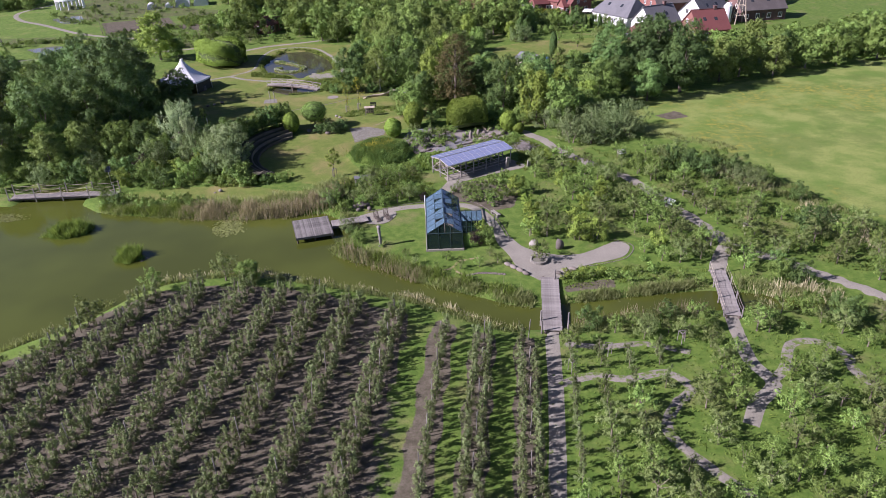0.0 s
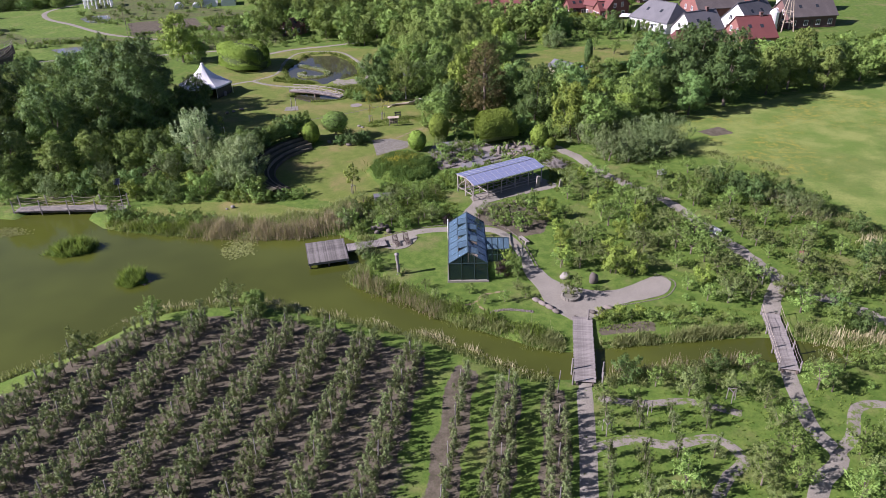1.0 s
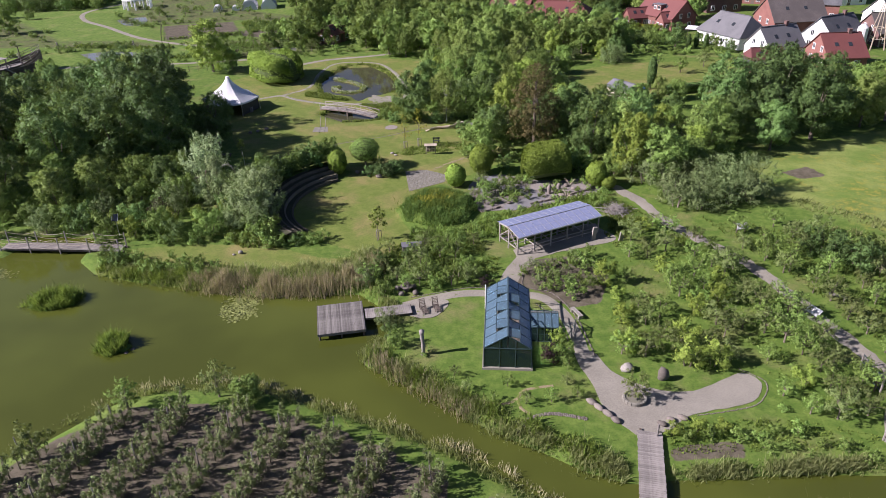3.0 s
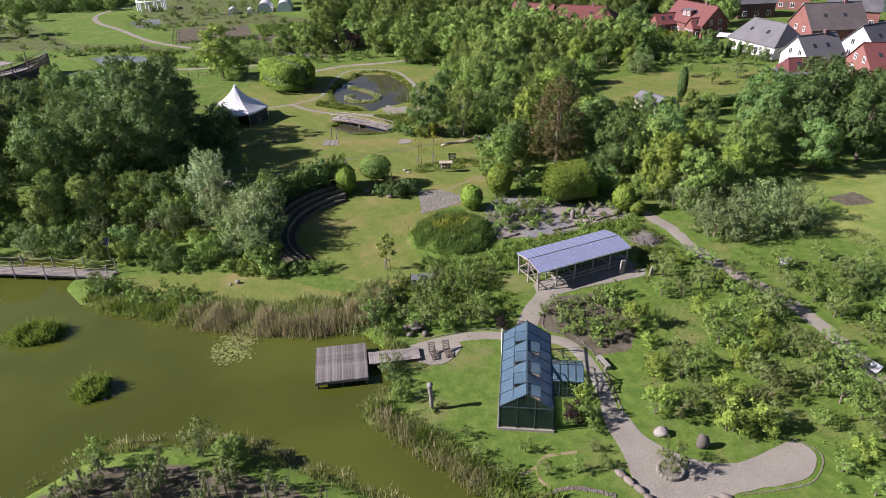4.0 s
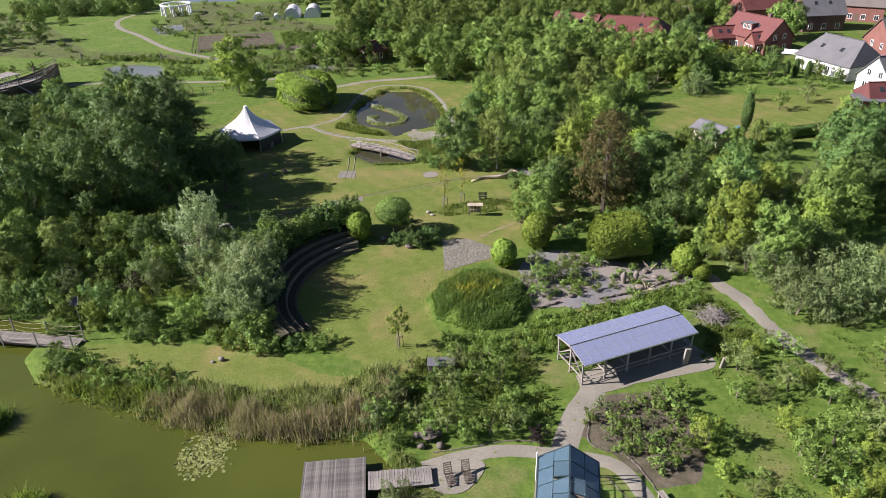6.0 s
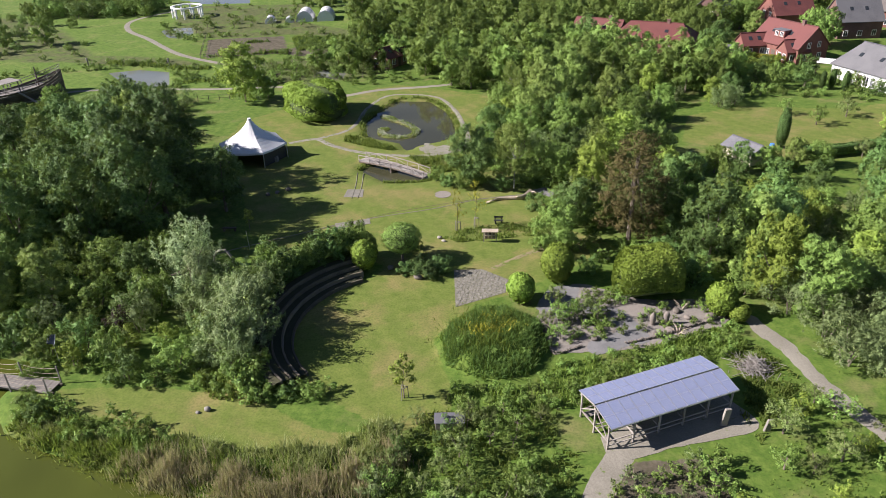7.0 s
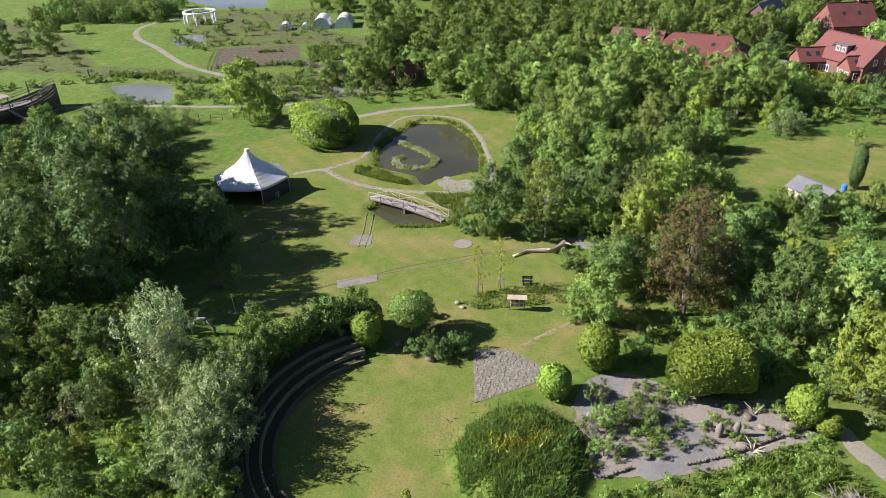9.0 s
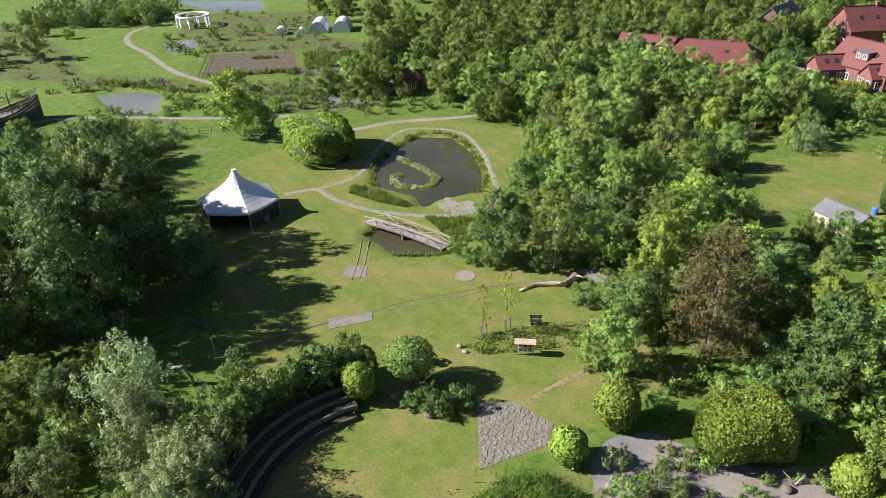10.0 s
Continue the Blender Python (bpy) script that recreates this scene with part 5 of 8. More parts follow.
def tent():
    """A hexagonal pagoda tent: canvas swept up to a ring, poles, valance and dark back walls."""
    R, eave, top = 5.4, 2.5, 6.2
    root = thing("pagoda_tent", "white hexagonal pagoda tent with swept canvas on the lawn", "tent", (-55.3, 151.3, 0), 12)
    CLEAR.append((np.array([(-56, 151.3), (-55, 151.3)]), 6.5))
    bm = bmesh.new()
    rings = []
    for t in np.linspace(0, 1, 9):
        z = eave + (top - eave) * (0.62 * t + 0.38 * t ** 2.6)
        rr = R * (1 - t) ** 1.12 + 0.32 * t
        ring = []
        for k in range(24):
            a = 2 * math.pi * k / 24
            hexr = rr * (math.cos(math.pi / 6) / math.cos((a % (math.pi / 3)) - math.pi / 6) * (1 - t) + t)
            ring.append(bm.verts.new((hexr * math.cos(a), hexr * math.sin(a), z - 0.12 * (1 - t) * abs(math.sin(3 * a)))))
        rings.append(ring)
    for a, b in zip(rings, rings[1:]):
        for k in range(24):
            bm.faces.new((a[k], a[(k + 1) % 24], b[(k + 1) % 24], b[k]))
    low = [bm.verts.new((v.co.x * 1.005, v.co.y * 1.005, v.co.z - 0.3)) for v in rings[0]]
    for k in range(24):
        bm.faces.new((low[k], low[(k + 1) % 24], rings[0][(k + 1) % 24], rings[0][k]))
    bmesh.ops.recalc_face_normals(bm, faces=bm.faces)
    ob = part("canopy", bm, "canvas", root, smooth=False)
    md = ob.modifiers.new("thick", "SOLIDIFY")
    md.thickness = 0.02
    bm = bmesh.new()
    tube(bm, [(0, 0, top - 0.05), (0, 0, top + 0.35)], [0.36, 0.3], 12)
    part("cap", bm, "white", root)
    for k in range(6):
        a = math.pi / 3 * k
        bm = bmesh.new()
        tube(bm, [(R * 0.985 * math.cos(a), R * 0.985 * math.sin(a), 0), (R * 0.985 * math.cos(a), R * 0.985 * math.sin(a), eave)], [0.06, 0.06], 8)
        part("pole", bm, "alu", root)
        if k not in (4,):
            b = math.pi / 3 * (k + 1)
            bm = bmesh.new()
            p, q = Vector((R * 0.95 * math.cos(a), R * 0.95 * math.sin(a), 1.15)), Vector((R * 0.95 * math.cos(b), R * 0.95 * math.sin(b), 1.15))
            beam(bm, p, q, 0.03, 2.1)
            part("side_wall", bm, "black", root, "dark tent side wall")
    bm = bmesh.new()
    box(bm, 2.2, 4.2, -2.4, -1.2, 0.0, 0.9, 0.05)
    part("counter", bm, "grey_wood", root)


tent()


def pond_bridge():
    """A rustic log bridge with railings and cross braces."""
    a, b = Vector((-37.6, 152.6, 0)), Vector((-25.9, 147.6, 0))
    L = (b - a).length
    root = thing("log_bridge", "rustic pale wooden footbridge with braced railings", "bridge", tuple(a), math.degrees(math.atan2(b.y - a.y, b.x - a.x)))

    def rise(x):
        return 0.25 + 0.3 * math.sin(math.pi * x / L)
    CLEAR.append((np.array([a[:2], b[:2]]), 1.2))
    for s in (-0.75, 0.75):
        bm = bmesh.new()
        tube(bm, [(x, s, rise(x) - 0.15) for x in np.linspace(0, L, 9)], [0.13] * 9, 7)
        part("bearer", bm, "dark_wood", root)
        bm = bmesh.new()
        tube(bm, [(x, s * 1.15, rise(x) + 0.95) for x in np.linspace(0, L, 9)], [0.07] * 9, 7)
        part("handrail", bm, "silver_wood", root)
        xs = np.linspace(0.1, L - 0.1, 7)
        for i, x in enumerate(xs):
            bm = bmesh.new()
            tube(bm, [(x, s * 1.15, rise(x) - 0.2), (x, s * 1.15, rise(x) + 1.0)], [0.06, 0.055], 6)
            part("post", bm, "silver_wood", root)
            if i:
                bm = bmesh.new()
                tube(bm, [(xs[i - 1], s * 1.15, rise(x) + (0.1 if i % 2 else 0.85)), (x, s * 1.15, rise(x) + (0.85 if i % 2 else 0.1))], [0.035, 0.035], 5)
                part("brace", bm, "silver_wood", root)
    bm = bmesh.new()
    box(bm, -0.11, 0.11, -0.85, 0.85, 0, 0.06, 0.01)
    first = part("plank", bm, "silver_wood", root)
    n = 46
    for k in range(n):
        ob = first if k == 0 else new("plank", first.data)
        ob.parent = root
        x = (k + 0.5) * L / n
        ob.matrix_basis = pose(x, float(rng.uniform(-0.05, 0.05)), rise(x), 0, 0, float(rng.uniform(-1, 1)))
    bm = bmesh.new()
    box(bm, L / 2 - 0.15, L / 2 + 0.15, -0.8, 0.8, -1.2, rise(L / 2) - 0.1)
    part("pier", bm, "dark_wood", root)


pond_bridge()


def arena():
    """Curved seat steps of the little amphitheatre: planked risers with turf treads."""
    root = thing("amphitheatre", "sunken grass amphitheatre with four curved seat steps", "amphitheatre", (*ARENA, 0), 0)
    for k in range(4):
        r0 = ARENA_R[0] + k * 0.95
        z = 0.36 * (k + 1)
        rows = []
        bm = bmesh.new()
        for a in np.radians(np.linspace(129 - 2 * k, 232 + k, 46)):
            w = 0.06 * noise.noise(Vector((a * 8, k, 0)))
            ca, sa = math.cos(a), math.sin(a)
            rows.append([bm.verts.new((r * ca, r * sa, h)) for r, h in ((r0 + w, z - 0.7), (r0 + w, z + 0.03), (r0 + 0.17 + w, z + 0.03), (r0 + 0.17 + w, z - 0.7))])
        for p, q in zip(rows, rows[1:]):
            for i in range(3):
                bm.faces.new((p[i], q[i], q[i + 1], p[i + 1]))
        bm.faces.new(rows[0])
        bm.faces.new(rows[-1][::-1])
        bmesh.ops.recalc_face_normals(bm, faces=bm.faces)
        # edge and tread colours both hold the shade lying on the steps
        part("seat_edge", bm, "mossy_stone", root, "weathered stone seat edge darkened for shade")
        bm = bmesh.new()
        rows = []
        for a in np.radians(np.linspace(129 - 2 * k, 232 + k, 46)):
            ca, sa = math.cos(a), math.sin(a)
            rows.append([bm.verts.new((r * ca, r * sa, h)) for r, h in ((r0 + 0.2, z - 0.03), (r0 + 0.6, z - 0.01), (r0 + 1.02, z - 0.04))])
        for p, q in zip(rows, rows[1:]):
            for i in range(2):
                bm.faces.new((p[i], q[i], q[i + 1], p[i + 1]))
        bmesh.ops.recalc_face_normals(bm, faces=bm.faces)
        part("tread", bm, "turf", root, "trodden turf tread with shade in its dark colour", smooth=True)


# soil-dark turf, coloured darker still for the shade on the steps
M["turf"] = plain("trodden_turf", (0.03, 0.034, 0.014), (0.062, 0.06, 0.026), 1.2, 0.95, bump=0.6, dist=0.05)
arena()


def cobbled():
    """The cobbled court beside the mound, stone by stone in courses."""
    quad = [Vector((-16.6, 121.6)), Vector((-13.4, 122.3)), Vector((-9.9, 120.4)), Vector((-10.2, 117.8)), Vector((-14.9, 114.1))]
    bm = bmesh.new()
    prism(bm, [(q.x, q.y) for q in quad[::-1]], -0.1, 0.02)
    root = tagged(part("pavement_cobbles", bm, "earthy"), "square of old uneven cobbles in the lawn", "pavement", kind="structure")
    shapes = []
    for s in range(4):
        b = bmesh.new()
        box(b, -0.13 - 0.02 * s, 0.13, -0.11, 0.1 + 0.015 * s, -0.05, 0.03, 0.035)
        for v in b.verts:
            v.co += Vector((noise.noise(v.co * 9 + Vector((s, 0, 0))), noise.noise(v.co * 9 + Vector((0, s, 0))), 0)) * 0.03
        me = bpy.data.meshes.new("cobble")
        b.to_mesh(me)
        b.free()
        me.materials.append(M["cobble"])
        shapes.append(me)
    r = np.random.default_rng(3)
    poly = [(q.x, q.y) for q in quad]
    left = []
    k = 0
    for v in np.arange(113.9, 122.6, 0.25):
        for u in np.arange(-16.9, -9.4, 0.31):
            x, y = u + r.uniform(-0.1, 0.1), v + r.normal() * 0.035
            if signed(poly, x, y) < 0.12:
                continue
            k += 1
            if k % 2 and k < 600:
                ob = new("cobble", shapes[k % 4])
                ob.parent = root
                ob.matrix_basis = pose(x, y, 0.02 + r.uniform(0, 0.02), 0, 0, float(r.normal() * 16))
            else:
                left.append((x, y))
    b = bmesh.new()
    for x, y in left:
        e, g = r.uniform(0.1, 0.16), r.uniform(0.08, 0.12)
        vs = box(b, x - e, x + e, y - g, y + g, -0.03, r.uniform(0.03, 0.055))
        for q in vs:
            if q.co.z > 0:
                q.co.x += (x - q.co.x) * 0.2
                q.co.y += (y - q.co.y) * 0.2
    tagged(part("cobbles_rest", b, "cobble", root), kind="stuff")


M["earthy"] = plain("joint_earth", (0.14, 0.132, 0.095), (0.2, 0.19, 0.14), 2.0, 0.95)
cobbled()


def house(at, yaw, w, l, eave, ridge, wall, roof, label, wins=(3, 2), chimney=True, hip=0.0, name="house", dormer=False, lights=True, bare=False):
    """A gabled house, ridge along its length: walls, roof slabs, chimney, windows with frames, door."""
    root = thing(name, label, "house", (*at, 0), yaw)
    bm = bmesh.new()
    hw, hl = w / 2, l / 2
    k = hl * (1 - hip)
    vs = [bm.verts.new(c) for c in ((-hl, -hw, 0), (hl, -hw, 0), (hl, hw, 0), (-hl, hw, 0), (-hl, -hw, eave), (hl, -hw, eave), (hl, hw, eave), (-hl, hw, eave), (-k, 0, ridge), (k, 0, ridge))]
    for f in ((0, 1, 5, 4), (2, 3, 7, 6), (1, 2, 6, 9, 5), (3, 0, 4, 8, 7)) if hip == 0 else ((0, 1, 5, 4), (2, 3, 7, 6), (1, 2, 6, 5), (3, 0, 4, 7)):
        bm.faces.new([vs[i] for i in f])
    part("wall", bm, wall, root)
    sl = math.hypot(hw, ridge - eave)
    ov = 0.4
    ez = eave - ov * (ridge - eave) / hw
    for s in (-1, 1):
        bm = bmesh.new()
        o = [(-hl - 0.3, s * (hw + ov), ez), (hl + 0.3, s * (hw + ov), ez), (k + (0.3 if hip == 0 else 0), 0, ridge), (-k - (0.3 if hip == 0 else 0), 0, ridge)]
        lo = [bm.verts.new((x, y, z + 0.03)) for x, y, z in o]
        hi = [bm.verts.new((x, y, z + 0.2)) for x, y, z in o]
        for i in range(4):
            bm.faces.new((lo[i], lo[(i + 1) % 4], hi[(i + 1) % 4], hi[i]))
        bm.faces.new(hi)
        bm.faces.new(lo[::-1])
        bmesh.ops.recalc_face_normals(bm, faces=bm.faces)
        part("roof", bm, roof, root)
    if hip:
        for s in (-1, 1):
            bm = bmesh.new()
            o = [(s * (hl + 0.3), -hw - ov, ez), (s * (hl + 0.3), hw + ov, ez), (s * k, 0, ridge)]
            lo = [bm.verts.new((x, y, z + 0.03)) for x, y, z in o]
            hi = [bm.verts.new((x, y, z + 0.2)) for x, y, z in o]
            for i in range(3):
                bm.faces.new((lo[i], lo[(i + 1) % 3], hi[(i + 1) % 3], hi[i]))
            bm.faces.new(hi)
            bmesh.ops.recalc_face_normals(bm, faces=bm.faces)
            part("roof", bm, roof, root)
    bm = bmesh.new()
    beam(bm, (-k - 0.2, 0, ridge + 0.22), (k + 0.2, 0, ridge + 0.22), 0.3, 0.14)
    part("ridge_cap", bm, roof, root)
    if chimney:
        bm = bmesh.new()
        box(bm, k * 0.45 - 0.35, k * 0.45 + 0.35, -0.35, 0.35, ridge - 0.8, ridge + 0.9)
        box(bm, k * 0.45 - 0.42, k * 0.45 + 0.42, -0.42, 0.42, ridge + 0.8, ridge + 0.98)
        part("chimney", bm, "brick_dark", root)

    def window(x, y, z, ww, hh, nx, ny):
        """A framed window set on a wall facing (nx, ny)."""
        tx, ty = -ny, nx
        b = bmesh.new()
        for i, (u, v, su, sv) in enumerate(((0, hh / 2, ww, 0.1), (0, -hh / 2, ww + 0.2, 0.1), (-ww / 2, 0, 0.1, hh), (ww / 2, 0, 0.1, hh), (0, 0, 0.07, hh))):
            c = Vector((x + tx * u + nx * 0.03, y + ty * u + ny * 0.03, z + v))
            beam(b, c - Vector((tx, ty, 0)) * su / 2, c + Vector((tx, ty, 0)) * su / 2, 0.12, sv)
        win = part("window", b, "white", root)
        b = bmesh.new()
        c = Vector((x + nx * 0.01, y + ny * 0.01, z))
        beam(b, c - Vector((tx, ty, 0)) * ww / 2, c + Vector((tx, ty, 0)) * ww / 2, 0.05, hh)
        part("pane", b, "pane", win)
    for s in (() if bare else (-1, 1)):
        n = max(2, int(l / 3.2))
        for i in range(n):
            x = -hl + (i + 0.5) * l / n
            for z in ((1.4, 3.9) if eave > 4.6 else (1.4,)):
                window(x, s * hw, z, 1.1, 1.3, 0, s)
        if hip == 0:
            for y in (-hw * 0.45, hw * 0.45):
                window(s * hl, y, 1.4, 1.1, 1.3, s, 0)
                if ridge > 5.6:
                    window(s * hl, y * 0.75, 3.9, 0.9, 1.2, s, 0)
        else:
            window(s * hl, 0, 1.4, 1.4, 1.3, s, 0)
    b = bmesh.new()
    box(b, -0.5, 0.5, -hw - 0.06, -hw + 0.02, 0, 2.1)
    part("door", b, "dark_wood", root)
    # roof lights
    for x in ((-hl * 0.4, hl * 0.3) if lights else ()):
        for s in (-1, 1):
            b = bmesh.new()
            c = Vector((x, s * hw * 0.5, (eave + ridge) / 2 + 0.2))
            d = Vector((0, -s * hw, ridge - eave)).normalized()
            beam(b, c - d * 0.5, c + d * 0.5, 0.8, 0.12)
            part("roof_light", b, "pane", root)
    if dormer:
        b = bmesh.new()
        zc = eave + (ridge - eave) * 0.3
        box(b, -1.4, 1.4, -hw * 0.8, -hw * 0.2, zc, zc + 1.5)
        dm = part("dormer", b, wall, root)
        b = bmesh.new()
        box(b, -1.6, 1.6, -hw * 0.85, 0, zc + 1.5, zc + 1.64)
        part("roof", b, "felt", dm)
        window(-0.7, -hw * 0.8, zc + 0.75, 0.8, 0.9, 0, -1)
        window(0.7, -hw * 0.8, zc + 0.75, 0.8, 0.9, 0, -1)
    return root


RED, GREY = "red-brick house with a red tiled roof", "white rendered house with a dark grey tiled roof"
house((10.5, 236), -12, 11, 19, 3.2, 6.2, "brick", "tile_red", "long low red-brick bungalow with a red hipped roof", hip=0.35)
house((40, 231.4), -54, 9.0, 13.5, 3.6, 7.6, "brick", "tile_red", RED + " and a flat dormer", dormer=True)
house((32.2, 232.2), 18, 4.6, 6.0, 2.8, 4.9, "brick", "tile_red", "small red-brick annex with a red tiled roof", chimney=False)
house((40.0, 226.2), 18, 4.2, 5.0, 2.8, 4.8, "brick", "tile_red", "small red-brick annex with a red tiled roof", chimney=False)
house((53.0, 210.6), -58, 10, 14, 3.0, 7.0, "render", "tile_grey", GREY, chimney=False, hip=0.3)
house((58.6, 195.6), 27, 8, 10, 3.0, 7.0, "render", "tile_grey", GREY)
house((69.6, 221), 12, 11, 14, 4.4, 9.4, "brick", "tile_brown", "brown-roofed red-brick house with a wide gable")
house((60, 257), 15, 8.5, 11, 4.4, 9.2, "brick_dark", "tile_grey", "dark-brick house with a grey tiled roof")
house((75, 205.6), 33, 9, 11, 3.2, 7.5, "render", "tile_grey", GREY)
house((53.2, 184.2), 10, 5.4, 8, 2.6, 4.6, "brick", "tile_red", "low red-roofed brick garden house", chimney=False, hip=0.15)
house((69.6, 188.6), 8, 10, 8.6, 2.8, 6.8, "brick", "tile_red", RED)
house((92, 212), 10, 9, 14, 3.2, 7.0, "brick_dark", "tile_brown", "brown-roofed brick house at the village edge")
house((84, 245), -20, 10, 13, 4.6, 9.4, "brick", "tile_grey", "grey-roofed red-brick house in the village")
house((100, 232), 30, 9, 12, 3.6, 8.0, "render", "tile_grey", GREY)
house((46, 266), 20, 9, 11, 4.2, 8.6, "brick", "tile_red", RED)
house((28, 268), 60, 9, 12, 4, 8.4, "brick_dark", "tile_grey", "dark-brick house with a grey tiled roof")
house((-3, 241), -20, 8, 12, 3, 6.0, "brick", "tile_red", "red-roofed brick house among trees")
house((-50, 213), 65, 5, 8, 2.4, 4.2, "brick_dark", "tile_red", "small red-roofed hut half hidden by trees", chimney=False)
house((75, 272), -20, 10, 13, 4.4, 9, "brick", "tile_brown", "brown-roofed red-brick house in the village")
house((100, 268), 15, 9, 12, 4, 8.6, "render", "tile_red", "white house with a red tiled roof")
house((20.6, 162.4), -51, 3.7, 5.4, 1.9, 2.8, "cream", "felt", "cream wooden garden shed with grey felt roof", chimney=False, name="garden_shed", lights=False, bare=True)


# ---- woods, hedges and orchard ----
WOOD = "trees of the wood"


def stand(kind, spots, scale=1.0, vary=0.15, stretch=1.0, group="", room=0.0):
    for x, y in spots:
        if room and not free(x, y, room):
            continue
        grow(kind, x, y, scale * float(rng.uniform(1 - vary, 1 + vary)), stretch * float(rng.uniform(0.9, 1.1)), group=group)


# the dark wood west of the lawn
stand("dark", [(-77, 140), (-66, 122.5), (-74, 147), (-65, 141), (-57.5, 129), (-61.5, 138), (-55.5, 121.5), (-69, 136), (-84, 134), (-78, 118), (-65, 132), (-60, 126)], 0.98, 0.12, 1.0, WOOD)
stand("deep", [(-76, 131), (-60, 117.5), (-67, 114.5), (-90, 126), (-71, 126)], 1.05, 0.12, 1.05, WOOD)
stand("birch", [(-73.5, 121), (-80, 126)], 1.1, 0.05, 1.0, WOOD)
stand("mid", [(-96, 133), (-86, 120), (-76, 109), (-70, 105), (-64, 126.5), (-70, 143)], 1.0, 0.2, 1.15, WOOD)
stand("mid", [(-88, 152), (-97, 156), (-106, 158), (-104, 142), (-112, 148), (-94, 148)], 0.55, 0.1, 0.9, WOOD)
grow("dark", -50.2, 131.8, 0.74, 0.92, label="dark dense tree beside the white tent")
stand("mid", [(-64.5, 110.5), (-57.3, 106.8), (-54.2, 112.3), (-49.6, 111.8), (-68, 101), (-61, 103)], 0.68, 0.12, 1.0, WOOD)
stand("shrub", [(-52, 107), (-58, 112), (-58, 100), (-38, 110.5), (-46, 108.6), (-62, 106.5), (-50, 115.5)], 1.1, 0.2, 1.1, WOOD)
stand("grey_shrub", [(-54.5, 103), (-60.5, 98.6), (-45.2, 104.2), (-40.4, 107.6)], 0.95, 0.15, 1.1, WOOD)
stand("shrub", [(-55.6, 99.6), (-51.5, 98.8), (-48.6, 100.2), (-45, 99.2), (-42, 97.2), (-38.4, 99.6), (-36.6, 103), (-50.6, 103), (-47.5, 106.5), (-66, 97), (-72, 98), (-64, 101)], 0.85, 0.2, 1.0, WOOD)
stand("lime_shrub", [(-41.3, 102.6), (-57, 103.4), (-48, 97.8), (-51.5, 110), (-60.5, 109), (-44.6, 101.4)], 0.9, 0.2, 1.0, WOOD)
grow("willow", -43.8, 112.2, 1.3, label="silvery upright willow before the dark wood")
grow("willow", -41.6, 110.6, 0.95)
stand("grey_shrub", [(-36.2, 107.6), (-35.6, 104.6), (-34.4, 101.4), (-33.2, 105.6), (-32.4, 102.4), (-34.4, 109.4)], 1.15, 0.1, 1.05)
stand("bush", [(-31, 99), (-30.2, 100.6), (-30, 98.4), (-31.8, 98.2), (-29.6, 97.6), (-30.8, 97.4)], 1.2, 0.3, 1.1)
stand("lime_shrub", [(-37.6, 104), (-33.4, 104.6)], 0.95, 0.1)
stand("shrub", [(-37.6, 112), (-36.6, 116.4), (-38, 119.4)], 0.85, 0.1)
stand("willow", [(-34.2, 106), (-33, 102.2), (-35.4, 103.6)], 0.84, 0.1, 0.9)
stand("grey_shrub", [(-36, 100.8), (-32, 99.2)], 0.75, 0.1)
stand("shrub", [(-28.6, 97), (-26.4, 97.4), (-24.2, 97.8), (-30.3, 97.4)], 0.5, 0.15, 0.8)
stand("bush", [(-29, 98.2), (-27.4, 98.4), (-25.6, 98.6), (-23.6, 98.9), (-31.8, 96.6), (-33, 97.2)], 1.15, 0.25)
stand("bush", scatter([(-47, 95.8), (-36, 96.6), (-31, 98), (-34, 99), (-46, 97.4)], 1.6, 55), 0.9, 0.3)
grow("purple", -47.5, 104.4, 1.1)
# low belt along the far west path
stand("grey_shrub", scatter([(-104, 166), (-86, 170), (-79, 170), (-82, 178), (-98, 177)], 3.4, 4), 0.7, 0.2)
stand("mid", [(-80, 166), (-90, 164.5), (-100, 163)], 0.62, 0.15)
for x, y in scatter([(-106, 160), (-88, 171), (-79, 164), (-69.5, 150), (-80, 148), (-112, 148)], 4.0, 140):
    k = ("mid", "shrub", "grey_shrub", "dark", "mid")[int(rng.integers(0, 5))]
    grow(k, x, y, float(rng.uniform(0.5, 0.7)) * (1.9 if "shrub" in k else 0.85 if k == "dark" else 1), group=WOOD)
grow("lime", -70.9, 180, 1.5, 0.85, label="broad bright-green tree beyond the lawn")
grow("mid", -67.5, 183, 0.5)
# wood behind the lawn and small pond
W1 = [(-20, 146), (-14, 141), (-8, 146), (-5, 140), (-3, 129), (4, 126), (9, 131), (13, 122), (24, 118), (32, 128), (34, 140), (30, 158), (10, 160), (12, 178), (14, 186), (24, 195), (24, 208), (0, 226), (-20, 226), (-44, 208), (-34, 197), (-20, 192), (-19, 166), (-16, 152)]
LANDMARK = [(2.8, 131.6), (4.6, 128.6), (0.6, 128.6), (12, 127.5), (16.8, 123), (1.6, 132), (-1.5, 143.5), (1.5, 151), (-4, 135), (-5.5, 127.5), (20, 123), (12, 126), (16, 133)]
spots = [q for q in scatter(W1, 4.7, 11) if all(math.hypot(q[0] - a, q[1] - b) > 3.6 for a, b in LANDMARK)]
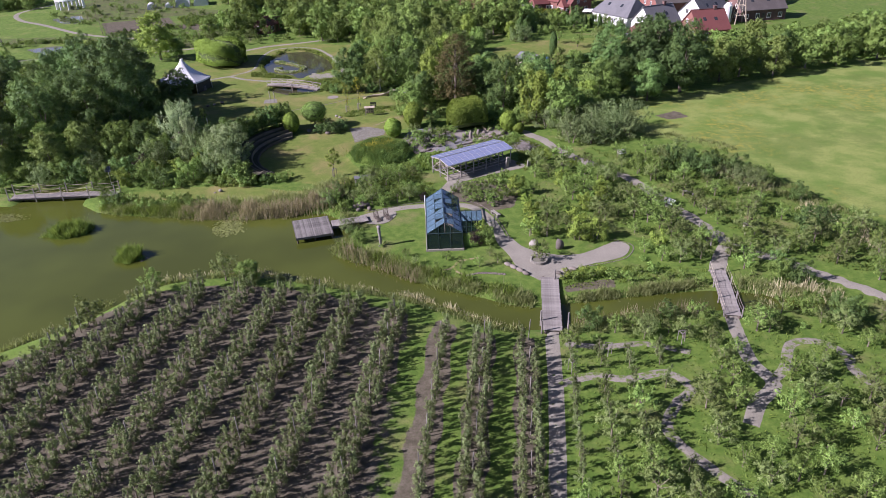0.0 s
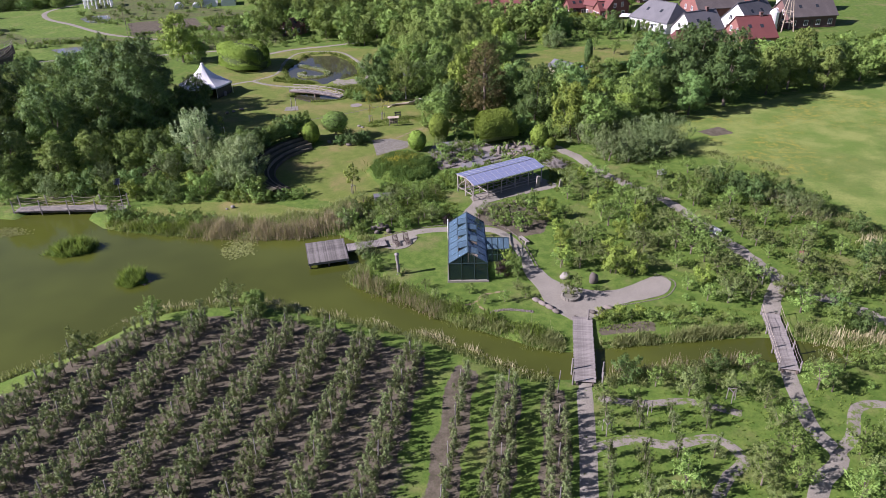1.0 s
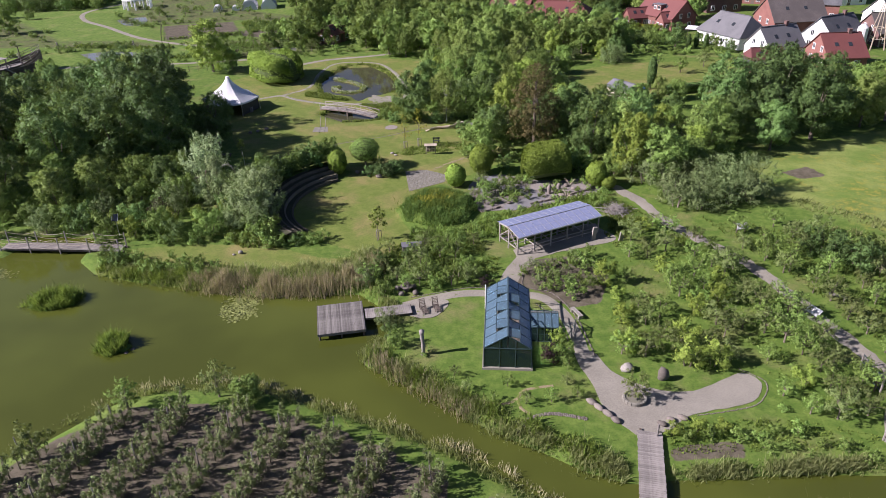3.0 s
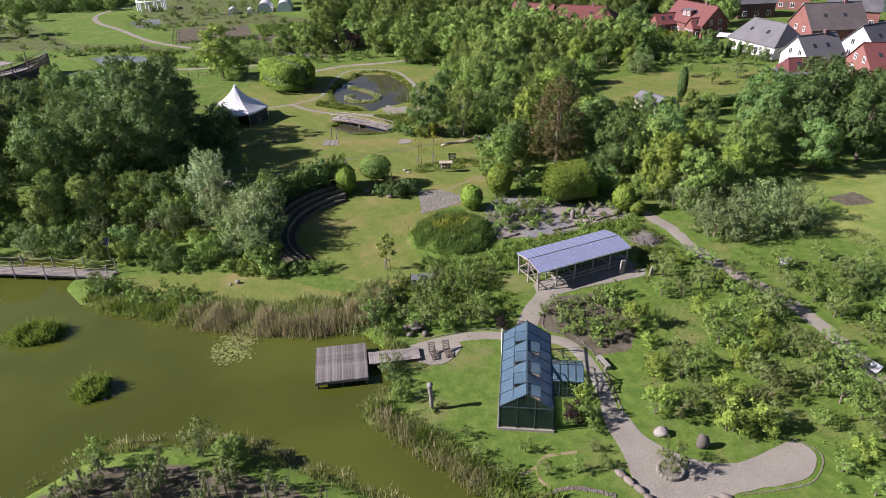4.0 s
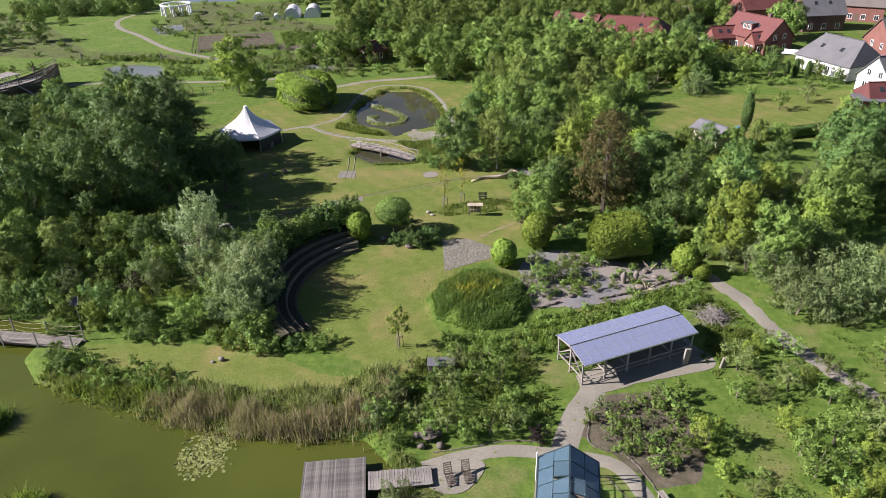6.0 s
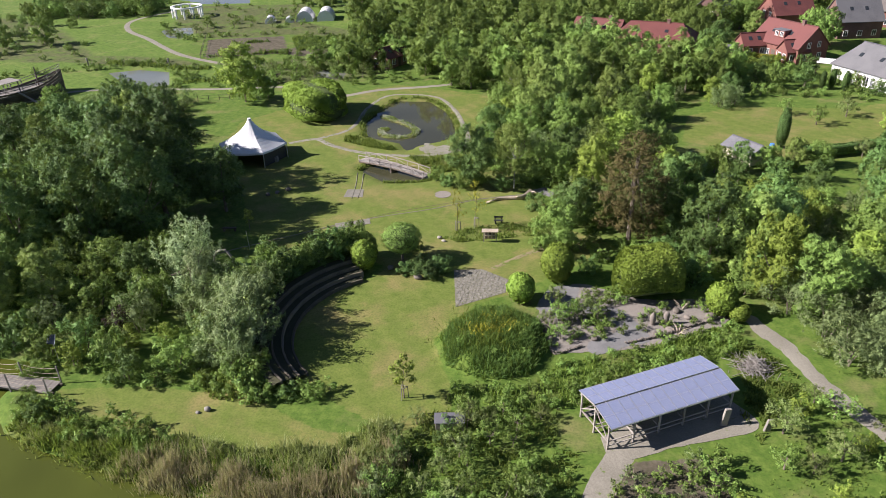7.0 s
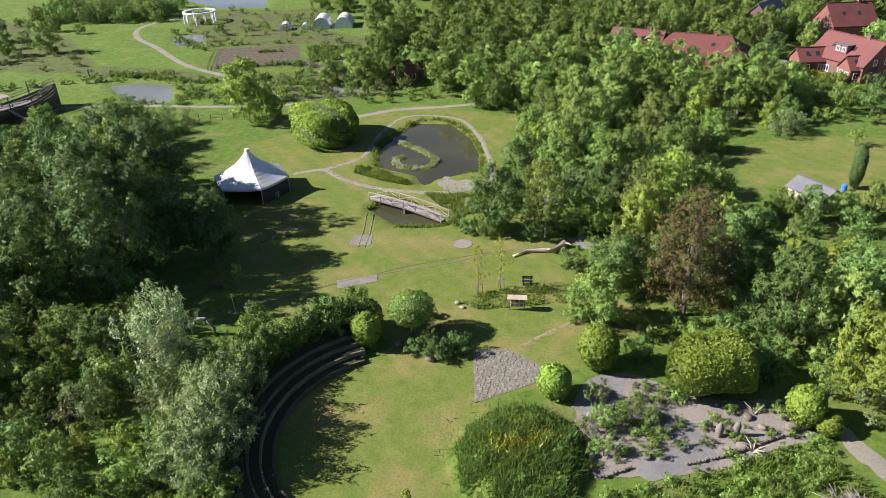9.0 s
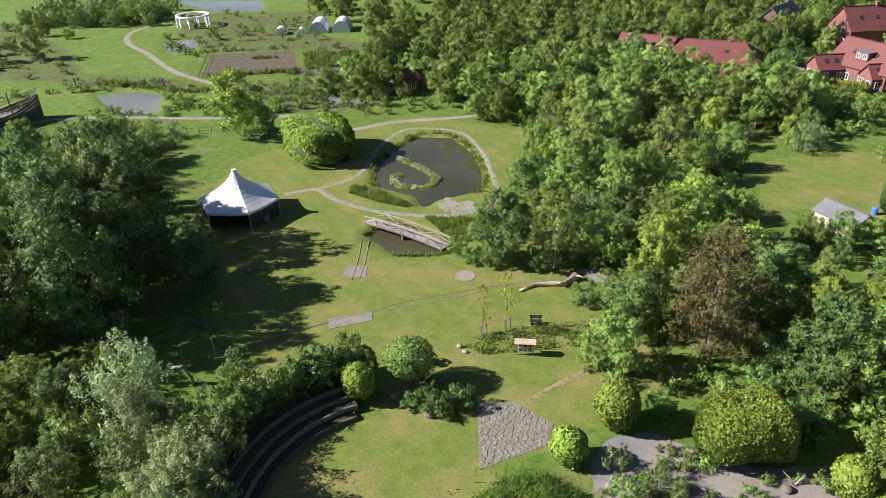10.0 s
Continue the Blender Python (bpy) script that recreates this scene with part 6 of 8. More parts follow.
for i, (x, y) in enumerate(spots):
    if x > 11.5 and 148 < y < 190:
        if y < 156:
            grow("shrub", x, y, float(rng.uniform(0.7, 0.95)), group=WOOD)
        continue
    if y > 196:
        grow("far", x, y, float(rng.uniform(0.8, 1.15)), group=WOOD)
        continue
    k = ("mid", "birch", "mid", "mid", "lime", "mid", "grey_shrub", "birch" if x < -6 else "shrub")[int(rng.integers(0, 8))]
    low = 0.62 if x > 8 and y > 140 else 1.0
    grow(k, x, y, float(rng.uniform(0.65, 0.98)) * low * (1.4 if k in ("grey_shrub", "shrub") else 1), group=WOOD)
grow("brown", 2.8, 131.6, 1.28, 0.98)
stand("deep", [(11.6, 128), (18, 131)], 0.98, 0.06)
stand("lime", [(-1.5, 141.5), (1.5, 151), (17, 121.6)], 0.95, 0.08, 1.05)
stand("mid", [(-4, 134.5), (-5.5, 127.8)], 0.72, 0.05, 1.0)
stand("mid", [(15.4, 127.6)], 0.85, 0.08)
stand("mid", [(15.5, 156), (19, 156.6), (23, 157.8), (27, 159.4), (31, 161)], 0.5, 0.12, 0.95, WOOD)
stand("shrub", [(4.5, 124.6), (9.6, 123.4), (14.4, 122), (17, 125.4), (20, 127.6), (6.5, 127)], 0.85, 0.15)
stand("shrub", [(-16, 151.5), (-18, 146), (-20, 144.6), (-22.2, 145), (-24.2, 146.6), (-14.5, 145), (-7.5, 128.5), (-1.6, 123.6), (9, 124), (-9, 139), (-19, 155), (-20.5, 160)], 0.62, 0.15, 0.9)
# grey-green thicket beside the meadow
stand("grey_shrub", [(18.5, 119), (20.8, 115), (23.6, 118), (25.8, 114.6), (28.8, 112.6), (31.5, 113), (21.6, 111.2), (24.6, 110.6), (30, 116.5), (27, 119), (33, 117)], 1.15, 0.15)
# belt of trees along the field
BELT = [(33, 130), (40, 132), (52, 139), (62, 145), (86, 153), (110, 164), (150, 182), (150, 194), (108, 178), (84, 170), (62, 158), (50, 152), (40, 147), (33, 142)]
for x, y in scatter(BELT, 5.8, 21):
    grow(("mid", "dark", "mid", "mid", "shrub")[int(rng.integers(0, 5))] if x < 75 else "far", x, y, float(rng.uniform(0.8, 1.05)), group=WOOD)
# gardens round the houses
stand("mid", [(20, 243), (26, 240), (23.5, 251), (15, 256), (5, 252), (-6, 236), (-12, 252), (36, 252), (34, 262), (52, 246), (-2, 224), (66, 222), (48, 240), (22, 224)], 0.9, 0.2)
stand("shrub", [(26, 212), (30, 209), (35, 210), (40, 213), (33, 218), (27, 219), (44, 208), (38, 205), (32, 203), (26, 204), (47, 203), (50, 201)], 1.0, 0.25)
stand("lime_shrub", [(24, 216), (29, 214), (36, 222), (30, 224), (46, 181), (51, 179)], 0.9, 0.2)
stand("bush", [(28, 198), (33, 199), (37, 198), (40, 199.5), (44, 198), (47, 197), (31, 200), (49, 186), (47, 177)], 1.7, 0.3)
stand("grey_shrub", [(20.4, 189), (22.8, 191)], 0.95)
stand("fruit", [(31, 186), (38, 165.8), (35, 181), (41, 186)], 1.1, 0.15)
grow("column", 26.8, 168.3, 0.9, 1.1)
stand("column", [(41, 203.6), (43, 204.4), (45, 203)], 0.6, 0.1)
grow("brown", 17.2, 221.5, 0.55)
# far scenery
VILLAGE = [(o.location.x, o.location.y) for o in bpy.data.objects if o.name.startswith("house") and o.parent is None]
far = scatter([(-58, 214), (-36, 212), (-10, 228), (0, 246), (22, 244), (26, 256), (60, 282), (140, 290), (170, 380), (-60, 390), (-100, 330), (-66, 300), (-58, 250), (-62, 236)], 6.6, 31)
far += scatter([(-100, 300), (-66, 270), (-62, 250), (-74, 262), (-110, 290)], 8, 32, 0.8)
mass("far_wood", "far", [(x, y, float(rng.uniform(0.65, 1.1)), float(rng.uniform(0.85, 1.15)), float(rng.uniform(0, 360))) for x, y in far if all(math.hypot(x - a, y - b) > 8 for a, b in VILLAGE)], "continuous distant woodland beyond the gardens", "far woods")
stand("far", scatter([(-66, 206), (-52, 204), (-46, 214), (-52, 236), (-66, 240), (-62, 222)], 5.0, 12), 0.75, 0.2)
for x, y in scatter([(-230, 200), (-160, 200), (-146, 215), (-160, 250), (-230, 256)], 7.0, 33, 0.8):
    grow(("fruit", "shrub", "far")[int(rng.integers(0, 3))], x, y, float(rng.uniform(0.6, 0.95)), group="scattered trees in the far meadow")
stand("shrub", scatter([(-186, 256), (-146, 264), (-150, 280), (-196, 282)], 4.2, 37), 1.3, 0.25)
stand("shrub", scatter([(-190, 262), (-150, 268), (-152, 290), (-190, 296)], 5.5, 35), 1.0, 0.2)
stand("fruit", scatter([(-124, 236), (-104, 246), (-86, 250), (-96, 268), (-122, 258)], 7, 36), 0.9, 0.2)

# clipped trees and hedges
grow("ball", -22.9, 122.6, 1.0, 0.95, label="round clipped tree ball on a short trunk")
grow("dome", -26.6, 119.8, 0.86, 0.95, label="egg-shaped clipped hornbeam above the amphitheatre")
grow("dome", -5.0, 121.2, 1.05, 0.98)
grow("cone", -8.4, 116.4, 1.05, 1.05)
grow("cone", 11.6, 117.6, 1.1, 1.1)
grow("cone", 13.2, 116.8, 0.8, 0.8)
hedge("clipped_hedge", [(1.4, 118.9), (4.4, 120.2), (7.8, 121.4)], 5.0, 5.2, "leaf_hedge", "massive rounded clipped hornbeam hedge", 3, 0.17, 150, round_top=0.72)
hedge("clipped_hedge", [(-57.6, 179.5), (-53.4, 173.5), (-48.4, 171)], 9.4, 5.6, "leaf_hedge", "broad flat-topped clipped hornbeam block by the pond", 4, 0.22, 85, round_top=0.35)
ring = [(ARENA[0] + 15.6 * math.cos(math.radians(a)), ARENA[1] + 15.4 * math.sin(math.radians(a))) for a in range(126, 200, 8)]
for i, (x, y) in enumerate(ring):
    grow(("shrub", "dark_shrub", "shrub")[i % 3], x, y, float(rng.uniform(0.7, 0.95)), 1.1, group="shrubs above the amphitheatre")
RIM = [(ARENA[0] + 15.9 * math.cos(math.radians(a)), ARENA[1] + 15.9 * math.sin(math.radians(a))) for a in range(116, 212, 6)]
hedge("overgrown_hedge", RIM, 2.4, 2.7, "leaf_mid", "loose overgrown hedge on the amphitheatre's rim", 9, 0.2, 60, round_top=0.8)
hedge("low_hedge", [(-24, 124.6), (-22.6, 126), (-21.4, 125.6)], 1.1, 1.0, "leaf_hedge", "low clipped hedge behind the round tree", 6, 0.1, 90)
hedge("garden_hedge", [(28, 163.2), (34, 165.6), (41, 169), (50, 174.6)], 1.3, 1.9, "leaf_dark", "dark clipped boundary hedge of the garden", 7, 0.14, 60)
hedge("garden_hedge", [(27, 226.6), (33, 224.6), (38, 222.4)], 1.2, 2.0, "leaf_yellow", "yellow-green clipped garden hedge", 8, 0.14, 60)
stand("dark_shrub", [(-20.4, 120.8), (-18.6, 120), (-21.8, 119.8)], 0.5, 0.1, 0.75)
stand("young", [(-16.5, 99.3)], 1.0)
stand("bush", scatter([(-37, 99), (-33, 96.4), (-29, 96.4), (-28.5, 99), (-31, 101.5), (-35, 102)], 1.35, 98), 1.15, 0.3)
stand("sapling", [(-18.1, 131.3), (-16, 132.8)], 1.05)

# orchard: trained trees in double rows with posts; the far western rows are one mass
rest = []
for a, s in ROWS:
    for side in ((-0.62, 0.62) if a != -2.6 else (0.25,)):
        y = 33.5 + float(rng.uniform(0, 1))
        while y < 72:
            x = a + s * (y - 37) + side + float(rng.normal() * 0.12)
            k, h, w = float(rng.uniform(0.8, 1.08)), float(rng.uniform(0.9, 1.15)), float(rng.normal() * 20 - 8)
            if signed(ORCHARD, x, y) > 0.5:
                if a > -20:
                    grow("spindle", x, y, k, h, turn=w, group="trained fruit trees of the orchard")
                else:
                    rest.append((x, y, k, h, w))
            y += float(rng.uniform(0.9, 1.15))
mass("orchard_rows", "spindle", rest, "further rows of trained young fruit trees on bare soil", "fruit trees")
post = None
for a, s in ROWS:
    for y in np.arange(34.5, 70, 4.3):
        x = a + s * (y - 37) + 0.1
        if signed(ORCHARD, x, y) > 0.3:
            if post is None:
                bm = bmesh.new()
                tube(bm, [(0, 0, -0.2), (0.02, 0, 2.5)], [0.05, 0.045], 6)
                post = tagged(part("orchard_post", bm, "grey_wood"), "weathered wooden support post in the orchard row", "post", "posts of the orchard")
                ob = post
            else:
                ob = copy_thing(post, Matrix.Identity(4))
            ob.matrix_basis = pose(x, y, 0, float(rng.normal() * 2), float(rng.normal() * 2), 0)
stand("fruit", [(-36.4, 60.5), (-32.3, 66.8), (-25, 69)], 0.95, 0.1)
grow("mid", -22.2, 68.4, 0.36, 0.9, label="rounded tree at the orchard's end by the pond")

# fruit gardens east of the path and round the plaza
FRUIT = "fruit trees of the garden"
EAST1 = [(10.6, 30), (12, 56), (27, 56.5), (31, 57), (46, 58), (60, 40), (52, 28)]
for x, y in scatter(EAST1, 2.1, 41, 0.95):
    if free(x, y, 0.25) and not (x < 19 and y < 55):
        grow("fruit", x, y, float(rng.uniform(0.6, 1.05)), float(rng.uniform(0.8, 1.1)), group=FRUIT)
for a in (10.3, 13.0, 15.6, 18.4):
    y = 33.0
    while y < 55:
        x = a + 0.11 * (y - 41)
        if free(x, y, 0.2):
            grow("spindle" if rng.random() < 0.75 else "fruit", x, y, float(rng.uniform(0.7, 1.0)), float(rng.uniform(0.9, 1.2)), group=FRUIT)
        y += float(rng.uniform(1.3, 2.0))
EAST2 = [(10.4, 77.5), (12, 80), (10.5, 86), (12, 93), (13, 98), (17, 106), (20, 104), (26, 95), (30, 84), (33, 75), (28, 69.5), (23, 70.5), (23, 76)]
for x, y in scatter(EAST2, 1.95, 42, 0.95):
    if free(x, y, 0.9):
        k = rng.random()
        grow("fruit" if k < 0.72 else "bush" if k < 0.9 else "lime_shrub", x, y, float(rng.uniform(0.65, 1.12)) * (0.95 if k < 0.72 else 0.75), float(rng.uniform(0.75, 1.0)), group=FRUIT)
EAST3 = [(22, 107), (27, 99), (32, 88), (35.5, 77), (42, 70), (50, 62), (56, 70), (48, 84), (44, 92), (38, 104), (30, 108)]
for x, y in scatter(EAST3, 2.9, 43, 0.85):
    if free(x, y, 1.3):
        grow("fruit", x, y, float(rng.uniform(0.6, 1.1)), group=FRUIT)
for x, y in beside([(20.4, 103.6), (23.4, 98.4), (26.2, 93.4), (29.2, 85.4), (31.2, 80.4)], 3.6, 153, 0.35) + beside([(27.4, 99.6), (30.2, 94.4), (33.2, 86), (35.6, 79.6)], 3.6, 154, 0.4):
    grow("fruit", x, y, float(rng.uniform(0.6, 0.85)), float(rng.uniform(0.9, 1.1)), group=FRUIT)
stand("shrub", [(38, 100), (41, 98.4), (43.2, 95.6), (45.6, 92), (48, 86)], 0.7, 0.2)
stand("dark_shrub", [(36.5, 97), (38.5, 95), (40, 97.5), (34.5, 99), (46.5, 76), (44.8, 77)], 0.75, 0.15)
stand("grey_shrub", [(42, 92.5), (44, 91)], 0.7, 0.1)
stand("fruit", [(33.4, 71.6), (31.6, 74.2), (35.6, 70.2), (36.8, 74), (29.8, 71), (33.9, 68.6), (38.4, 70.8), (40.4, 72)], 0.85, 0.15)
stand("shrub", [(34.2, 72.6), (37.4, 68.6)], 0.45, 0.1)
stand("lime_shrub", [(11.2, 78.3), (16.4, 76.4), (18.6, 76.6), (10.3, 90.5)], 0.85, 0.1)
NORTH = [(-16.5, 88.8), (-17, 92.5), (-15, 96.5), (-9, 99), (-2, 100), (-1.5, 91), (-5, 89.2), (-10, 87.6)]
for x, y in scatter(NORTH, 1.45, 44, 0.97):
    if free(x, y, 0.4):
        k = rng.random()
        grow("fruit" if k < 0.55 else "bush" if k < 0.9 else "shrub", x, y, float(rng.uniform(0.5, 0.85)) * (1 if k < 0.9 else 0.6), group=FRUIT)
stand("grey_shrub", [(-15.9, 88.6), (-12.3, 81.2)], 0.55, 0.1)
stand("shrub", [(-13.6, 86.8), (-11.6, 79.2), (-10.6, 77.6), (-15.2, 92)], 0.42, 0.1)
for x, y in scatter([(0.6, 92), (2.6, 90), (6.6, 87), (9, 88), (10.4, 93), (8.6, 97), (3.6, 94.4)], 1.3, 45):
    k = ("bush", "grey_bush", "bush", "fruit", "bush")[int(rng.integers(0, 5))]
    grow(k, x, y, float(rng.uniform(0.85, 1.55)) * (0.55 if k == "fruit" else 1), float(rng.uniform(0.8, 1.2)), group="shrubs of the rose beds")
grow("purple", 4.0, 76.3, 0.75)
grow("lime_shrub", 4.6, 78.6, 0.62)
grow("shrub", 5.2, 76.6, 0.55)
grow("purple", -2.6, 88.8, 0.62)
stand("fruit", [(5.6, 75.2), (-3.4, 71.6), (-1.0, 70.2), (1.8, 70.2), (4, 70.6), (5.4, 73), (0.2, 72.4), (-4.6, 73.4), (6.2, 71.4)], 0.4, 0.15)
stand("fruit", [(11.1, 71.6)], 0.8)
for x, y in scatter([(31, 55), (36, 57), (42, 57.5), (42, 59.8), (31, 60)], 1.7, 101) + scatter([(33.4, 66.6), (38, 65.6), (44, 62.6), (48, 58.6), (44, 64), (37, 69.4)], 1.8, 102):
    if free(x, y, 0.2):
        grow(("fruit", "bush", "shrub")[int(rng.integers(0, 3))], x, y, float(rng.uniform(0.5, 0.8)), group="thicket on the channel bank")
# rock garden planting
for x, y in scatter([(-6.2, 112.6), (-4.4, 109), (-2.4, 109.4), (-1.4, 113), (1, 115.8), (-3, 116.2), (-5.4, 115)], 1.05, 46):
    grow(("bush", "fruit", "bush")[int(rng.integers(0, 3))], x, y, float(rng.uniform(0.35, 0.75)), group="plants of the rock garden")
for x, y in scatter([(3.4, 112.8), (5.8, 112.2), (12.4, 117), (12, 119.6), (6.8, 118.2), (4.2, 116.6)], 1.6, 47):
    grow("bush", x, y, float(rng.uniform(0.35, 0.8)), group="plants of the rock garden")
stand("bush", [(-0.6, 119.2), (0.8, 118.6), (2, 118.2), (-1.2, 117.4), (0.2, 117.6), (1.2, 119.4), (-0.2, 112.2), (0.6, 113.4), (-0.8, 113.2)], 0.9, 0.25)
stand("fruit", [(-3.2, 113.8), (-1.8, 115.2), (-0.4, 114.4), (-4.8, 116.2)], 0.72, 0.15, 1.1)
for x, y in scatter([(-2.6, 111.4), (-0.8, 110.8), (1.0, 112.6), (0.4, 114), (-2.6, 115), (-4, 113.4)], 0.8, 150) + scatter([(-1.6, 117.6), (1.4, 117), (1.8, 118.4), (-1.6, 119.6)], 0.9, 151):
    grow(("bush", "grey_bush", "bush")[int(rng.integers(0, 3))], x, y, float(rng.uniform(0.3, 0.75)) * 0.9, float(rng.uniform(0.7, 1.3)), group="plants of the rock garden")
stand("bush", scatter([(-3, 110.4), (2, 111), (6, 113), (11, 117.4), (10, 119.4), (4.6, 117.4), (0, 114)], 1.9, 97, 0.8), 0.65, 0.35)
# channel banks
for x, y in scatter([(13, 55.4), (13, 57.6), (18, 59), (27, 59.6), (27.6, 57), (20, 55.6)], 1.7, 48):
    grow(("fruit", "shrub", "bush")[int(rng.integers(0, 3))], x, y, float(rng.uniform(0.55, 0.8)) * 0.9, group="thicket on the channel bank")
stand("shrub", [(-48.5, 92.4), (-46.5, 91.2), (-51.2, 96)], 0.5, 0.1, 0.9)
stand("bush", scatter([(-46, 90.4), (-34, 88.4), (-34, 89.8), (-46, 92)], 1.3, 49), 0.9, 0.25)
stand("bush", scatter([(20.4, 64.9), (28, 65.8), (28, 67.2), (20.4, 67)], 1.5, 50), 0.8, 0.25)
stand("bush", [(-49.6, 83.2), (-48.6, 84.0), (-51.4, 82)], 0.7, 0.25)
stand("bush", [(-38.9, 76)], 0.7, 0.15)
stand("bush", scatter([(-13.5, 99), (-3, 99.4), (2, 103), (8, 107.6), (9.6, 110.6), (2, 108), (-4, 103.2), (-12, 100.8)], 1.7, 51), 0.85, 0.3)
stand("shrub", [(ARENA[0] + 16.2 * math.cos(math.radians(a)), ARENA[1] + 16.2 * math.sin(math.radians(a))) for a in (122, 131, 138, 147, 156, 166, 177)], 0.5, 0.25, 0.85)
stand("dark_shrub", [(-33.4, 114.6), (-34.6, 110.4), (-33.4, 118.2), (-20.6, 121.4), (-19.4, 119.6), (-17.9, 120.8)], 0.55, 0.2, 0.8)


# thickets in the far meadow and undergrowth of the wood
def scrub(spots, lo, hi):
    return [(x, y, float(rng.uniform(lo, hi)), float(rng.uniform(0.7, 1.1)), float(rng.uniform(0, 360))) for x, y in spots]


EDGES = beside([(-140, 188), (-131.6, 193.1), (-126.2, 195.9), (-117.7, 200.6), (-113.8, 203.8), (-106.2, 208.6)], 1.3, 86, 0.5) + beside([(-97.5, 197.4), (-92.4, 197), (-92, 190.6)], 1.2, 87, 0.5)
EDGES += beside([(-72, 205.5), (-66, 207.6), (-58, 207.6), (-52, 204)], 1.1, 88, 0.7) + beside([(-131, 248), (-117, 236), (-112, 232)], 1.6, 89, 0.7) + beside([(-112, 236), (-90, 243)], 2.2, 90, 0.5)
EDGES += beside([(-82, 222), (-70, 217), (-68, 227), (-80, 237)], 1.4, 91, 1.6) + beside([(-104, 186.6), (-84, 189.4), (-68, 193.6)], 1.5, 92, 0.8) + beside([(-170, 204), (-150, 213), (-140, 222)], 2.0, 93, 2.5)
EDGES += [q for p, g, sd in ((SEDGE[0], 3.0, 130), (SEDGE[1], 4.6, 131), (SEDGE[2], 6.5, 132)) for q in scatter(p, g, sd, 0.6) if all(signed(w, *q) < -1.0 for w in FAR_PONDS)]
mass("meadow_scrub", "bush", scrub(EDGES, 0.6, 1.7), "low scrub and sedge along ponds and plots of the far meadow", "scrub")
mass("wood_undergrowth", "bush", scrub(scatter([(-18, 147), (-8, 146), (-5, 139), (-3, 128), (4, 124), (13, 122), (26, 117), (32, 128), (30, 142), (12, 150), (-16, 153)], 2.6, 84, 0.8) + scatter([(-20, 160), (-14, 158), (-12, 190), (-24, 194), (-20, 176)], 3.0, 85, 0.8), 1.2, 2.2), "leafy undergrowth below the trees of the wood", "undergrowth")


# ---- reeds, banks and tall growth ----
def off_paths(xy):
    """Drops places that lie on a path, bridge or floor."""
    ok = np.ones(len(xy), bool)
    for l, w in CLEAR:
        ok &= far_from(l, xy[:, 0], xy[:, 1]) > w + 0.1
    return xy[ok]


blades("reed_belt", np.concatenate([along([(-36, 88), (-34, 87.6), (-29, 87.2), (-24, 87.2), (-19.5, 88.2), (-17, 90), (-15.4, 93)], 13000, 0.95, 1), along([(-13, 76), (-11.5, 74.4), (-8, 71.8), (-3, 68.6)], 900, 0.5, 2),
                                    along([(13, 59.2), (20, 60), (27, 60.4)], 500, 0.35, 3)]), 1.7, 0.022, "reed", "dense belt of dry straw-coloured reed on the shore", "reeds", 61, 0.16)
blades("shore_herbs", np.concatenate([along([(-48, 91), (-45, 90), (-40, 88.6), (-34, 88.2)], 4200, 0.75, 110), along([(-36, 88.6), (-29, 88.2), (-24, 88.2), (-19.5, 89.2)], 2600, 0.9, 111), along([(-13, 76), (-11.5, 75.2), (-8, 73), (-3, 69.8), (2.6, 67), (8, 64.4)], 2600, 0.5, 112)]), 1.0, 0.05, "flag", "lush green herbs and grasses behind the reeds", "bank plants", 110, 0.4)
stand("bush", scatter([(-48, 90.6), (-44, 89.4), (-37, 89), (-34, 89.6), (-33.6, 91.6), (-40, 92.4), (-47.6, 93)], 1.2, 156, 0.85), 0.95, 0.25, 1.1)
blades("shore_rough", np.concatenate([within([(-34, 89), (-28, 88.4), (-20, 89.2), (-17.6, 91.4), (-16.4, 96), (-18, 96.2), (-20.6, 92.6), (-27, 91), (-33.6, 91.4)], 5200, 157)]), 1.1, 0.03, "sedge", "rank straw and sedge between reeds and lawn", "grass", 157, 0.35)
blades("reed_clump", np.concatenate([along([(-40, 62.5), (-35.2, 68.4), (-31, 70.6), (-25.5, 71.6), (-20.5, 71), (-14.5, 69.2), (-8, 66.8), (-4, 65.2), (0.5, 62.8), (4, 60.2), (7.5, 59)], 3000, 0.25, 4),
                                     along([(-90, 42), (-60, 49.5), (-44, 58.4), (-40, 62.5)], 900, 0.3, 5), along([(46, 90), (44, 93), (42.5, 95), (40, 100)], 1500, 0.8, 6), along([(55, 66), (52, 72), (49, 80), (47.5, 84)], 1900, 0.9, 7),
                                     along([(33, 62.4), (37, 63.6), (42, 62.4)], 900, 0.7, 8), along([(-1, 101.4), (4, 105.2)], 500, 0.5, 9)]), 1.1, 0.03, "reed", "thin dry reeds along the water's edge", "reeds", 62, 0.2)
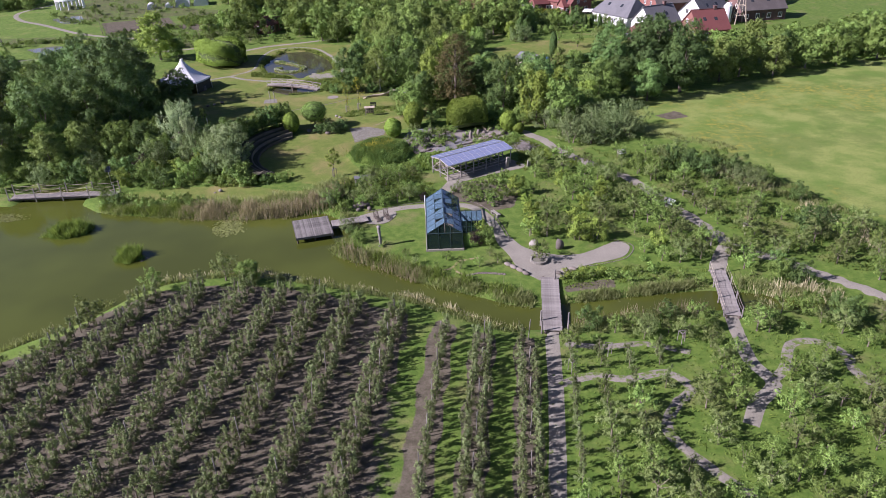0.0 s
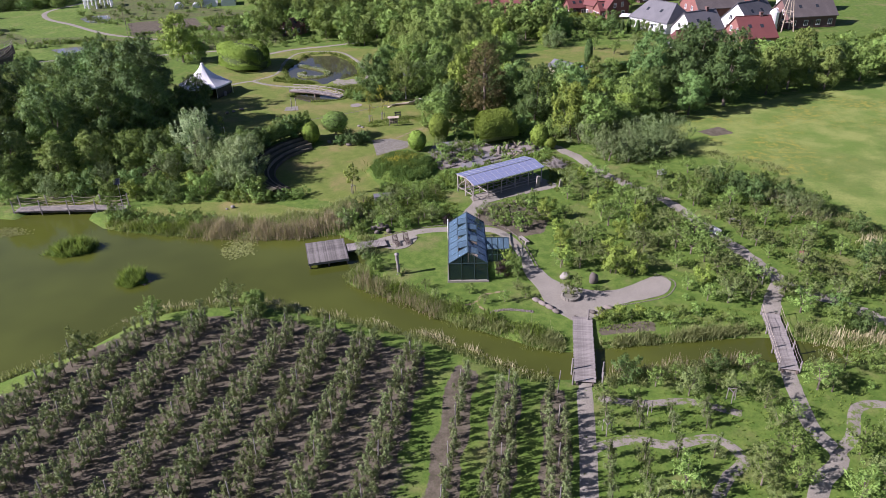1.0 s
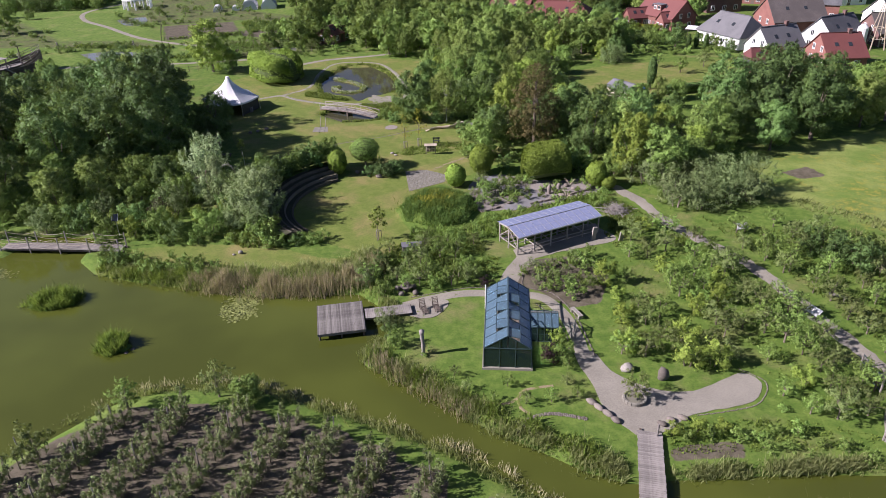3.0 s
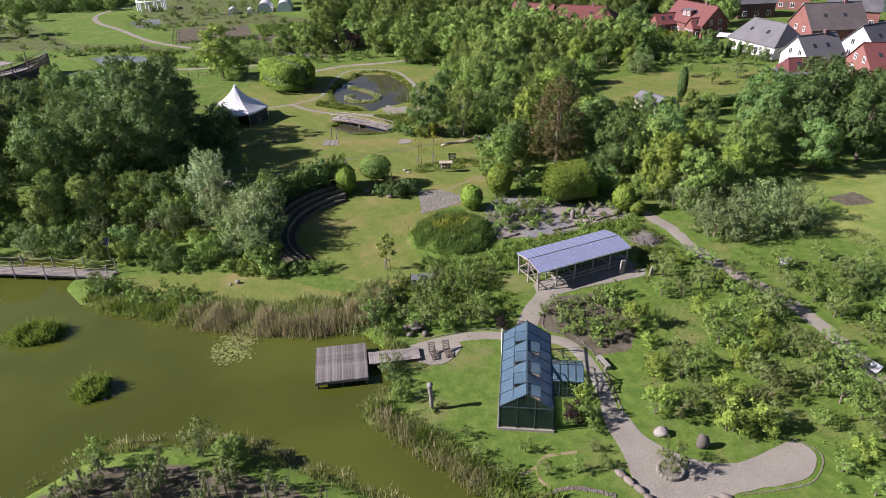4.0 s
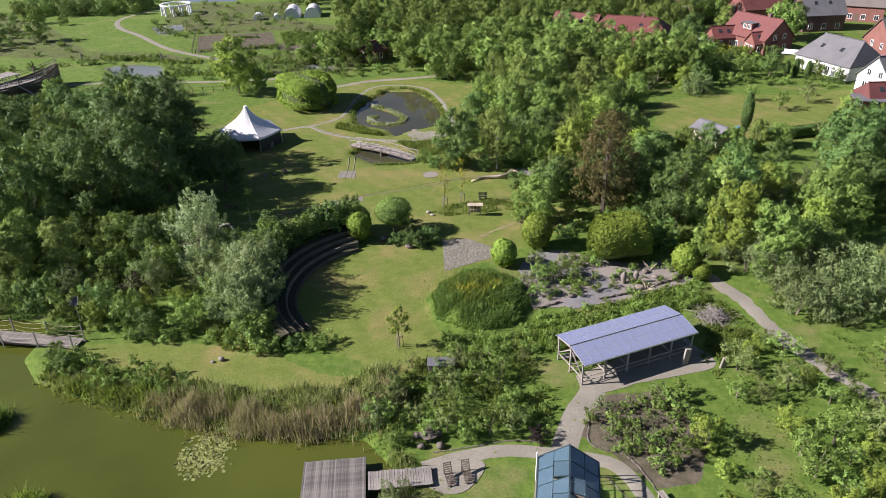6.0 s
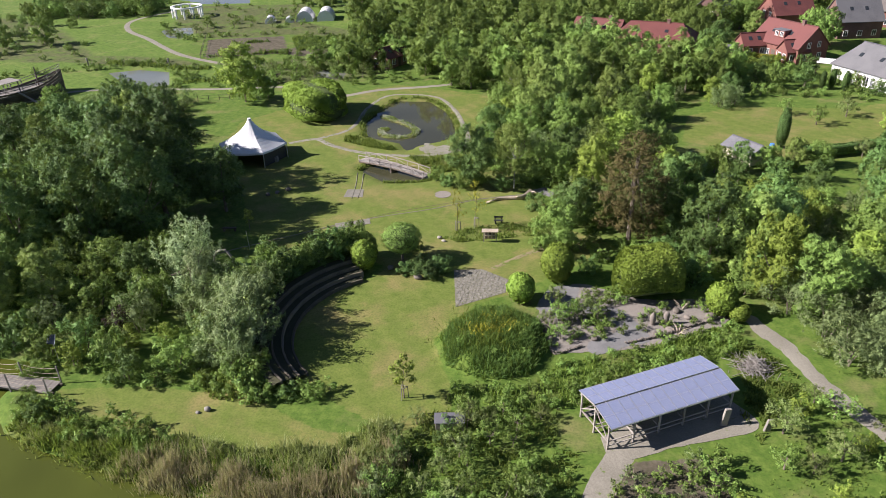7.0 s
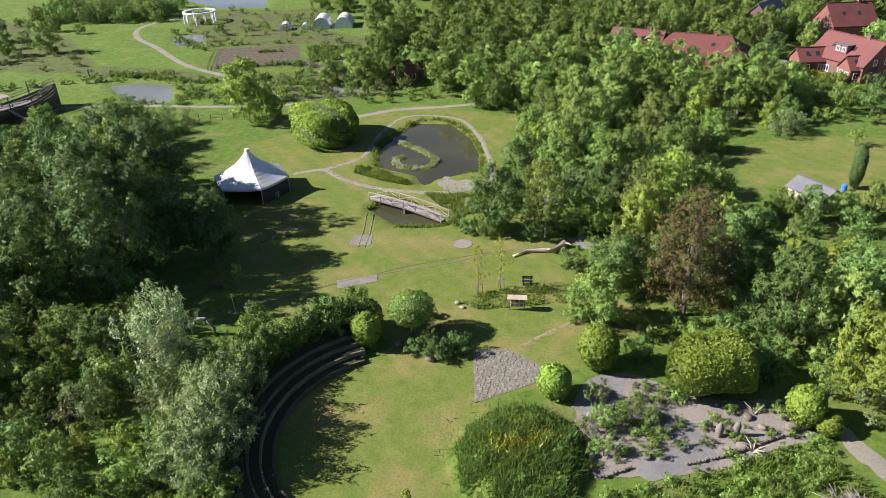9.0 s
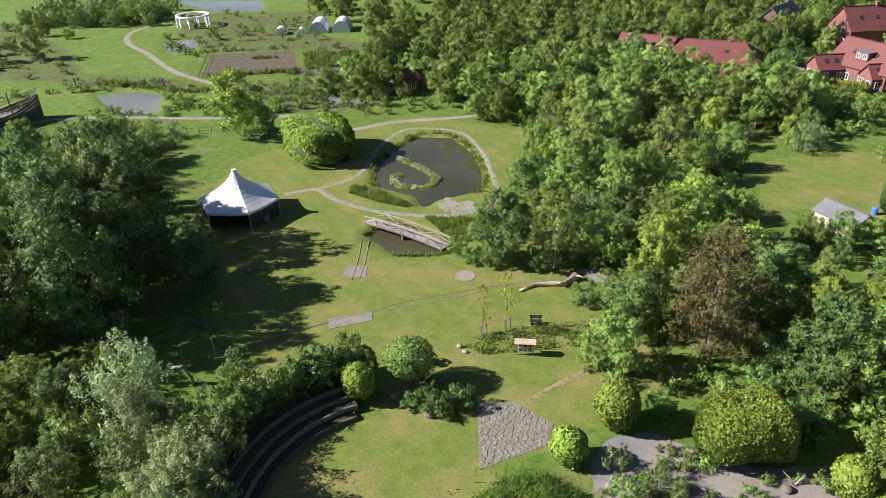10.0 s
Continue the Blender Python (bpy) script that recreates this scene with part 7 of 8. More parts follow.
blades("bank_growth", off_paths(np.concatenate([along([(-12.2, 79), (-13, 76.2), (-10.4, 74.2), (-6.4, 71.9), (-1.8, 68.6), (2.6, 66.2), (6.7, 64), (9.6, 63.2)], 9000, 0.65, 10), along([(-47, 90), (-40, 88.4), (-34, 87.8)], 4200, 0.7, 11),
                                      along([(-20, 88.4), (-16.6, 88.6), (-13, 85.6), (-12, 81)], 1600, 0.6, 12), along([(12.9, 63.2), (17.7, 64.0), (24, 65.0), (28.6, 65.4)], 4200, 0.32, 13),
                                      along([(12.4, 57.4), (18, 58.8), (27, 59.8)], 2600, 0.5, 14), along([(32, 65.4), (37, 64), (42, 62.6)], 1800, 0.8, 15),
                                      along([(-50, 50), (-41, 61), (-35, 67.4), (-31, 69.4), (-25.5, 70.3), (-20.5, 69.8), (-14.6, 68), (-8, 65.6), (-4, 64), (0, 61.6), (4, 58.8), (8, 57.6)], 4600, 0.35, 16)])), 0.88, 0.03, "sedge", "lush green sedge and grass on the banks", "bank plants", 63, 0.35)
DOME = [(-5.3, 0), (-3.8, -4.4), (0, -6.0), (3.8, -4.4), (5.3, 0), (3.8, 4.4), (0, 6.0), (-3.8, 4.4)]
blades("mound_herbs", np.array([MOUND]) + within(DOME, 15000, 64), 0.62, 0.035, "herb", "knee-high dark-green herbs covering the mound", "herbs", 64, 0.45)
blades("mound_crest", np.array([MOUND]) + np.array([-0.6, 0.8]) + rng.normal(size=(3600, 2)) * np.array([2.0, 2.2]), 0.7, 0.035, "flag", "lighter grasses and herbs on the mound", "herbs", 77, 0.45)
blades("mound_flowers", np.array([MOUND]) + np.array([-0.5, 1.0]) + rng.normal(size=(1100, 2)) * np.array([1.1, 0.9]), 0.85, 0.05, "leaf_yellow", "yellow-green flowering stems on the mound", "flowers", 65, 0.35)
stand("bush", [(-12.6, 110.4), (-11.2, 112.4), (-8.4, 111.6), (-7.2, 108.8), (-9.6, 105.4), (-12.8, 106.8), (-10.8, 109.2), (-6.6, 106.4)], 0.6, 0.3, 0.9)
strip = [(-13, 99.5), (-4, 100), (0.5, 101.8), (7, 107), (11, 110), (13.6, 112), (12.8, 115.8), (9.4, 114.2), (2.6, 109.6), (-3.8, 106.4), (-6, 102.8), (-12.5, 101.4)]
stand("bush", scatter(strip, 1.15, 155, 0.9), 0.75, 0.3, 0.95)
blades("rough_strip", within(strip, 5000, 66), 0.7, 0.035, "flag", "tall rough grass behind the pavilion", "grass", 66, 0.4)
blades("pavilion_rough", off_paths(np.concatenate([within([(12.4, 99), (15, 104), (17.6, 107.6), (14.6, 112.6), (11.6, 111.4), (12.4, 105.6), (10.8, 104.6)], 2600, 91), within([(-15, 92), (-15, 97.5), (-9, 99.5), (-1.6, 99.6), (-1.4, 92), (-8, 89)], 3600, 92),
                                                within([(33, 88), (36, 78), (42, 71), (50, 63), (55, 70), (48, 84), (44, 92), (36, 104), (24, 108)], 5200, 93)])), 0.5, 0.06, "grass", "tufted uncut grass round the pavilion and paths", "grass", 91, 0.5)
blades("seat_end_herbs", within([(-37.4, 99.4), (-33, 96), (-28.6, 96), (-28, 99), (-30.6, 102), (-35, 102.6)], 2600, 99), 0.7, 0.07, "grass", "rank herbs at the end of the seat steps", "herbs", 99, 0.4)
blades("island_growth", np.concatenate([within([(-53, 82), (-49.6, 85.4), (-46.9, 85), (-47.2, 82.4), (-51, 80.6)], 3600, 67), within([(-40.6, 75), (-39.6, 77.4), (-38, 77.4), (-37.2, 75.6), (-38.4, 74)], 2400, 68)]), 1.45, 0.05, "flag", "lush green iris and grass on the pond islands", "island plants", 67, 0.3)
blades("pond_edge_growth", np.concatenate([along(SMALL_POND[:6], 1500, 0.35, 20), along(SMALL_POND[5:9], 900, 0.3, 21), within([(-44, 162.6), (-40.6, 163.4), (-37, 160.4), (-33.4, 158.6), (-34, 157.6), (-38.4, 158.6), (-43.4, 160.6)], 2600, 22),
                                           along(DITCH[:3], 500, 0.3, 23), along(DITCH[3:], 700, 0.3, 24), within([(-31, 155.4), (-22.6, 156.8), (-17, 160), (-17.5, 153), (-24.6, 149.6), (-27.5, 151.6)], 4200, 25)]), 0.6, 0.07, "grass", "tall grass round the small pond", "pond plants", 68, 0.4)
blades("spiral_flowers", along(SPIRAL, 1100, 0.32, 94), 0.35, 0.07, "petal", "white flowering plants on the spiral bank in the pond", "flowers", 69, 0.5)
blades("spiral_leaves", along(SPIRAL, 1300, 0.5, 95), 0.35, 0.07, "grass", "green foliage on the spiral bank in the pond", "pond plants", 95, 0.5)
blades("hive_bed", within([(-19.4, 129), (-18.6, 131), (-12.8, 134.4), (-6.4, 133.4), (-8.4, 131.6), (-17.4, 128.2)], 2600, 70), 0.4, 0.06, "grass", "unmown grass bed in the lawn", "grass", 70, 0.4)
blades("field_edge", np.concatenate([within([(38, 104), (44, 93), (50, 78), (54, 66), (58, 66), (54, 80), (48, 95), (41, 107)], 5200, 71), within([(33, 117), (38, 111), (47, 104), (47, 108), (38, 115)], 500, 72)]), 0.7, 0.045, "sedge", "rank grass along the meadow's edge", "grass", 71, 0.4)
blades("garden_rough", off_paths(np.concatenate([within([(13, 65.2), (28, 67), (30, 68.6), (24, 70), (15.5, 69.3), (13.2, 67.4)], 1800, 73), within([(11.6, 32), (12, 56), (27, 56.5), (46, 58), (52, 40), (46, 30)], 9000, 74),
                                       within([(9.5, 79), (12, 94), (17, 106), (22, 101), (29, 85), (32, 75), (27, 70), (23, 76), (14, 77)], 2600, 75)])), 0.32, 0.045, "flag", "tufts of long grass between the fruit trees", "grass", 73, 0.5)


def lily_pads(name, cx, cy, rx, ry, n, seed):
    """Floating round leaves, each a small notched disc."""
    r = np.random.default_rng(seed)
    vs, fs = [], []
    for _ in range(n):
        a, k = r.uniform(0, 2 * math.pi), math.sqrt(r.random()) * (1 + 0.2 * r.normal())
        x, y, s = cx + rx * k * math.cos(a), cy + ry * k * math.sin(a), r.uniform(0.09, 0.2)
        i = len(vs)
        vs.append((x, y, -0.385))
        t0 = r.uniform(0, 6.3)
        vs += [(x + s * math.cos(t0 + q), y + s * math.sin(t0 + q), -0.385 + r.uniform(0, 0.02)) for q in np.linspace(0.25, 6.03, 8)]
        fs += [(i, i + 1 + q, i + 2 + q) for q in range(7)]
    me = bpy.data.meshes.new(name)
    me.from_pydata(vs, [], fs)
    tagged(mesh_part(name, me, "lily"), "floating patch of pale green water-lily leaves", "water lilies", kind="stuff")


M["lily"] = leafy("lily_leaves", (0.09, 0.11, 0.025), (0.17, 0.18, 0.06), 0.4, 0.1, open_air=0)
lily_pads("lily_patch", -28.6, 83.4, 1.9, 2.3, 480, 1)
lily_pads("lily_patch", -62, 88.2, 3.4, 1.3, 420, 2)


# ---- garden things ----
def boulder(x, y, r, material, label, seed, flat=0.75, sink=0.3, yaw=0.0):
    bm = bmesh.new()
    lump(bm, r, seed, flat)
    ob = tagged(part("boulder", bm, material, smooth=True), label, "boulder", "boulders of the garden")
    ob.matrix_basis = pose(x, y, float(height(x, y)) + r[2] * flat * (1 - sink), 0, 0, yaw)
    return ob


boulder(10.9, 75.5, (0.58, 0.5, 0.55), "pale_stone", "large pale rounded boulder at the plaza", 1)
boulder(13.9, 74.4, (0.48, 0.42, 0.75), "stone", "upright brown boulder at the plaza", 2, 1.0)
for i, (x, y, a, b, c) in enumerate(((7.3, 70.8, 0.7, 0.45, 0.45), (7.9, 70.1, 0.75, 0.45, 0.5), (8.6, 69.4, 0.8, 0.4, 0.5), (9.2, 68.6, 0.6, 0.4, 0.5), (12.9, 68.5, 0.6, 0.4, 0.45), (13.7, 69.1, 0.55, 0.4, 0.4), (14.7, 69.4, 0.7, 0.35, 0.4))):
    boulder(x, y, (a * 0.75, b * 0.7, c * 0.6), "stone", "grey quarried stone block edging the plaza", 5 + i, 0.8, yaw=-45 + 20 * (i > 3))
for i, (x, y, a) in enumerate(((-3.4, 112.3, 0.5), (-1.6, 113.6, 0.6), (0.4, 115.3, 0.45), (1.8, 115, 0.5), (-0.6, 110.8, 0.5), (-2.4, 111.1, 0.7), (7.4, 117.2, 0.6), (8.4, 116.2, 0.5), (9.6, 119.4, 0.5), (4.0, 115.6, 0.5), (5.2, 112.6, 0.55),
                                    (6.6, 113.6, 0.6), (10.6, 116.6, 0.8), (-4.8, 110, 0.6), (-5.2, 114.6, 0.5), (11.4, 118.4, 0.45), (-44.6, 139.8, 0.6), (-45.8, 138.6, 0.5), (-46.8, 137.6, 0.6), (-20.2, 119, 0.7), (-19.2, 121.6, 0.6), (-23.8, 120.6, 0.6))):
    boulder(x, y, (a * 0.75, a * 0.6, a * 0.55), "stone", "weathered brown rock among garden plants", 20 + i, 0.8, yaw=i * 47)
boulder(-32.6, 94.6, (0.3, 0.22, 0.34), "pale_stone", "white stone block on the grassy bank", 50)
boulder(-33.3, 94.2, (0.22, 0.16, 0.14), "pale_stone", "white stone block on the grassy bank", 51)
boulder(-19.9, 128.9, (0.3, 0.24, 0.26), "pale_stone", "pale stone at the end of the grass bed", 52)
boulder(-19.2, 128.2, (0.3, 0.22, 0.2), "pale_stone", "pale stone at the end of the grass bed", 53)


for i, (x, y) in enumerate(((-37.0, 75.0), (-36.6, 75.6), (-37.2, 74.4), (-36.2, 75.2), (-37.6, 74.0), (-36.4, 76.2), (-52.6, 80.8), (-51.4, 80.3))):
    boulder(x, y, (0.28, 0.24, 0.2), "stone", "small wet stone at the island's edge", 90 + i, 0.9, 0.1, i * 40)


def stone_row(name, pts, size, label, tall=1, material="stone", category="wall", wide=1):
    """A row of rough stones, one by one."""
    root = thing(name, label, category)
    line = smooth_line(pts, size * 0.95)
    shapes = []
    for s in range(4):
        bm = bmesh.new()
        lump(bm, (size * 0.62, size * 0.48, size * 0.42), s + 60, 0.9, cuts=1)
        me = bpy.data.meshes.new("stone")
        bm.to_mesh(me)
        bm.free()
        me.materials.append(M[material])
        shapes.append(me)
    k = 0
    for lay in range(tall):
        for i, p in enumerate(line):
            for wd in range(wide):
                ob = new("stone", shapes[k % 4])
                k += 1
                ob.parent = root
                ob.matrix_basis = pose(p[0] + float(rng.normal()) * size * 0.14, p[1] + (wd - (wide - 1) / 2) * size * 0.7 + float(rng.normal()) * size * 0.14, float(height(p[0], p[1])) + size * (0.2 + 0.6 * lay), 0, 0, float(rng.uniform(0, 360)))
    return root


stone_row("rubble_border", [(1.2, 66.6), (2.2, 68.4), (4.2, 69.1), (6.8, 68.7)], 0.17, "low border of loose rubble in the lawn", 1, "stone", "border", 3)
stone_row("dry_wall", [(-5.9, 113.4), (-5, 110.6), (-4.3, 108.0), (-1.8, 109.4)], 0.26, "low dry-stone wall round the rock garden", 2)
stone_row("dry_wall", [(2.4, 110.8), (5.7, 112.6), (9.3, 115.2), (11.9, 117)], 0.26, "low dry-stone wall round the rock garden", 2)
stone_row("stone_edging", [(5.9, 77.6), (5.7, 80.4), (4.5, 83.6), (2.8, 86)], 0.13, "thin stone edging of the gravel path", 1, "stone", "edging")
stone_row("stone_edging", [(8.2, 77.4), (7.6, 80.6), (6.5, 84.8), (4.4, 88.3), (1.6, 89.2), (1.4, 92)], 0.16, "curved stone edging of the rose bed", 1, "stone", "edging")
stone_row("stone_edging", [(-10.5, 86.3), (-7.6, 87.4), (-4.6, 88.6), (-2.2, 88.8)], 0.13, "thin stone edging of the gravel path", 1, "stone", "edging")
stone_row("stone_edging", [(16, 69.9), (18.6, 70.6), (21.4, 71.8), (22.8, 74.6), (21, 76.4)], 0.12, "thin stone edging of the plaza", 1, "stone", "edging")


def planter_ring():
    """A round raised bed of curved stones."""
    root = thing("planter_ring", "round brick-edged planting ring in the plaza", "planter", (11.05, 71.5, 0))
    n = 18
    bm = bmesh.new()
    box(bm, -0.15, 0.15, -0.11, 0.11, 0, 0.32, 0.03)
    first = part("stone", bm, "cobble", root)
    for k in range(n):
        ob = first if k == 0 else new("stone", first.data)
        ob.parent = root
        a = 2 * math.pi * k / n
        ob.matrix_basis = pose(0.92 * math.cos(a), 0.92 * math.sin(a), 0.02, 0, 0, math.degrees(a) + 90)
    bm = bmesh.new()
    bmesh.ops.create_circle(bm, cap_ends=True, radius=0.88, segments=20)
    for v in bm.verts:
        v.co.z = 0.24
    part("soil", bm, "earthy", root)


planter_ring()


def sun_lounger(x, y, yaw):
    root = thing("deck_lounger", "reclined wooden deck lounger on gravel", "lounger", (x, y, 0.04), yaw, "loungers by the pond")
    for s in (-0.28, 0.28):
        bm = bmesh.new()
        beam(bm, (-0.7, s, 0.12), (0.45, s, 0.32), 0.05)
        part("side_rail", bm, "dark_wood", root)
        bm = bmesh.new()
        beam(bm, (0.3, s, 0.28), (0.85, s, 1.0), 0.05)
        part("back_rail", bm, "dark_wood", root)
        for px, pz in ((-0.55, 0.14), (0.35, 0.3), (0.7, 0.75)):
            bm = bmesh.new()
            beam(bm, (px, s, 0), (px - 0.02, s, pz), 0.045)
            part("leg", bm, "dark_wood", root)
    for k in range(7):
        bm = bmesh.new()
        box(bm, -0.66 + k * 0.15, -0.55 + k * 0.15, -0.3, 0.3, 0.15 + k * 0.026, 0.175 + k * 0.026)
        part("slat", bm, "dark_wood", root)
    for k in range(6):
        bm = bmesh.new()
        f = k / 5
        beam(bm, (0.34 + 0.48 * f, -0.3, 0.36 + 0.62 * f), (0.34 + 0.48 * f, 0.3, 0.36 + 0.62 * f), 0.1, 0.03)
        part("slat", bm, "dark_wood", root)


sun_lounger(-8.75, 83.7, 115)
sun_lounger(-7.5, 84.2, 112)


def stone_table():
    root = thing("stone_table", "rough stone table slab on the grass", "table", (-11.2, 87.5, 0), 10)
    bm = bmesh.new()
    lump(bm, (0.75, 0.5, 0.16), 71, 1.0, (0, 0, 0.62))
    part("top", bm, "stone", root)
    bm = bmesh.new()
    lump(bm, (0.4, 0.3, 0.34), 72, 1.0, (0, 0, 0.28))
    part("base", bm, "stone", root)
    for i, (x, y) in enumerate(((-12.2, 87.7), (-10.5, 88.2), (-11.6, 86.6), (-10.1, 86.9), (-11.3, 88.6))):
        bm = bmesh.new()
        lump(bm, (0.34, 0.3, 0.32), 80 + i, 0.9)
        tagged(part("stone_stool", bm, "stone", smooth=True), "squat natural stone seat by the stone table", "stone seat", "stone seats round the table").location = (x, y, 0.22)


stone_table()


def carved_trunk(x, y, tall, label):
    """A tall carved tree trunk: plain waisted form with a flat head."""
    bm = bmesh.new()
    zs = np.linspace(-0.1, tall, 12)
    rs = [0.26, 0.18, 0.15, 0.17, 0.2, 0.18, 0.15, 0.17, 0.21, 0.18, 0.22, 0.27]
    tube(bm, [(0.05 * math.sin(z * 2), 0.04 * math.cos(z * 3), z) for z in zs], rs, 9)
    tagged(part("wood_sculpture", bm, "grey_wood", smooth=True), label, "sculpture").location = (x, y, 0)


carved_trunk(-7.9, 76.4, 2.7, "tall carved pale wooden sculpture on the lawn")
def toadstool(x, y):
    """A garden toadstool: pale stem, red cap and a ring of small stones at its foot."""
    root = thing("toadstool_figure", "red-capped pale garden toadstool in the fruit garden", "garden figure", (x, y, 0))
    bm = bmesh.new()
    tube(bm, [(0, 0, -0.05), (0.02, 0, 0.5), (0, 0, 0.95)], [0.24, 0.18, 0.16], 10)
    part("stem", bm, "pale_stone", root, smooth=True)
    bm = bmesh.new()
    tube(bm, [(0, 0, 0.86), (0, 0, 0.95), (0, 0, 1.15), (0, 0, 1.3), (0, 0, 1.36)], [0.3, 0.55, 0.48, 0.26, 0.05], 16)
    part("cap", bm, "tile_red", root, "red rounded cap", smooth=True)
    for k in range(7):
        bm = bmesh.new()
        lump(bm, (0.16, 0.13, 0.12), 130 + k, 0.9, (0.5 * math.cos(k * 0.9), 0.5 * math.sin(k * 0.9), 0.06), 1)
        part("foot_stone", bm, "pale_stone", root)


toadstool(38.4, 79.2)
stand("bush", [(-7.7, 76.1), (-7.3, 76.9)], 0.45, 0.1)
stand("bush", [(38.4, 79.4)], 0.5)


def bench(x, y, yaw, material, label, back=False, long=0.9):
    root = thing("garden_bench", label, "bench", (x, y, 0), yaw)
    for k in range(3):
        bm = bmesh.new()
        box(bm, -long, long, -0.24 + k * 0.17, -0.1 + k * 0.17, 0.42, 0.47, 0.01)
        part("seat_board", bm, material, root)
    for s in (0.2 - long, long - 0.2):
        bm = bmesh.new()
        box(bm, s - 0.08, s + 0.08, -0.22, 0.24, 0, 0.42, 0.01)
        part("leg", bm, material, root)
    if back:
        for k in range(2):
            bm = bmesh.new()
            box(bm, -long, long, 0.25, 0.29, 0.6 + k * 0.18, 0.74 + k * 0.18)
            part("back_board", bm, material, root)
        for s in (0.2 - long, long - 0.2):
            bm = bmesh.new()
            box(bm, s - 0.05, s + 0.05, 0.24, 0.3, 0.4, 0.95)
            part("back_post", bm, material, root)


bench(6.9, 84.1, 118, "pale_stone", "pale stone bench at the rose bed")
bench(34, 89.1, 150, "grey_wood", "weathered wooden bench beside the meadow path")
bench(-46.9, 126.4, 12, "dark_wood", "dark wooden bench in the wood's shade")
bench(-13.3, 134.2, 10, "black", "dark bench with a solid back on the lawn", True, 0.6)


def info_board(x, y, yaw, label, w=1.5, h=0.75, z=0.9, tilt=35):
    root = thing("info_board", label, "information board", (x, y, 0), yaw)
    bm = bmesh.new()
    box(bm, -w / 2, w / 2, -0.02, 0.02, -h / 2, h / 2, 0.01)
    b = part("board", bm, "white", root)
    b.matrix_basis = pose(0, 0, z, -tilt, 0, 0)
    for s in (-w * 0.35, w * 0.35):
        bm = bmesh.new()
        box(bm, s - 0.04, s + 0.04, 0.02, 0.1, 0, z)
        part("leg", bm, "dark_wood", root)
    for k in range(4):
        bm = bmesh.new()
        box(bm, -w * 0.4, w * (0.1 + 0.07 * k), -0.026, -0.02, h * (0.3 - 0.16 * k) - 0.02, h * (0.3 - 0.16 * k) + 0.02)
        part("text_bar", bm, "slab", b)


info_board(28.2, 104, 20, "white information board beside the meadow path")
info_board(30.4, 85.6, -60, "large white sloping board by the path", 1.5, 0.85, 0.7, 50)
for x, y, h in ((9.9, 100.9, 1.7), (13.2, 100.9, 1.2)):
    bm = bmesh.new()
    box(bm, -0.28, 0.28, -0.12, 0.12, -0.1, h, 0.04)
    ob = tagged(part("stone_slab", bm, "pale_stone"), "upright pale stone slab near the pavilion", "stone slab", "stone slabs by the pavilion")
    ob.matrix_basis = pose(x, y, 0, 4 if h < 1.5 else 0, 6, 20)


def insect_hotel():
    root = thing("insect_hotel", "pale wooden insect hotel with a pitched roof", "insect hotel", (-13.6, 129, 0), 8)
    for s in (-0.75, 0.75):
        bm = bmesh.new()
        box(bm, s - 0.05, s + 0.05, -0.05, 0.05, 0, 1.5)
        part("post", bm, "grey_wood", root)
    for r in range(2):
        for c in range(3):
            bm = bmesh.new()
            x, z = -0.66 + c * 0.45, 0.5 + r * 0.5
            box(bm, x, x + 0.42, -0.14, 0.18, z, z + 0.46, 0.02)
            b = part("compartment", bm, "pale_wood", root)
            bm = bmesh.new()
            box(bm, x + 0.05, x + 0.37, -0.16, -0.14, z + 0.06, z + 0.4)
            part("filling", bm, "dark_wood", b)
    for s in (-1, 1):
        bm = bmesh.new()
        beam(bm, (-1, s * 0.22, 1.68), (1, s * 0.22, 1.68), 0.52, 0.05)
        rf = part("roof", bm, "pale_wood", root)
        rf.matrix_basis = Matrix.Translation((0, s * 0.22, 1.68)) @ pose(0, 0, 0, -s * 28) @ Matrix.Translation((0, -s * 0.22, -1.68))


insect_hotel()


def stakes(x, y):
    root = thing("tree_stakes", "three wooden stakes round a young tree", "tree stake", (x, y, 0), 0, "stakes of young trees")
    for a in (0.3, 2.4, 4.5):
        bm = bmesh.new()
        tube(bm, [(0.4 * math.cos(a), 0.4 * math.sin(a), 0), (0.36 * math.cos(a), 0.36 * math.sin(a), 1.3)], [0.035, 0.035], 6)
        part("stake", bm, "grey_wood", root)
        b = a + 2.1
        bm = bmesh.new()
        beam(bm, (0.37 * math.cos(a), 0.37 * math.sin(a), 1.22), (0.37 * math.cos(b), 0.37 * math.sin(b), 1.22), 0.05)
        part("batten", bm, "grey_wood", root)


for x, y in ((-18.1, 131.3), (-16, 132.8), (-16.5, 99.3), (15.2, 53.4), (11.4, 51), (22.6, 55)):
    stakes(x, y)


def fallen_log():
    bm = bmesh.new()
    pts = [(-15.8, 139.9, 0.18), (-14.4, 141.3, 0.22), (-12.6, 141.9, 0.2), (-11.2, 142, 0.3), (-10.2, 143.8, 0.35)]
    tube(bm, pts, [0.14, 0.22, 0.28, 0.33, 0.5], 9)
    tube(bm, [(-12, 142, 0.35), (-11.6, 141.2, 0.8)], [0.14, 0.06], 6)
    tube(bm, [(-10.3, 143.6, 0.4), (-9.7, 143.1, 0.9), (-9.3, 142.6, 0.9)], [0.2, 0.12, 0.05], 6)
    tagged(part("fallen_log", bm, "pale_wood", smooth=True), "long barkless fallen tree trunk on the lawn", "log")


fallen_log()


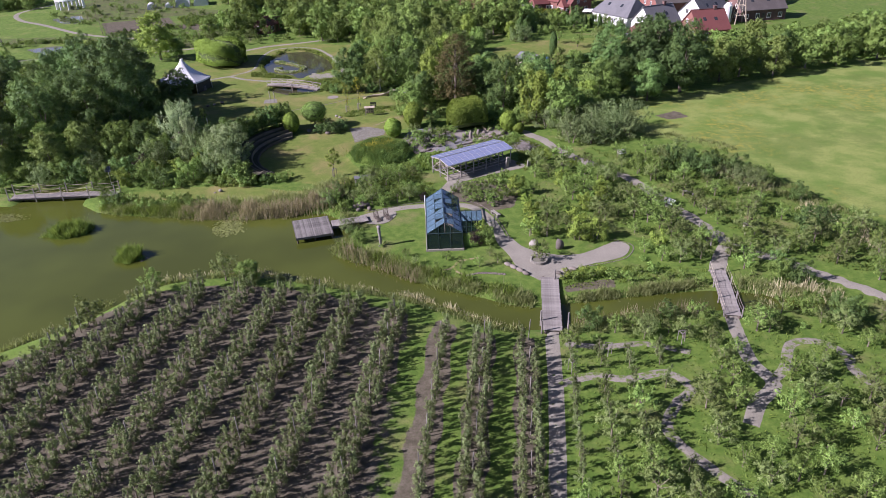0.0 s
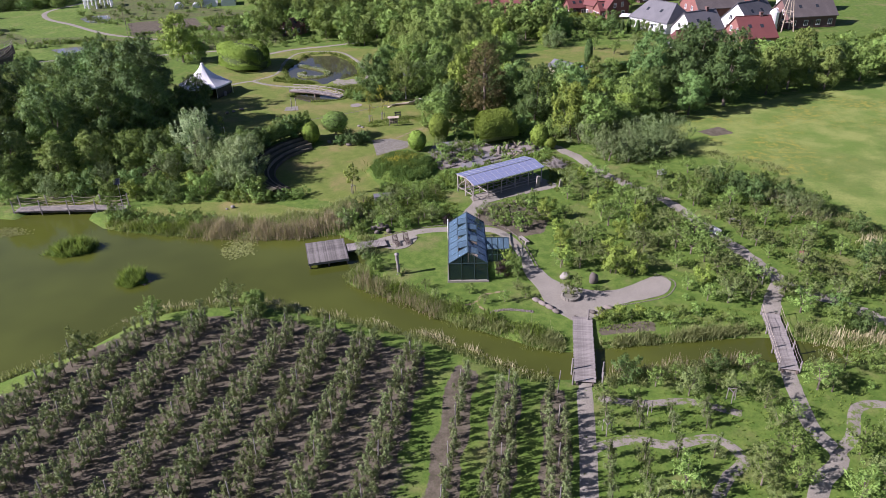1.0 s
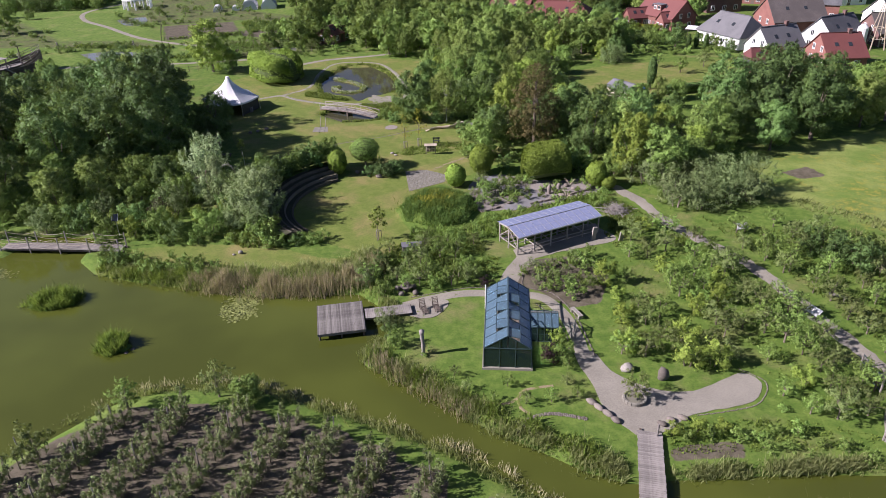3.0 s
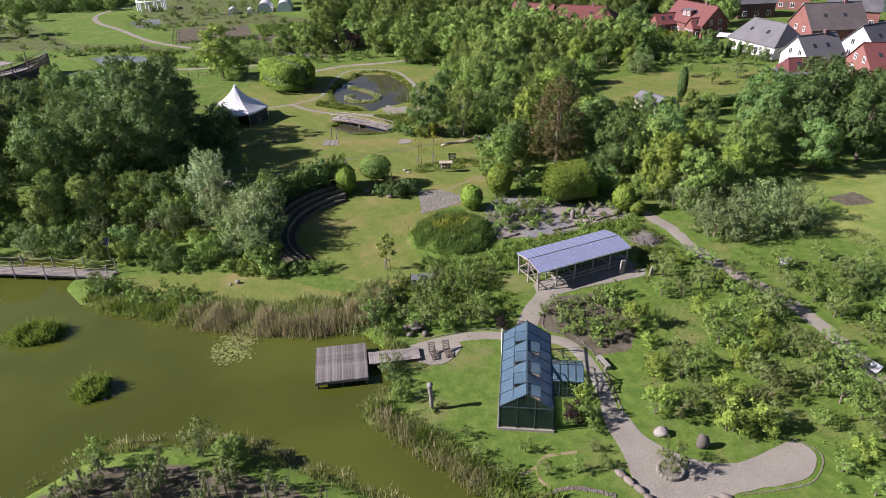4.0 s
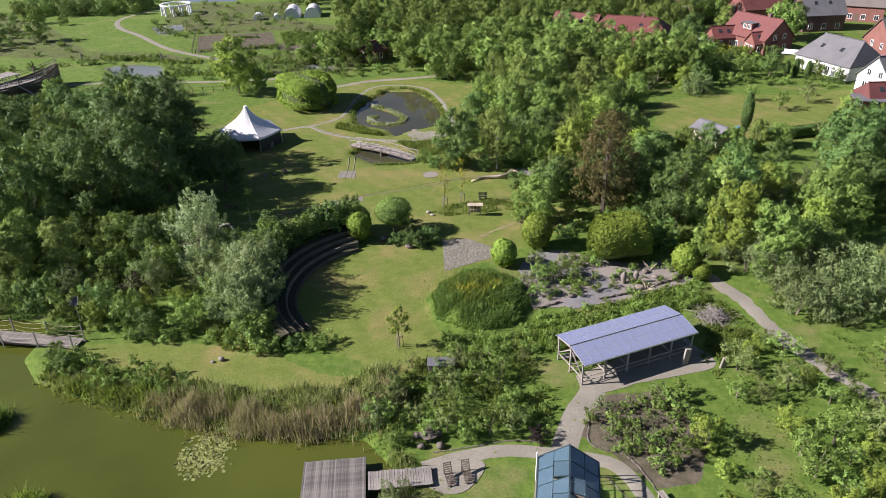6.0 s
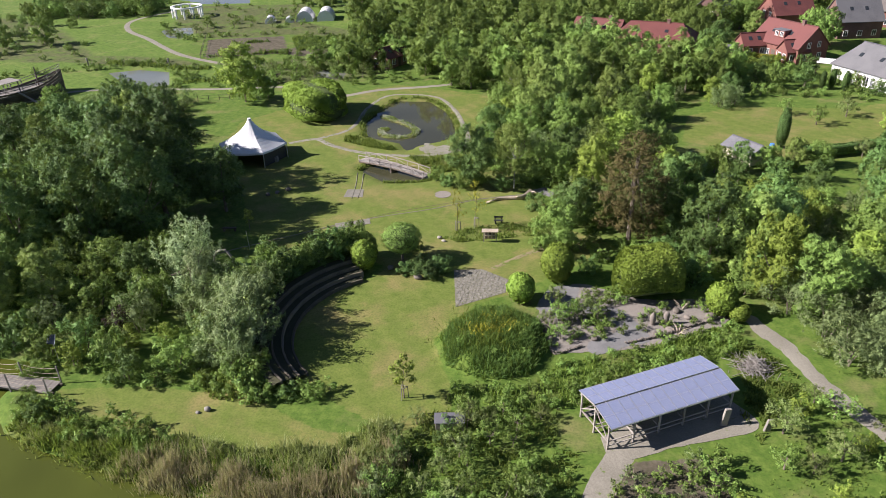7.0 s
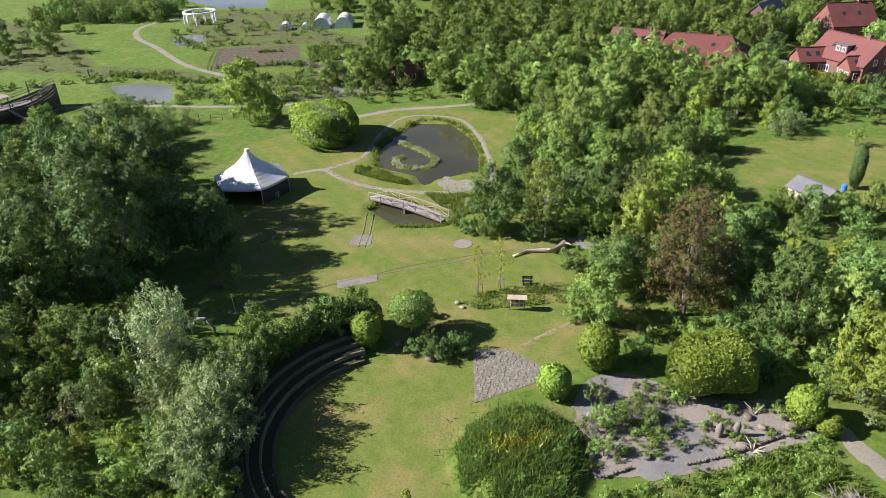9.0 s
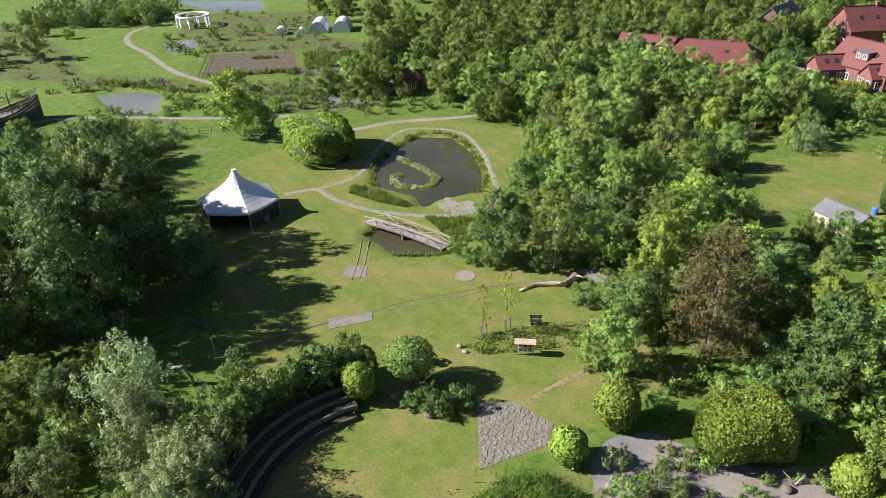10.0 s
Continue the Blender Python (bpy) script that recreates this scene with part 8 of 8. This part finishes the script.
def disc(x, y, r, material, label):
    bm = bmesh.new()
    bmesh.ops.create_circle(bm, cap_ends=True, radius=r, segments=36)
    g = bmesh.ops.extrude_face_region(bm, geom=list(bm.faces))
    for v in g["geom"]:
        if isinstance(v, bmesh.types.BMVert):
            v.co.z += 0.06
    ob = tagged(part("pavement_disc", bm, material), label, "pavement", kind="structure")
    ob.location = (x, y, -0.02)


disc(-22.3, 141.9, 1.15, "sandy", "round pale stone disc laid in the lawn")
area("pavement_patch", [(-36.2, 141.4), (-33.9, 141.8), (-33.2, 139.2), (-35.9, 138.8)], "cobble", "grey slab patch in the lawn", z=0.03, ragged=0.02)
area("pavement_strip", [(-34.2, 130.6), (-30.2, 132.8), (-29.6, 131.4), (-33.4, 129)], "cobble", "grey slab strip in the lawn", z=0.03, ragged=0.02)
M_RAIL = "dark narrow track line across the lawn"
path("track_line", [(-46.6, 118.6), (-44.7, 121.2), (-41.9, 123.6), (-37.6, 127.2), (-33.1, 130.9), (-28, 134.1), (-22.6, 137.1), (-17.2, 141), (-9.8, 144.4)], 0.16, "earthy", M_RAIL, 0.05, 0.02)
path("track_line", [(-36.8, 147.7), (-35.8, 144.2), (-35.2, 141.6), (-34.6, 138.5)], 0.14, "earthy", M_RAIL, 0.05, 0.02)
path("track_line", [(-35.9, 147.9), (-34.9, 144.3), (-34.3, 141.7), (-33.8, 138.7)], 0.14, "earthy", M_RAIL, 0.05, 0.02)
M["furrow"] = grassy("rut_earth", (0.07, 0.06, 0.035), (0.12, 0.1, 0.06), 2.0, 0.16)
path("worn_track", [(-12.4, 122.6), (-9.6, 126), (-6.8, 128.6), (-3.3, 131.4)], 0.9, "worn", "worn dry track across the lawn", 0.02, 0.2)
path("worn_track", [(-40.1, 124.3), (-35.6, 128.6), (-31.1, 132.2), (-27.2, 135.4), (-18.4, 140.6), (-12, 143.4)], 0.22, "furrow", "narrow dark wheel rut across the lawn", 0.012, 0.06)
path("worn_track", [(-2.6, 70.4), (-0.1, 70), (1.1, 70.9), (1.7, 72), (4.2, 72.8)], 0.45, "worn", "narrow trodden line in the lawn", 0.02, 0.1)
path("worn_track", [(1.1, 70.8), (1.4, 69.6), (2.2, 68.9)], 0.4, "worn", "narrow trodden line in the lawn", 0.022, 0.1)


def rock_arch(x, y, w, h, t, material, label, yaw=0.0):
    bm = bmesh.new()
    n = 11
    pts = [(w / 2 * math.cos(math.pi * k / (n - 1)), 0.08 * math.sin(k * 2), h * math.sin(math.pi * k / (n - 1)) ** 0.7 - 0.1) for k in range(n)]
    tube(bm, pts, [t * (1 + 0.2 * math.sin(k * 2.3)) for k in range(n)], 8)
    tagged(part("stone_arch", bm, material, smooth=True), label, "arch").matrix_basis = pose(x, y, 0, 0, 0, yaw)


boulder(4.9, 114.5, (0.3, 0.26, 0.85), "stone", "upright dark standing stone in the rock garden", 81, 1.0)
boulder(6.2, 114.8, (0.3, 0.24, 0.9), "stone", "upright dark standing stone in the rock garden", 82, 1.0)
rock_arch(-43.3, 118.1, 2.3, 2.1, 0.16, "pale_stone", "slim pale arch at the wood's edge", 8)


def dead_branches(x, y, seed, n=7):
    r = np.random.default_rng(seed)
    root = thing("dead_branch", "bare pale forked branch set among stones", "branch", (x, y, 0))
    bm = bmesh.new()
    for k in range(n):
        a, l = r.uniform(0, 6.3), r.uniform(0.6, 1.3)
        tube(bm, [(0, 0, 0), (l * 0.4 * math.cos(a), l * 0.4 * math.sin(a), l * 0.5), (l * math.cos(a), l * math.sin(a), l * r.uniform(0.5, 1.0))], [0.06, 0.045, 0.015], 5)
    part("limb", bm, "pale_wood", root)


dead_branches(7.3, 113.2, 1)
dead_branches(-4.6, 111.4, 2, 5)
dead_branches(8, 117.8, 3, 5)


def brush_pile():
    r = np.random.default_rng(4)
    bm = bmesh.new()
    for k in range(240):
        a, l = r.uniform(0, 6.3), r.uniform(0.7, 1.8)
        x, y = r.normal() * 0.8, r.normal() * 0.6
        z = max(0.05, 1.0 - 0.6 * math.hypot(x, y)) * r.random()
        tube(bm, [(x - l / 2 * math.cos(a), y - l / 2 * math.sin(a), z), (x + l / 2 * math.cos(a), y + l / 2 * math.sin(a), z + r.normal() * 0.3 + 0.1)], [0.035, 0.015], 4)
    tagged(part("brush_pile", bm, "grey_wood"), "heap of dry grey brushwood beside the path", "brushwood", kind="stuff").location = (13.4, 109, 0)


brush_pile()


def low_hut():
    root = thing("cold_frame", "low flat-topped grey box half hidden in shrubs", "cold frame", (-11.9, 96.6, 0), 12)
    bm = bmesh.new()
    box(bm, -1.15, 1.15, -0.55, 0.55, 0, 0.85, 0.02)
    part("body", bm, "grey_wood", root)
    bm = bmesh.new()
    box(bm, -1.25, 1.25, -0.65, 0.65, 0.87, 0.93, 0.01)
    part("lid", bm, "felt", root)


low_hut()


def solar_sign():
    root = thing("solar_lamp_post", "thin post with a small tilted solar panel", "post", (-50.1, 98.3, 0), 10)
    bm = bmesh.new()
    tube(bm, [(0, 0, 0), (0, 0, 2.5)], [0.04, 0.04], 8)
    part("pole", bm, "alu", root)
    bm = bmesh.new()
    box(bm, -0.35, 0.35, -0.03, 0.03, -0.45, 0.45)
    p = part("panel", bm, "pane", root)
    p.matrix_basis = pose(0, -0.06, 2.6, -35, 0, 0)
    bm = bmesh.new()
    for x in (-0.37, 0.35):
        box(bm, x, x + 0.03, -0.035, 0.035, -0.47, 0.47)
    part("rim", bm, "alu", p)


solar_sign()
bm = bmesh.new()
tube(bm, [(0, 0, 0), (-0.1, 0, 2.5)], [0.04, 0.03], 6)
tagged(part("lawn_pole", bm, "alu"), "thin leaning metal pole at the wood's edge", "post").location = (-42.1, 122.2, 0)
grow("young", -44.5, 127.2, 0.75, 1.0)


def lattice(x, y, yaw, w, h, label):
    root = thing("lattice_fence", label, "fence", (x, y, 0), yaw)
    for s in (0, w):
        bm = bmesh.new()
        box(bm, s - 0.06, s + 0.06, -0.06, 0.06, 0, h + 0.1)
        part("post", bm, "grey_wood", root)
    for k in range(1, 9):
        bm = bmesh.new()
        box(bm, k * w / 9 - 0.02, k * w / 9 + 0.02, -0.02, 0.02, 0.1, h)
        part("bar", bm, "frame_green", root)
    for z in (0.15, h * 0.5, h):
        bm = bmesh.new()
        box(bm, 0, w, -0.025, 0.025, z - 0.03, z + 0.03)
        part("rail", bm, "frame_green", root)


lattice(31.7, 77.4, -85, 3.4, 1.5, "green lattice fence beside the path")
lattice(6.6, 81.6, -100, 1.8, 1.2, "dark lattice gate by the greenhouse")

# the bed east of the plaza, with boulders and shrubs
stand("lime_shrub", [(13.6, 67.4), (15.6, 68), (17.6, 68.2)], 0.42, 0.1, 0.8)
stand("bush", [(14.6, 67), (16.4, 67.2), (18.8, 67.4), (20.4, 67.6), (21.8, 68.4), (23.4, 68.2)], 0.95, 0.2)


# ---- the far meadow ----
def ship():
    """A wooden play ship: hull ribs and planking, deck, railing, cabin roof and mast stump."""
    root = thing("wooden_ship", "large dark wooden play ship with railings on grass", "play ship", (-118.5, 173.5, 0), 72)
    L, W, H = 21.0, 5.2, 2.6

    def half(t):
        return W / 2 * (1 - abs(t) ** 2.6) + 0.12

    def sheer(t):
        return H + 1.9 * t * t * (1 if t > 0 else 0.4)
    ts = np.linspace(-1, 1, 15)
    n = 6
    for s in (-1, 1):
        for k in range(n):
            bm = bmesh.new()
            rows = []
            for t in ts:
                pts = []
                for f in (k / n, (k + 1) / n - 0.02):
                    r = half(t) * (0.55 + 0.45 * f ** 0.6)
                    pts.append((t * L / 2, s * r, sheer(t) * f))
                    pts.append((t * L / 2, s * (r - 0.1), sheer(t) * f))
                rows.append([bm.verts.new(pts[i]) for i in (0, 2, 3, 1)])
            for a, b in zip(rows, rows[1:]):
                for i in range(4):
                    bm.faces.new((a[i], a[(i + 1) % 4], b[(i + 1) % 4], b[i]))
            bm.faces.new(rows[0])
            bm.faces.new(rows[-1][::-1])
            bmesh.ops.recalc_face_normals(bm, faces=bm.faces)
            part("hull_plank", bm, "dark_wood", root)
        for z in (0.45, 0.95):
            bm = bmesh.new()
            tube(bm, [(t * L / 2, s * half(t), sheer(t) + z) for t in ts], [0.06] * len(ts), 5)
            part("handrail", bm, "grey_wood", root)
        for t in ts[1:-1:2]:
            bm = bmesh.new()
            beam(bm, (t * L / 2, s * half(t), sheer(t) - 0.2), (t * L / 2, s * half(t), sheer(t) + 1.0), 0.12)
            part("rail_post", bm, "grey_wood", root)
    bm = bmesh.new()
    prism(bm, [(t * L / 2, -half(t) + 0.1) for t in ts] + [(t * L / 2, half(t) - 0.1) for t in ts[::-1]], H - 0.5, H - 0.4)
    part("deck", bm, "grey_wood", root)
    for x in (-3, 0):
        for y in (-1.6, 1.6):
            bm = bmesh.new()
            box(bm, x - 0.08, x + 0.08, y - 0.08, y + 0.08, H - 0.4, H + 1.9)
            part("cabin_post", bm, "grey_wood", root)
    bm = bmesh.new()
    box(bm, -3.6, 0.6, -2, 2, H + 1.9, H + 2.0)
    part("cabin_roof", bm, "grey_wood", root)
    bm = bmesh.new()
    beam(bm, (-1, -2.6, H), (1.2, -4.6, 0), 1.0, 0.1)
    part("gangplank", bm, "grey_wood", root)
    bm = bmesh.new()
    tube(bm, [(5, 0, H - 0.4), (5, 0, H + 3.5)], [0.15, 0.1], 8)
    part("mast", bm, "dark_wood", root)


ship()


def round_pergola():
    root = thing("round_pergola", "white round pergola of columns and ring beam", "pergola", (-133.5, 266, 0))
    n = 10
    for k in range(n):
        a = 2 * math.pi * k / n
        bm = bmesh.new()
        tube(bm, [(4.6 * math.cos(a), 4.6 * math.sin(a), 0), (4.6 * math.cos(a), 4.6 * math.sin(a), 3.0)], [0.32, 0.28], 8)
        part("column", bm, "white", root)
    bm = bmesh.new()
    rows = []
    for k in range(31):
        a = 2 * math.pi * k / 30
        rows.append([bm.verts.new((r * math.cos(a), r * math.sin(a), z)) for r, z in ((4.3, 3.0), (4.9, 3.0), (4.9, 3.4), (4.3, 3.4))])
    for p, q in zip(rows, rows[1:]):
        for i in range(4):
            bm.faces.new((p[i], p[(i + 1) % 4], q[(i + 1) % 4], q[i]))
    bmesh.ops.recalc_face_normals(bm, faces=bm.faces)
    part("ring_beam", bm, "white", root)


round_pergola()


def tunnel(x, y, yaw, w, l):
    """A white plastic growing tunnel with hoops."""
    root = thing("growing_tunnel", "white plastic growing tunnel with rounded roof", "polytunnel", (x, y, 0), yaw, "growing tunnels")
    bm = bmesh.new()
    rows = []
    for yy in np.linspace(0, l, 5):
        rows.append([bm.verts.new((w / 2 * math.cos(math.pi * k / 12), yy, w * 0.62 * math.sin(math.pi * k / 12))) for k in range(13)])
    for p, q in zip(rows, rows[1:]):
        for i in range(12):
            bm.faces.new((p[i], p[i + 1], q[i + 1], q[i]))
    bm.faces.new(rows[0][::-1])
    bm.faces.new(rows[-1])
    bmesh.ops.recalc_face_normals(bm, faces=bm.faces)
    part("cover", bm, "canvas", root, smooth=False)
    for yy in np.linspace(0, l, 4):
        bm = bmesh.new()
        tube(bm, [((w / 2 + 0.05) * math.cos(math.pi * k / 12), yy, (w * 0.62 + 0.05) * math.sin(math.pi * k / 12)) for k in range(13)], [0.05] * 13, 5)
        part("hoop", bm, "alu", root)


tunnel(-91.4, 261, 16, 5.0, 8)
tunnel(-85.2, 262.6, 16, 5.0, 8)
tunnel(-101, 257.4, 20, 3.0, 4)
tunnel(-95.6, 259.4, 20, 2.4, 3)


def plot_fence(pts, label):
    root = thing("wire_fence", label, "fence")
    line = smooth_line(pts, 2.2)
    for p in line:
        bm = bmesh.new()
        tube(bm, [(p[0], p[1], -0.1), (p[0], p[1], 1.2)], [0.06, 0.05], 5)
        part("post", bm, "dark_wood", root)
    for z in (0.5, 1.05):
        bm = bmesh.new()
        tube(bm, [(p[0], p[1], z) for p in line], [0.025] * len(line), 4)
        part("rail", bm, "dark_wood", root)


plot_fence([(-99.4, 212.8), (-104.4, 223), (-109.6, 234)], "dark post fence beside the vegetable plot")
plot_fence([(-98.5, 213), (-89, 217.2), (-79.6, 221)], "dark post fence beside the vegetable plot")
blades("plot_rows", np.concatenate([along([(-96, 231.6), (-90, 233.6)], 160, 0.5, 90)] + [within([(-86, 238.5), (-73, 242.6), (-67.4, 230), (-78, 223.5)], 1800, 95), along([(-98, 215), (-80, 222.4)], 500, 0.5, 96),
                                    along([(-76, 208), (-70, 206), (-60, 208), (-54, 206)], 900, 1.0, 97), along([(-92, 204), (-98, 203), (-108, 205), (-120, 206)], 900, 0.8, 98), along([(-92, 192), (-86, 194), (-80, 196)], 500, 0.8, 99)]), 1.0, 0.16, "herb", "dark vegetable rows and rank grass in the far plots", "vegetables", 90, 0.5)
stand("bush", scatter([(-130, 203), (-110, 205), (-92, 205), (-90, 208), (-112, 209), (-132, 207)], 3.4, 52), 1.0, 0.3, 0.6)
stand("bush", scatter([(-78, 192), (-46, 196), (-40, 201), (-52, 206), (-76, 200)], 3.2, 53), 1.3, 0.35)
stand("fruit", scatter([(-74, 194), (-50, 199), (-46, 206), (-60, 210), (-76, 204)], 5.0, 54), 0.9, 0.2)
carved_trunk(-104, 206, 1.6, "carved standing post by the far pond")
carved_trunk(-124, 203, 1.8, "carved standing post in the far meadow")
plot_fence([(-81, 179), (-77, 180.4), (-73, 181.4)], "dark wooden gate fence behind the lawn")


# ---- the village edge ----
def timber_tower():
    root = thing("timber_tower", "pale timber frame tower with leaning poles beside a white tank", "tower", (84.5, 204, 0))
    for x, y in ((-1.6, -1.6), (1.6, -1.6), (1.6, 1.6), (-1.6, 1.6)):
        bm = bmesh.new()
        tube(bm, [(x, y, 0), (x * 0.15, y * 0.15, 10.5)], [0.16, 0.1], 7)
        part("pole", bm, "pale_wood", root)
    for z in (2.5, 5):
        k = 1.6 * (1 - z / 12.4)
        for a, b in (((-k, -k), (k, -k)), ((k, -k), (k, k)), ((k, k), (-k, k)), ((-k, k), (-k, -k))):
            bm = bmesh.new()
            beam(bm, (*a, z), (*b, z), 0.14)
            part("tie", bm, "pale_wood", root)
    bm = bmesh.new()
    tube(bm, [(-3.6, 0, 0), (-3.6, 0, 5), (-3.6, 0, 5.8)], [1.2, 1.2, 0.4], 14)
    part("tank", bm, "white", root)


timber_tower()
for (x, y, w, l, yaw, lab) in ((46.2, 216.6, 6.5, 4.5, -20, "flat white-roofed carport beside the houses"), (50.4, 181.6, 6.5, 4.5, -6, "open grey-roofed terrace beside the garden house"), (25, 229.8, 5, 3, -12, "small flat-roofed carport beside the red house")):
    root = thing("carport", lab, "carport", (x, y, 0), yaw)
    for a in (-w / 2 + 0.2, w / 2 - 0.2):
        for b in (-l / 2 + 0.2, l / 2 - 0.2):
            bm = bmesh.new()
            box(bm, a - 0.08, a + 0.08, b - 0.08, b + 0.08, 0, 2.4)
            part("post", bm, "dark_wood", root)
    bm = bmesh.new()
    box(bm, -w / 2, w / 2, -l / 2, l / 2, 2.4, 2.58, 0.02)
    part("roof", bm, "white" if "white" in lab else "felt", root)
bm = bmesh.new()
tube(bm, [(0, 0, 0), (0, 0, 0.85), (0, 0, 0.95)], [0.35, 0.4, 0.3], 12)
tagged(part("rain_barrel", bm, "blue"), "blue plastic barrel beside the columnar yew", "barrel").location = (25.4, 167.4, 0)

# patterns that were never planted
for pool in KINDS.values():
    for ob in pool:
        if ob.matrix_basis == Matrix.Identity(4):
            for o in (*ob.children_recursive, ob):
                bpy.data.objects.remove(o)
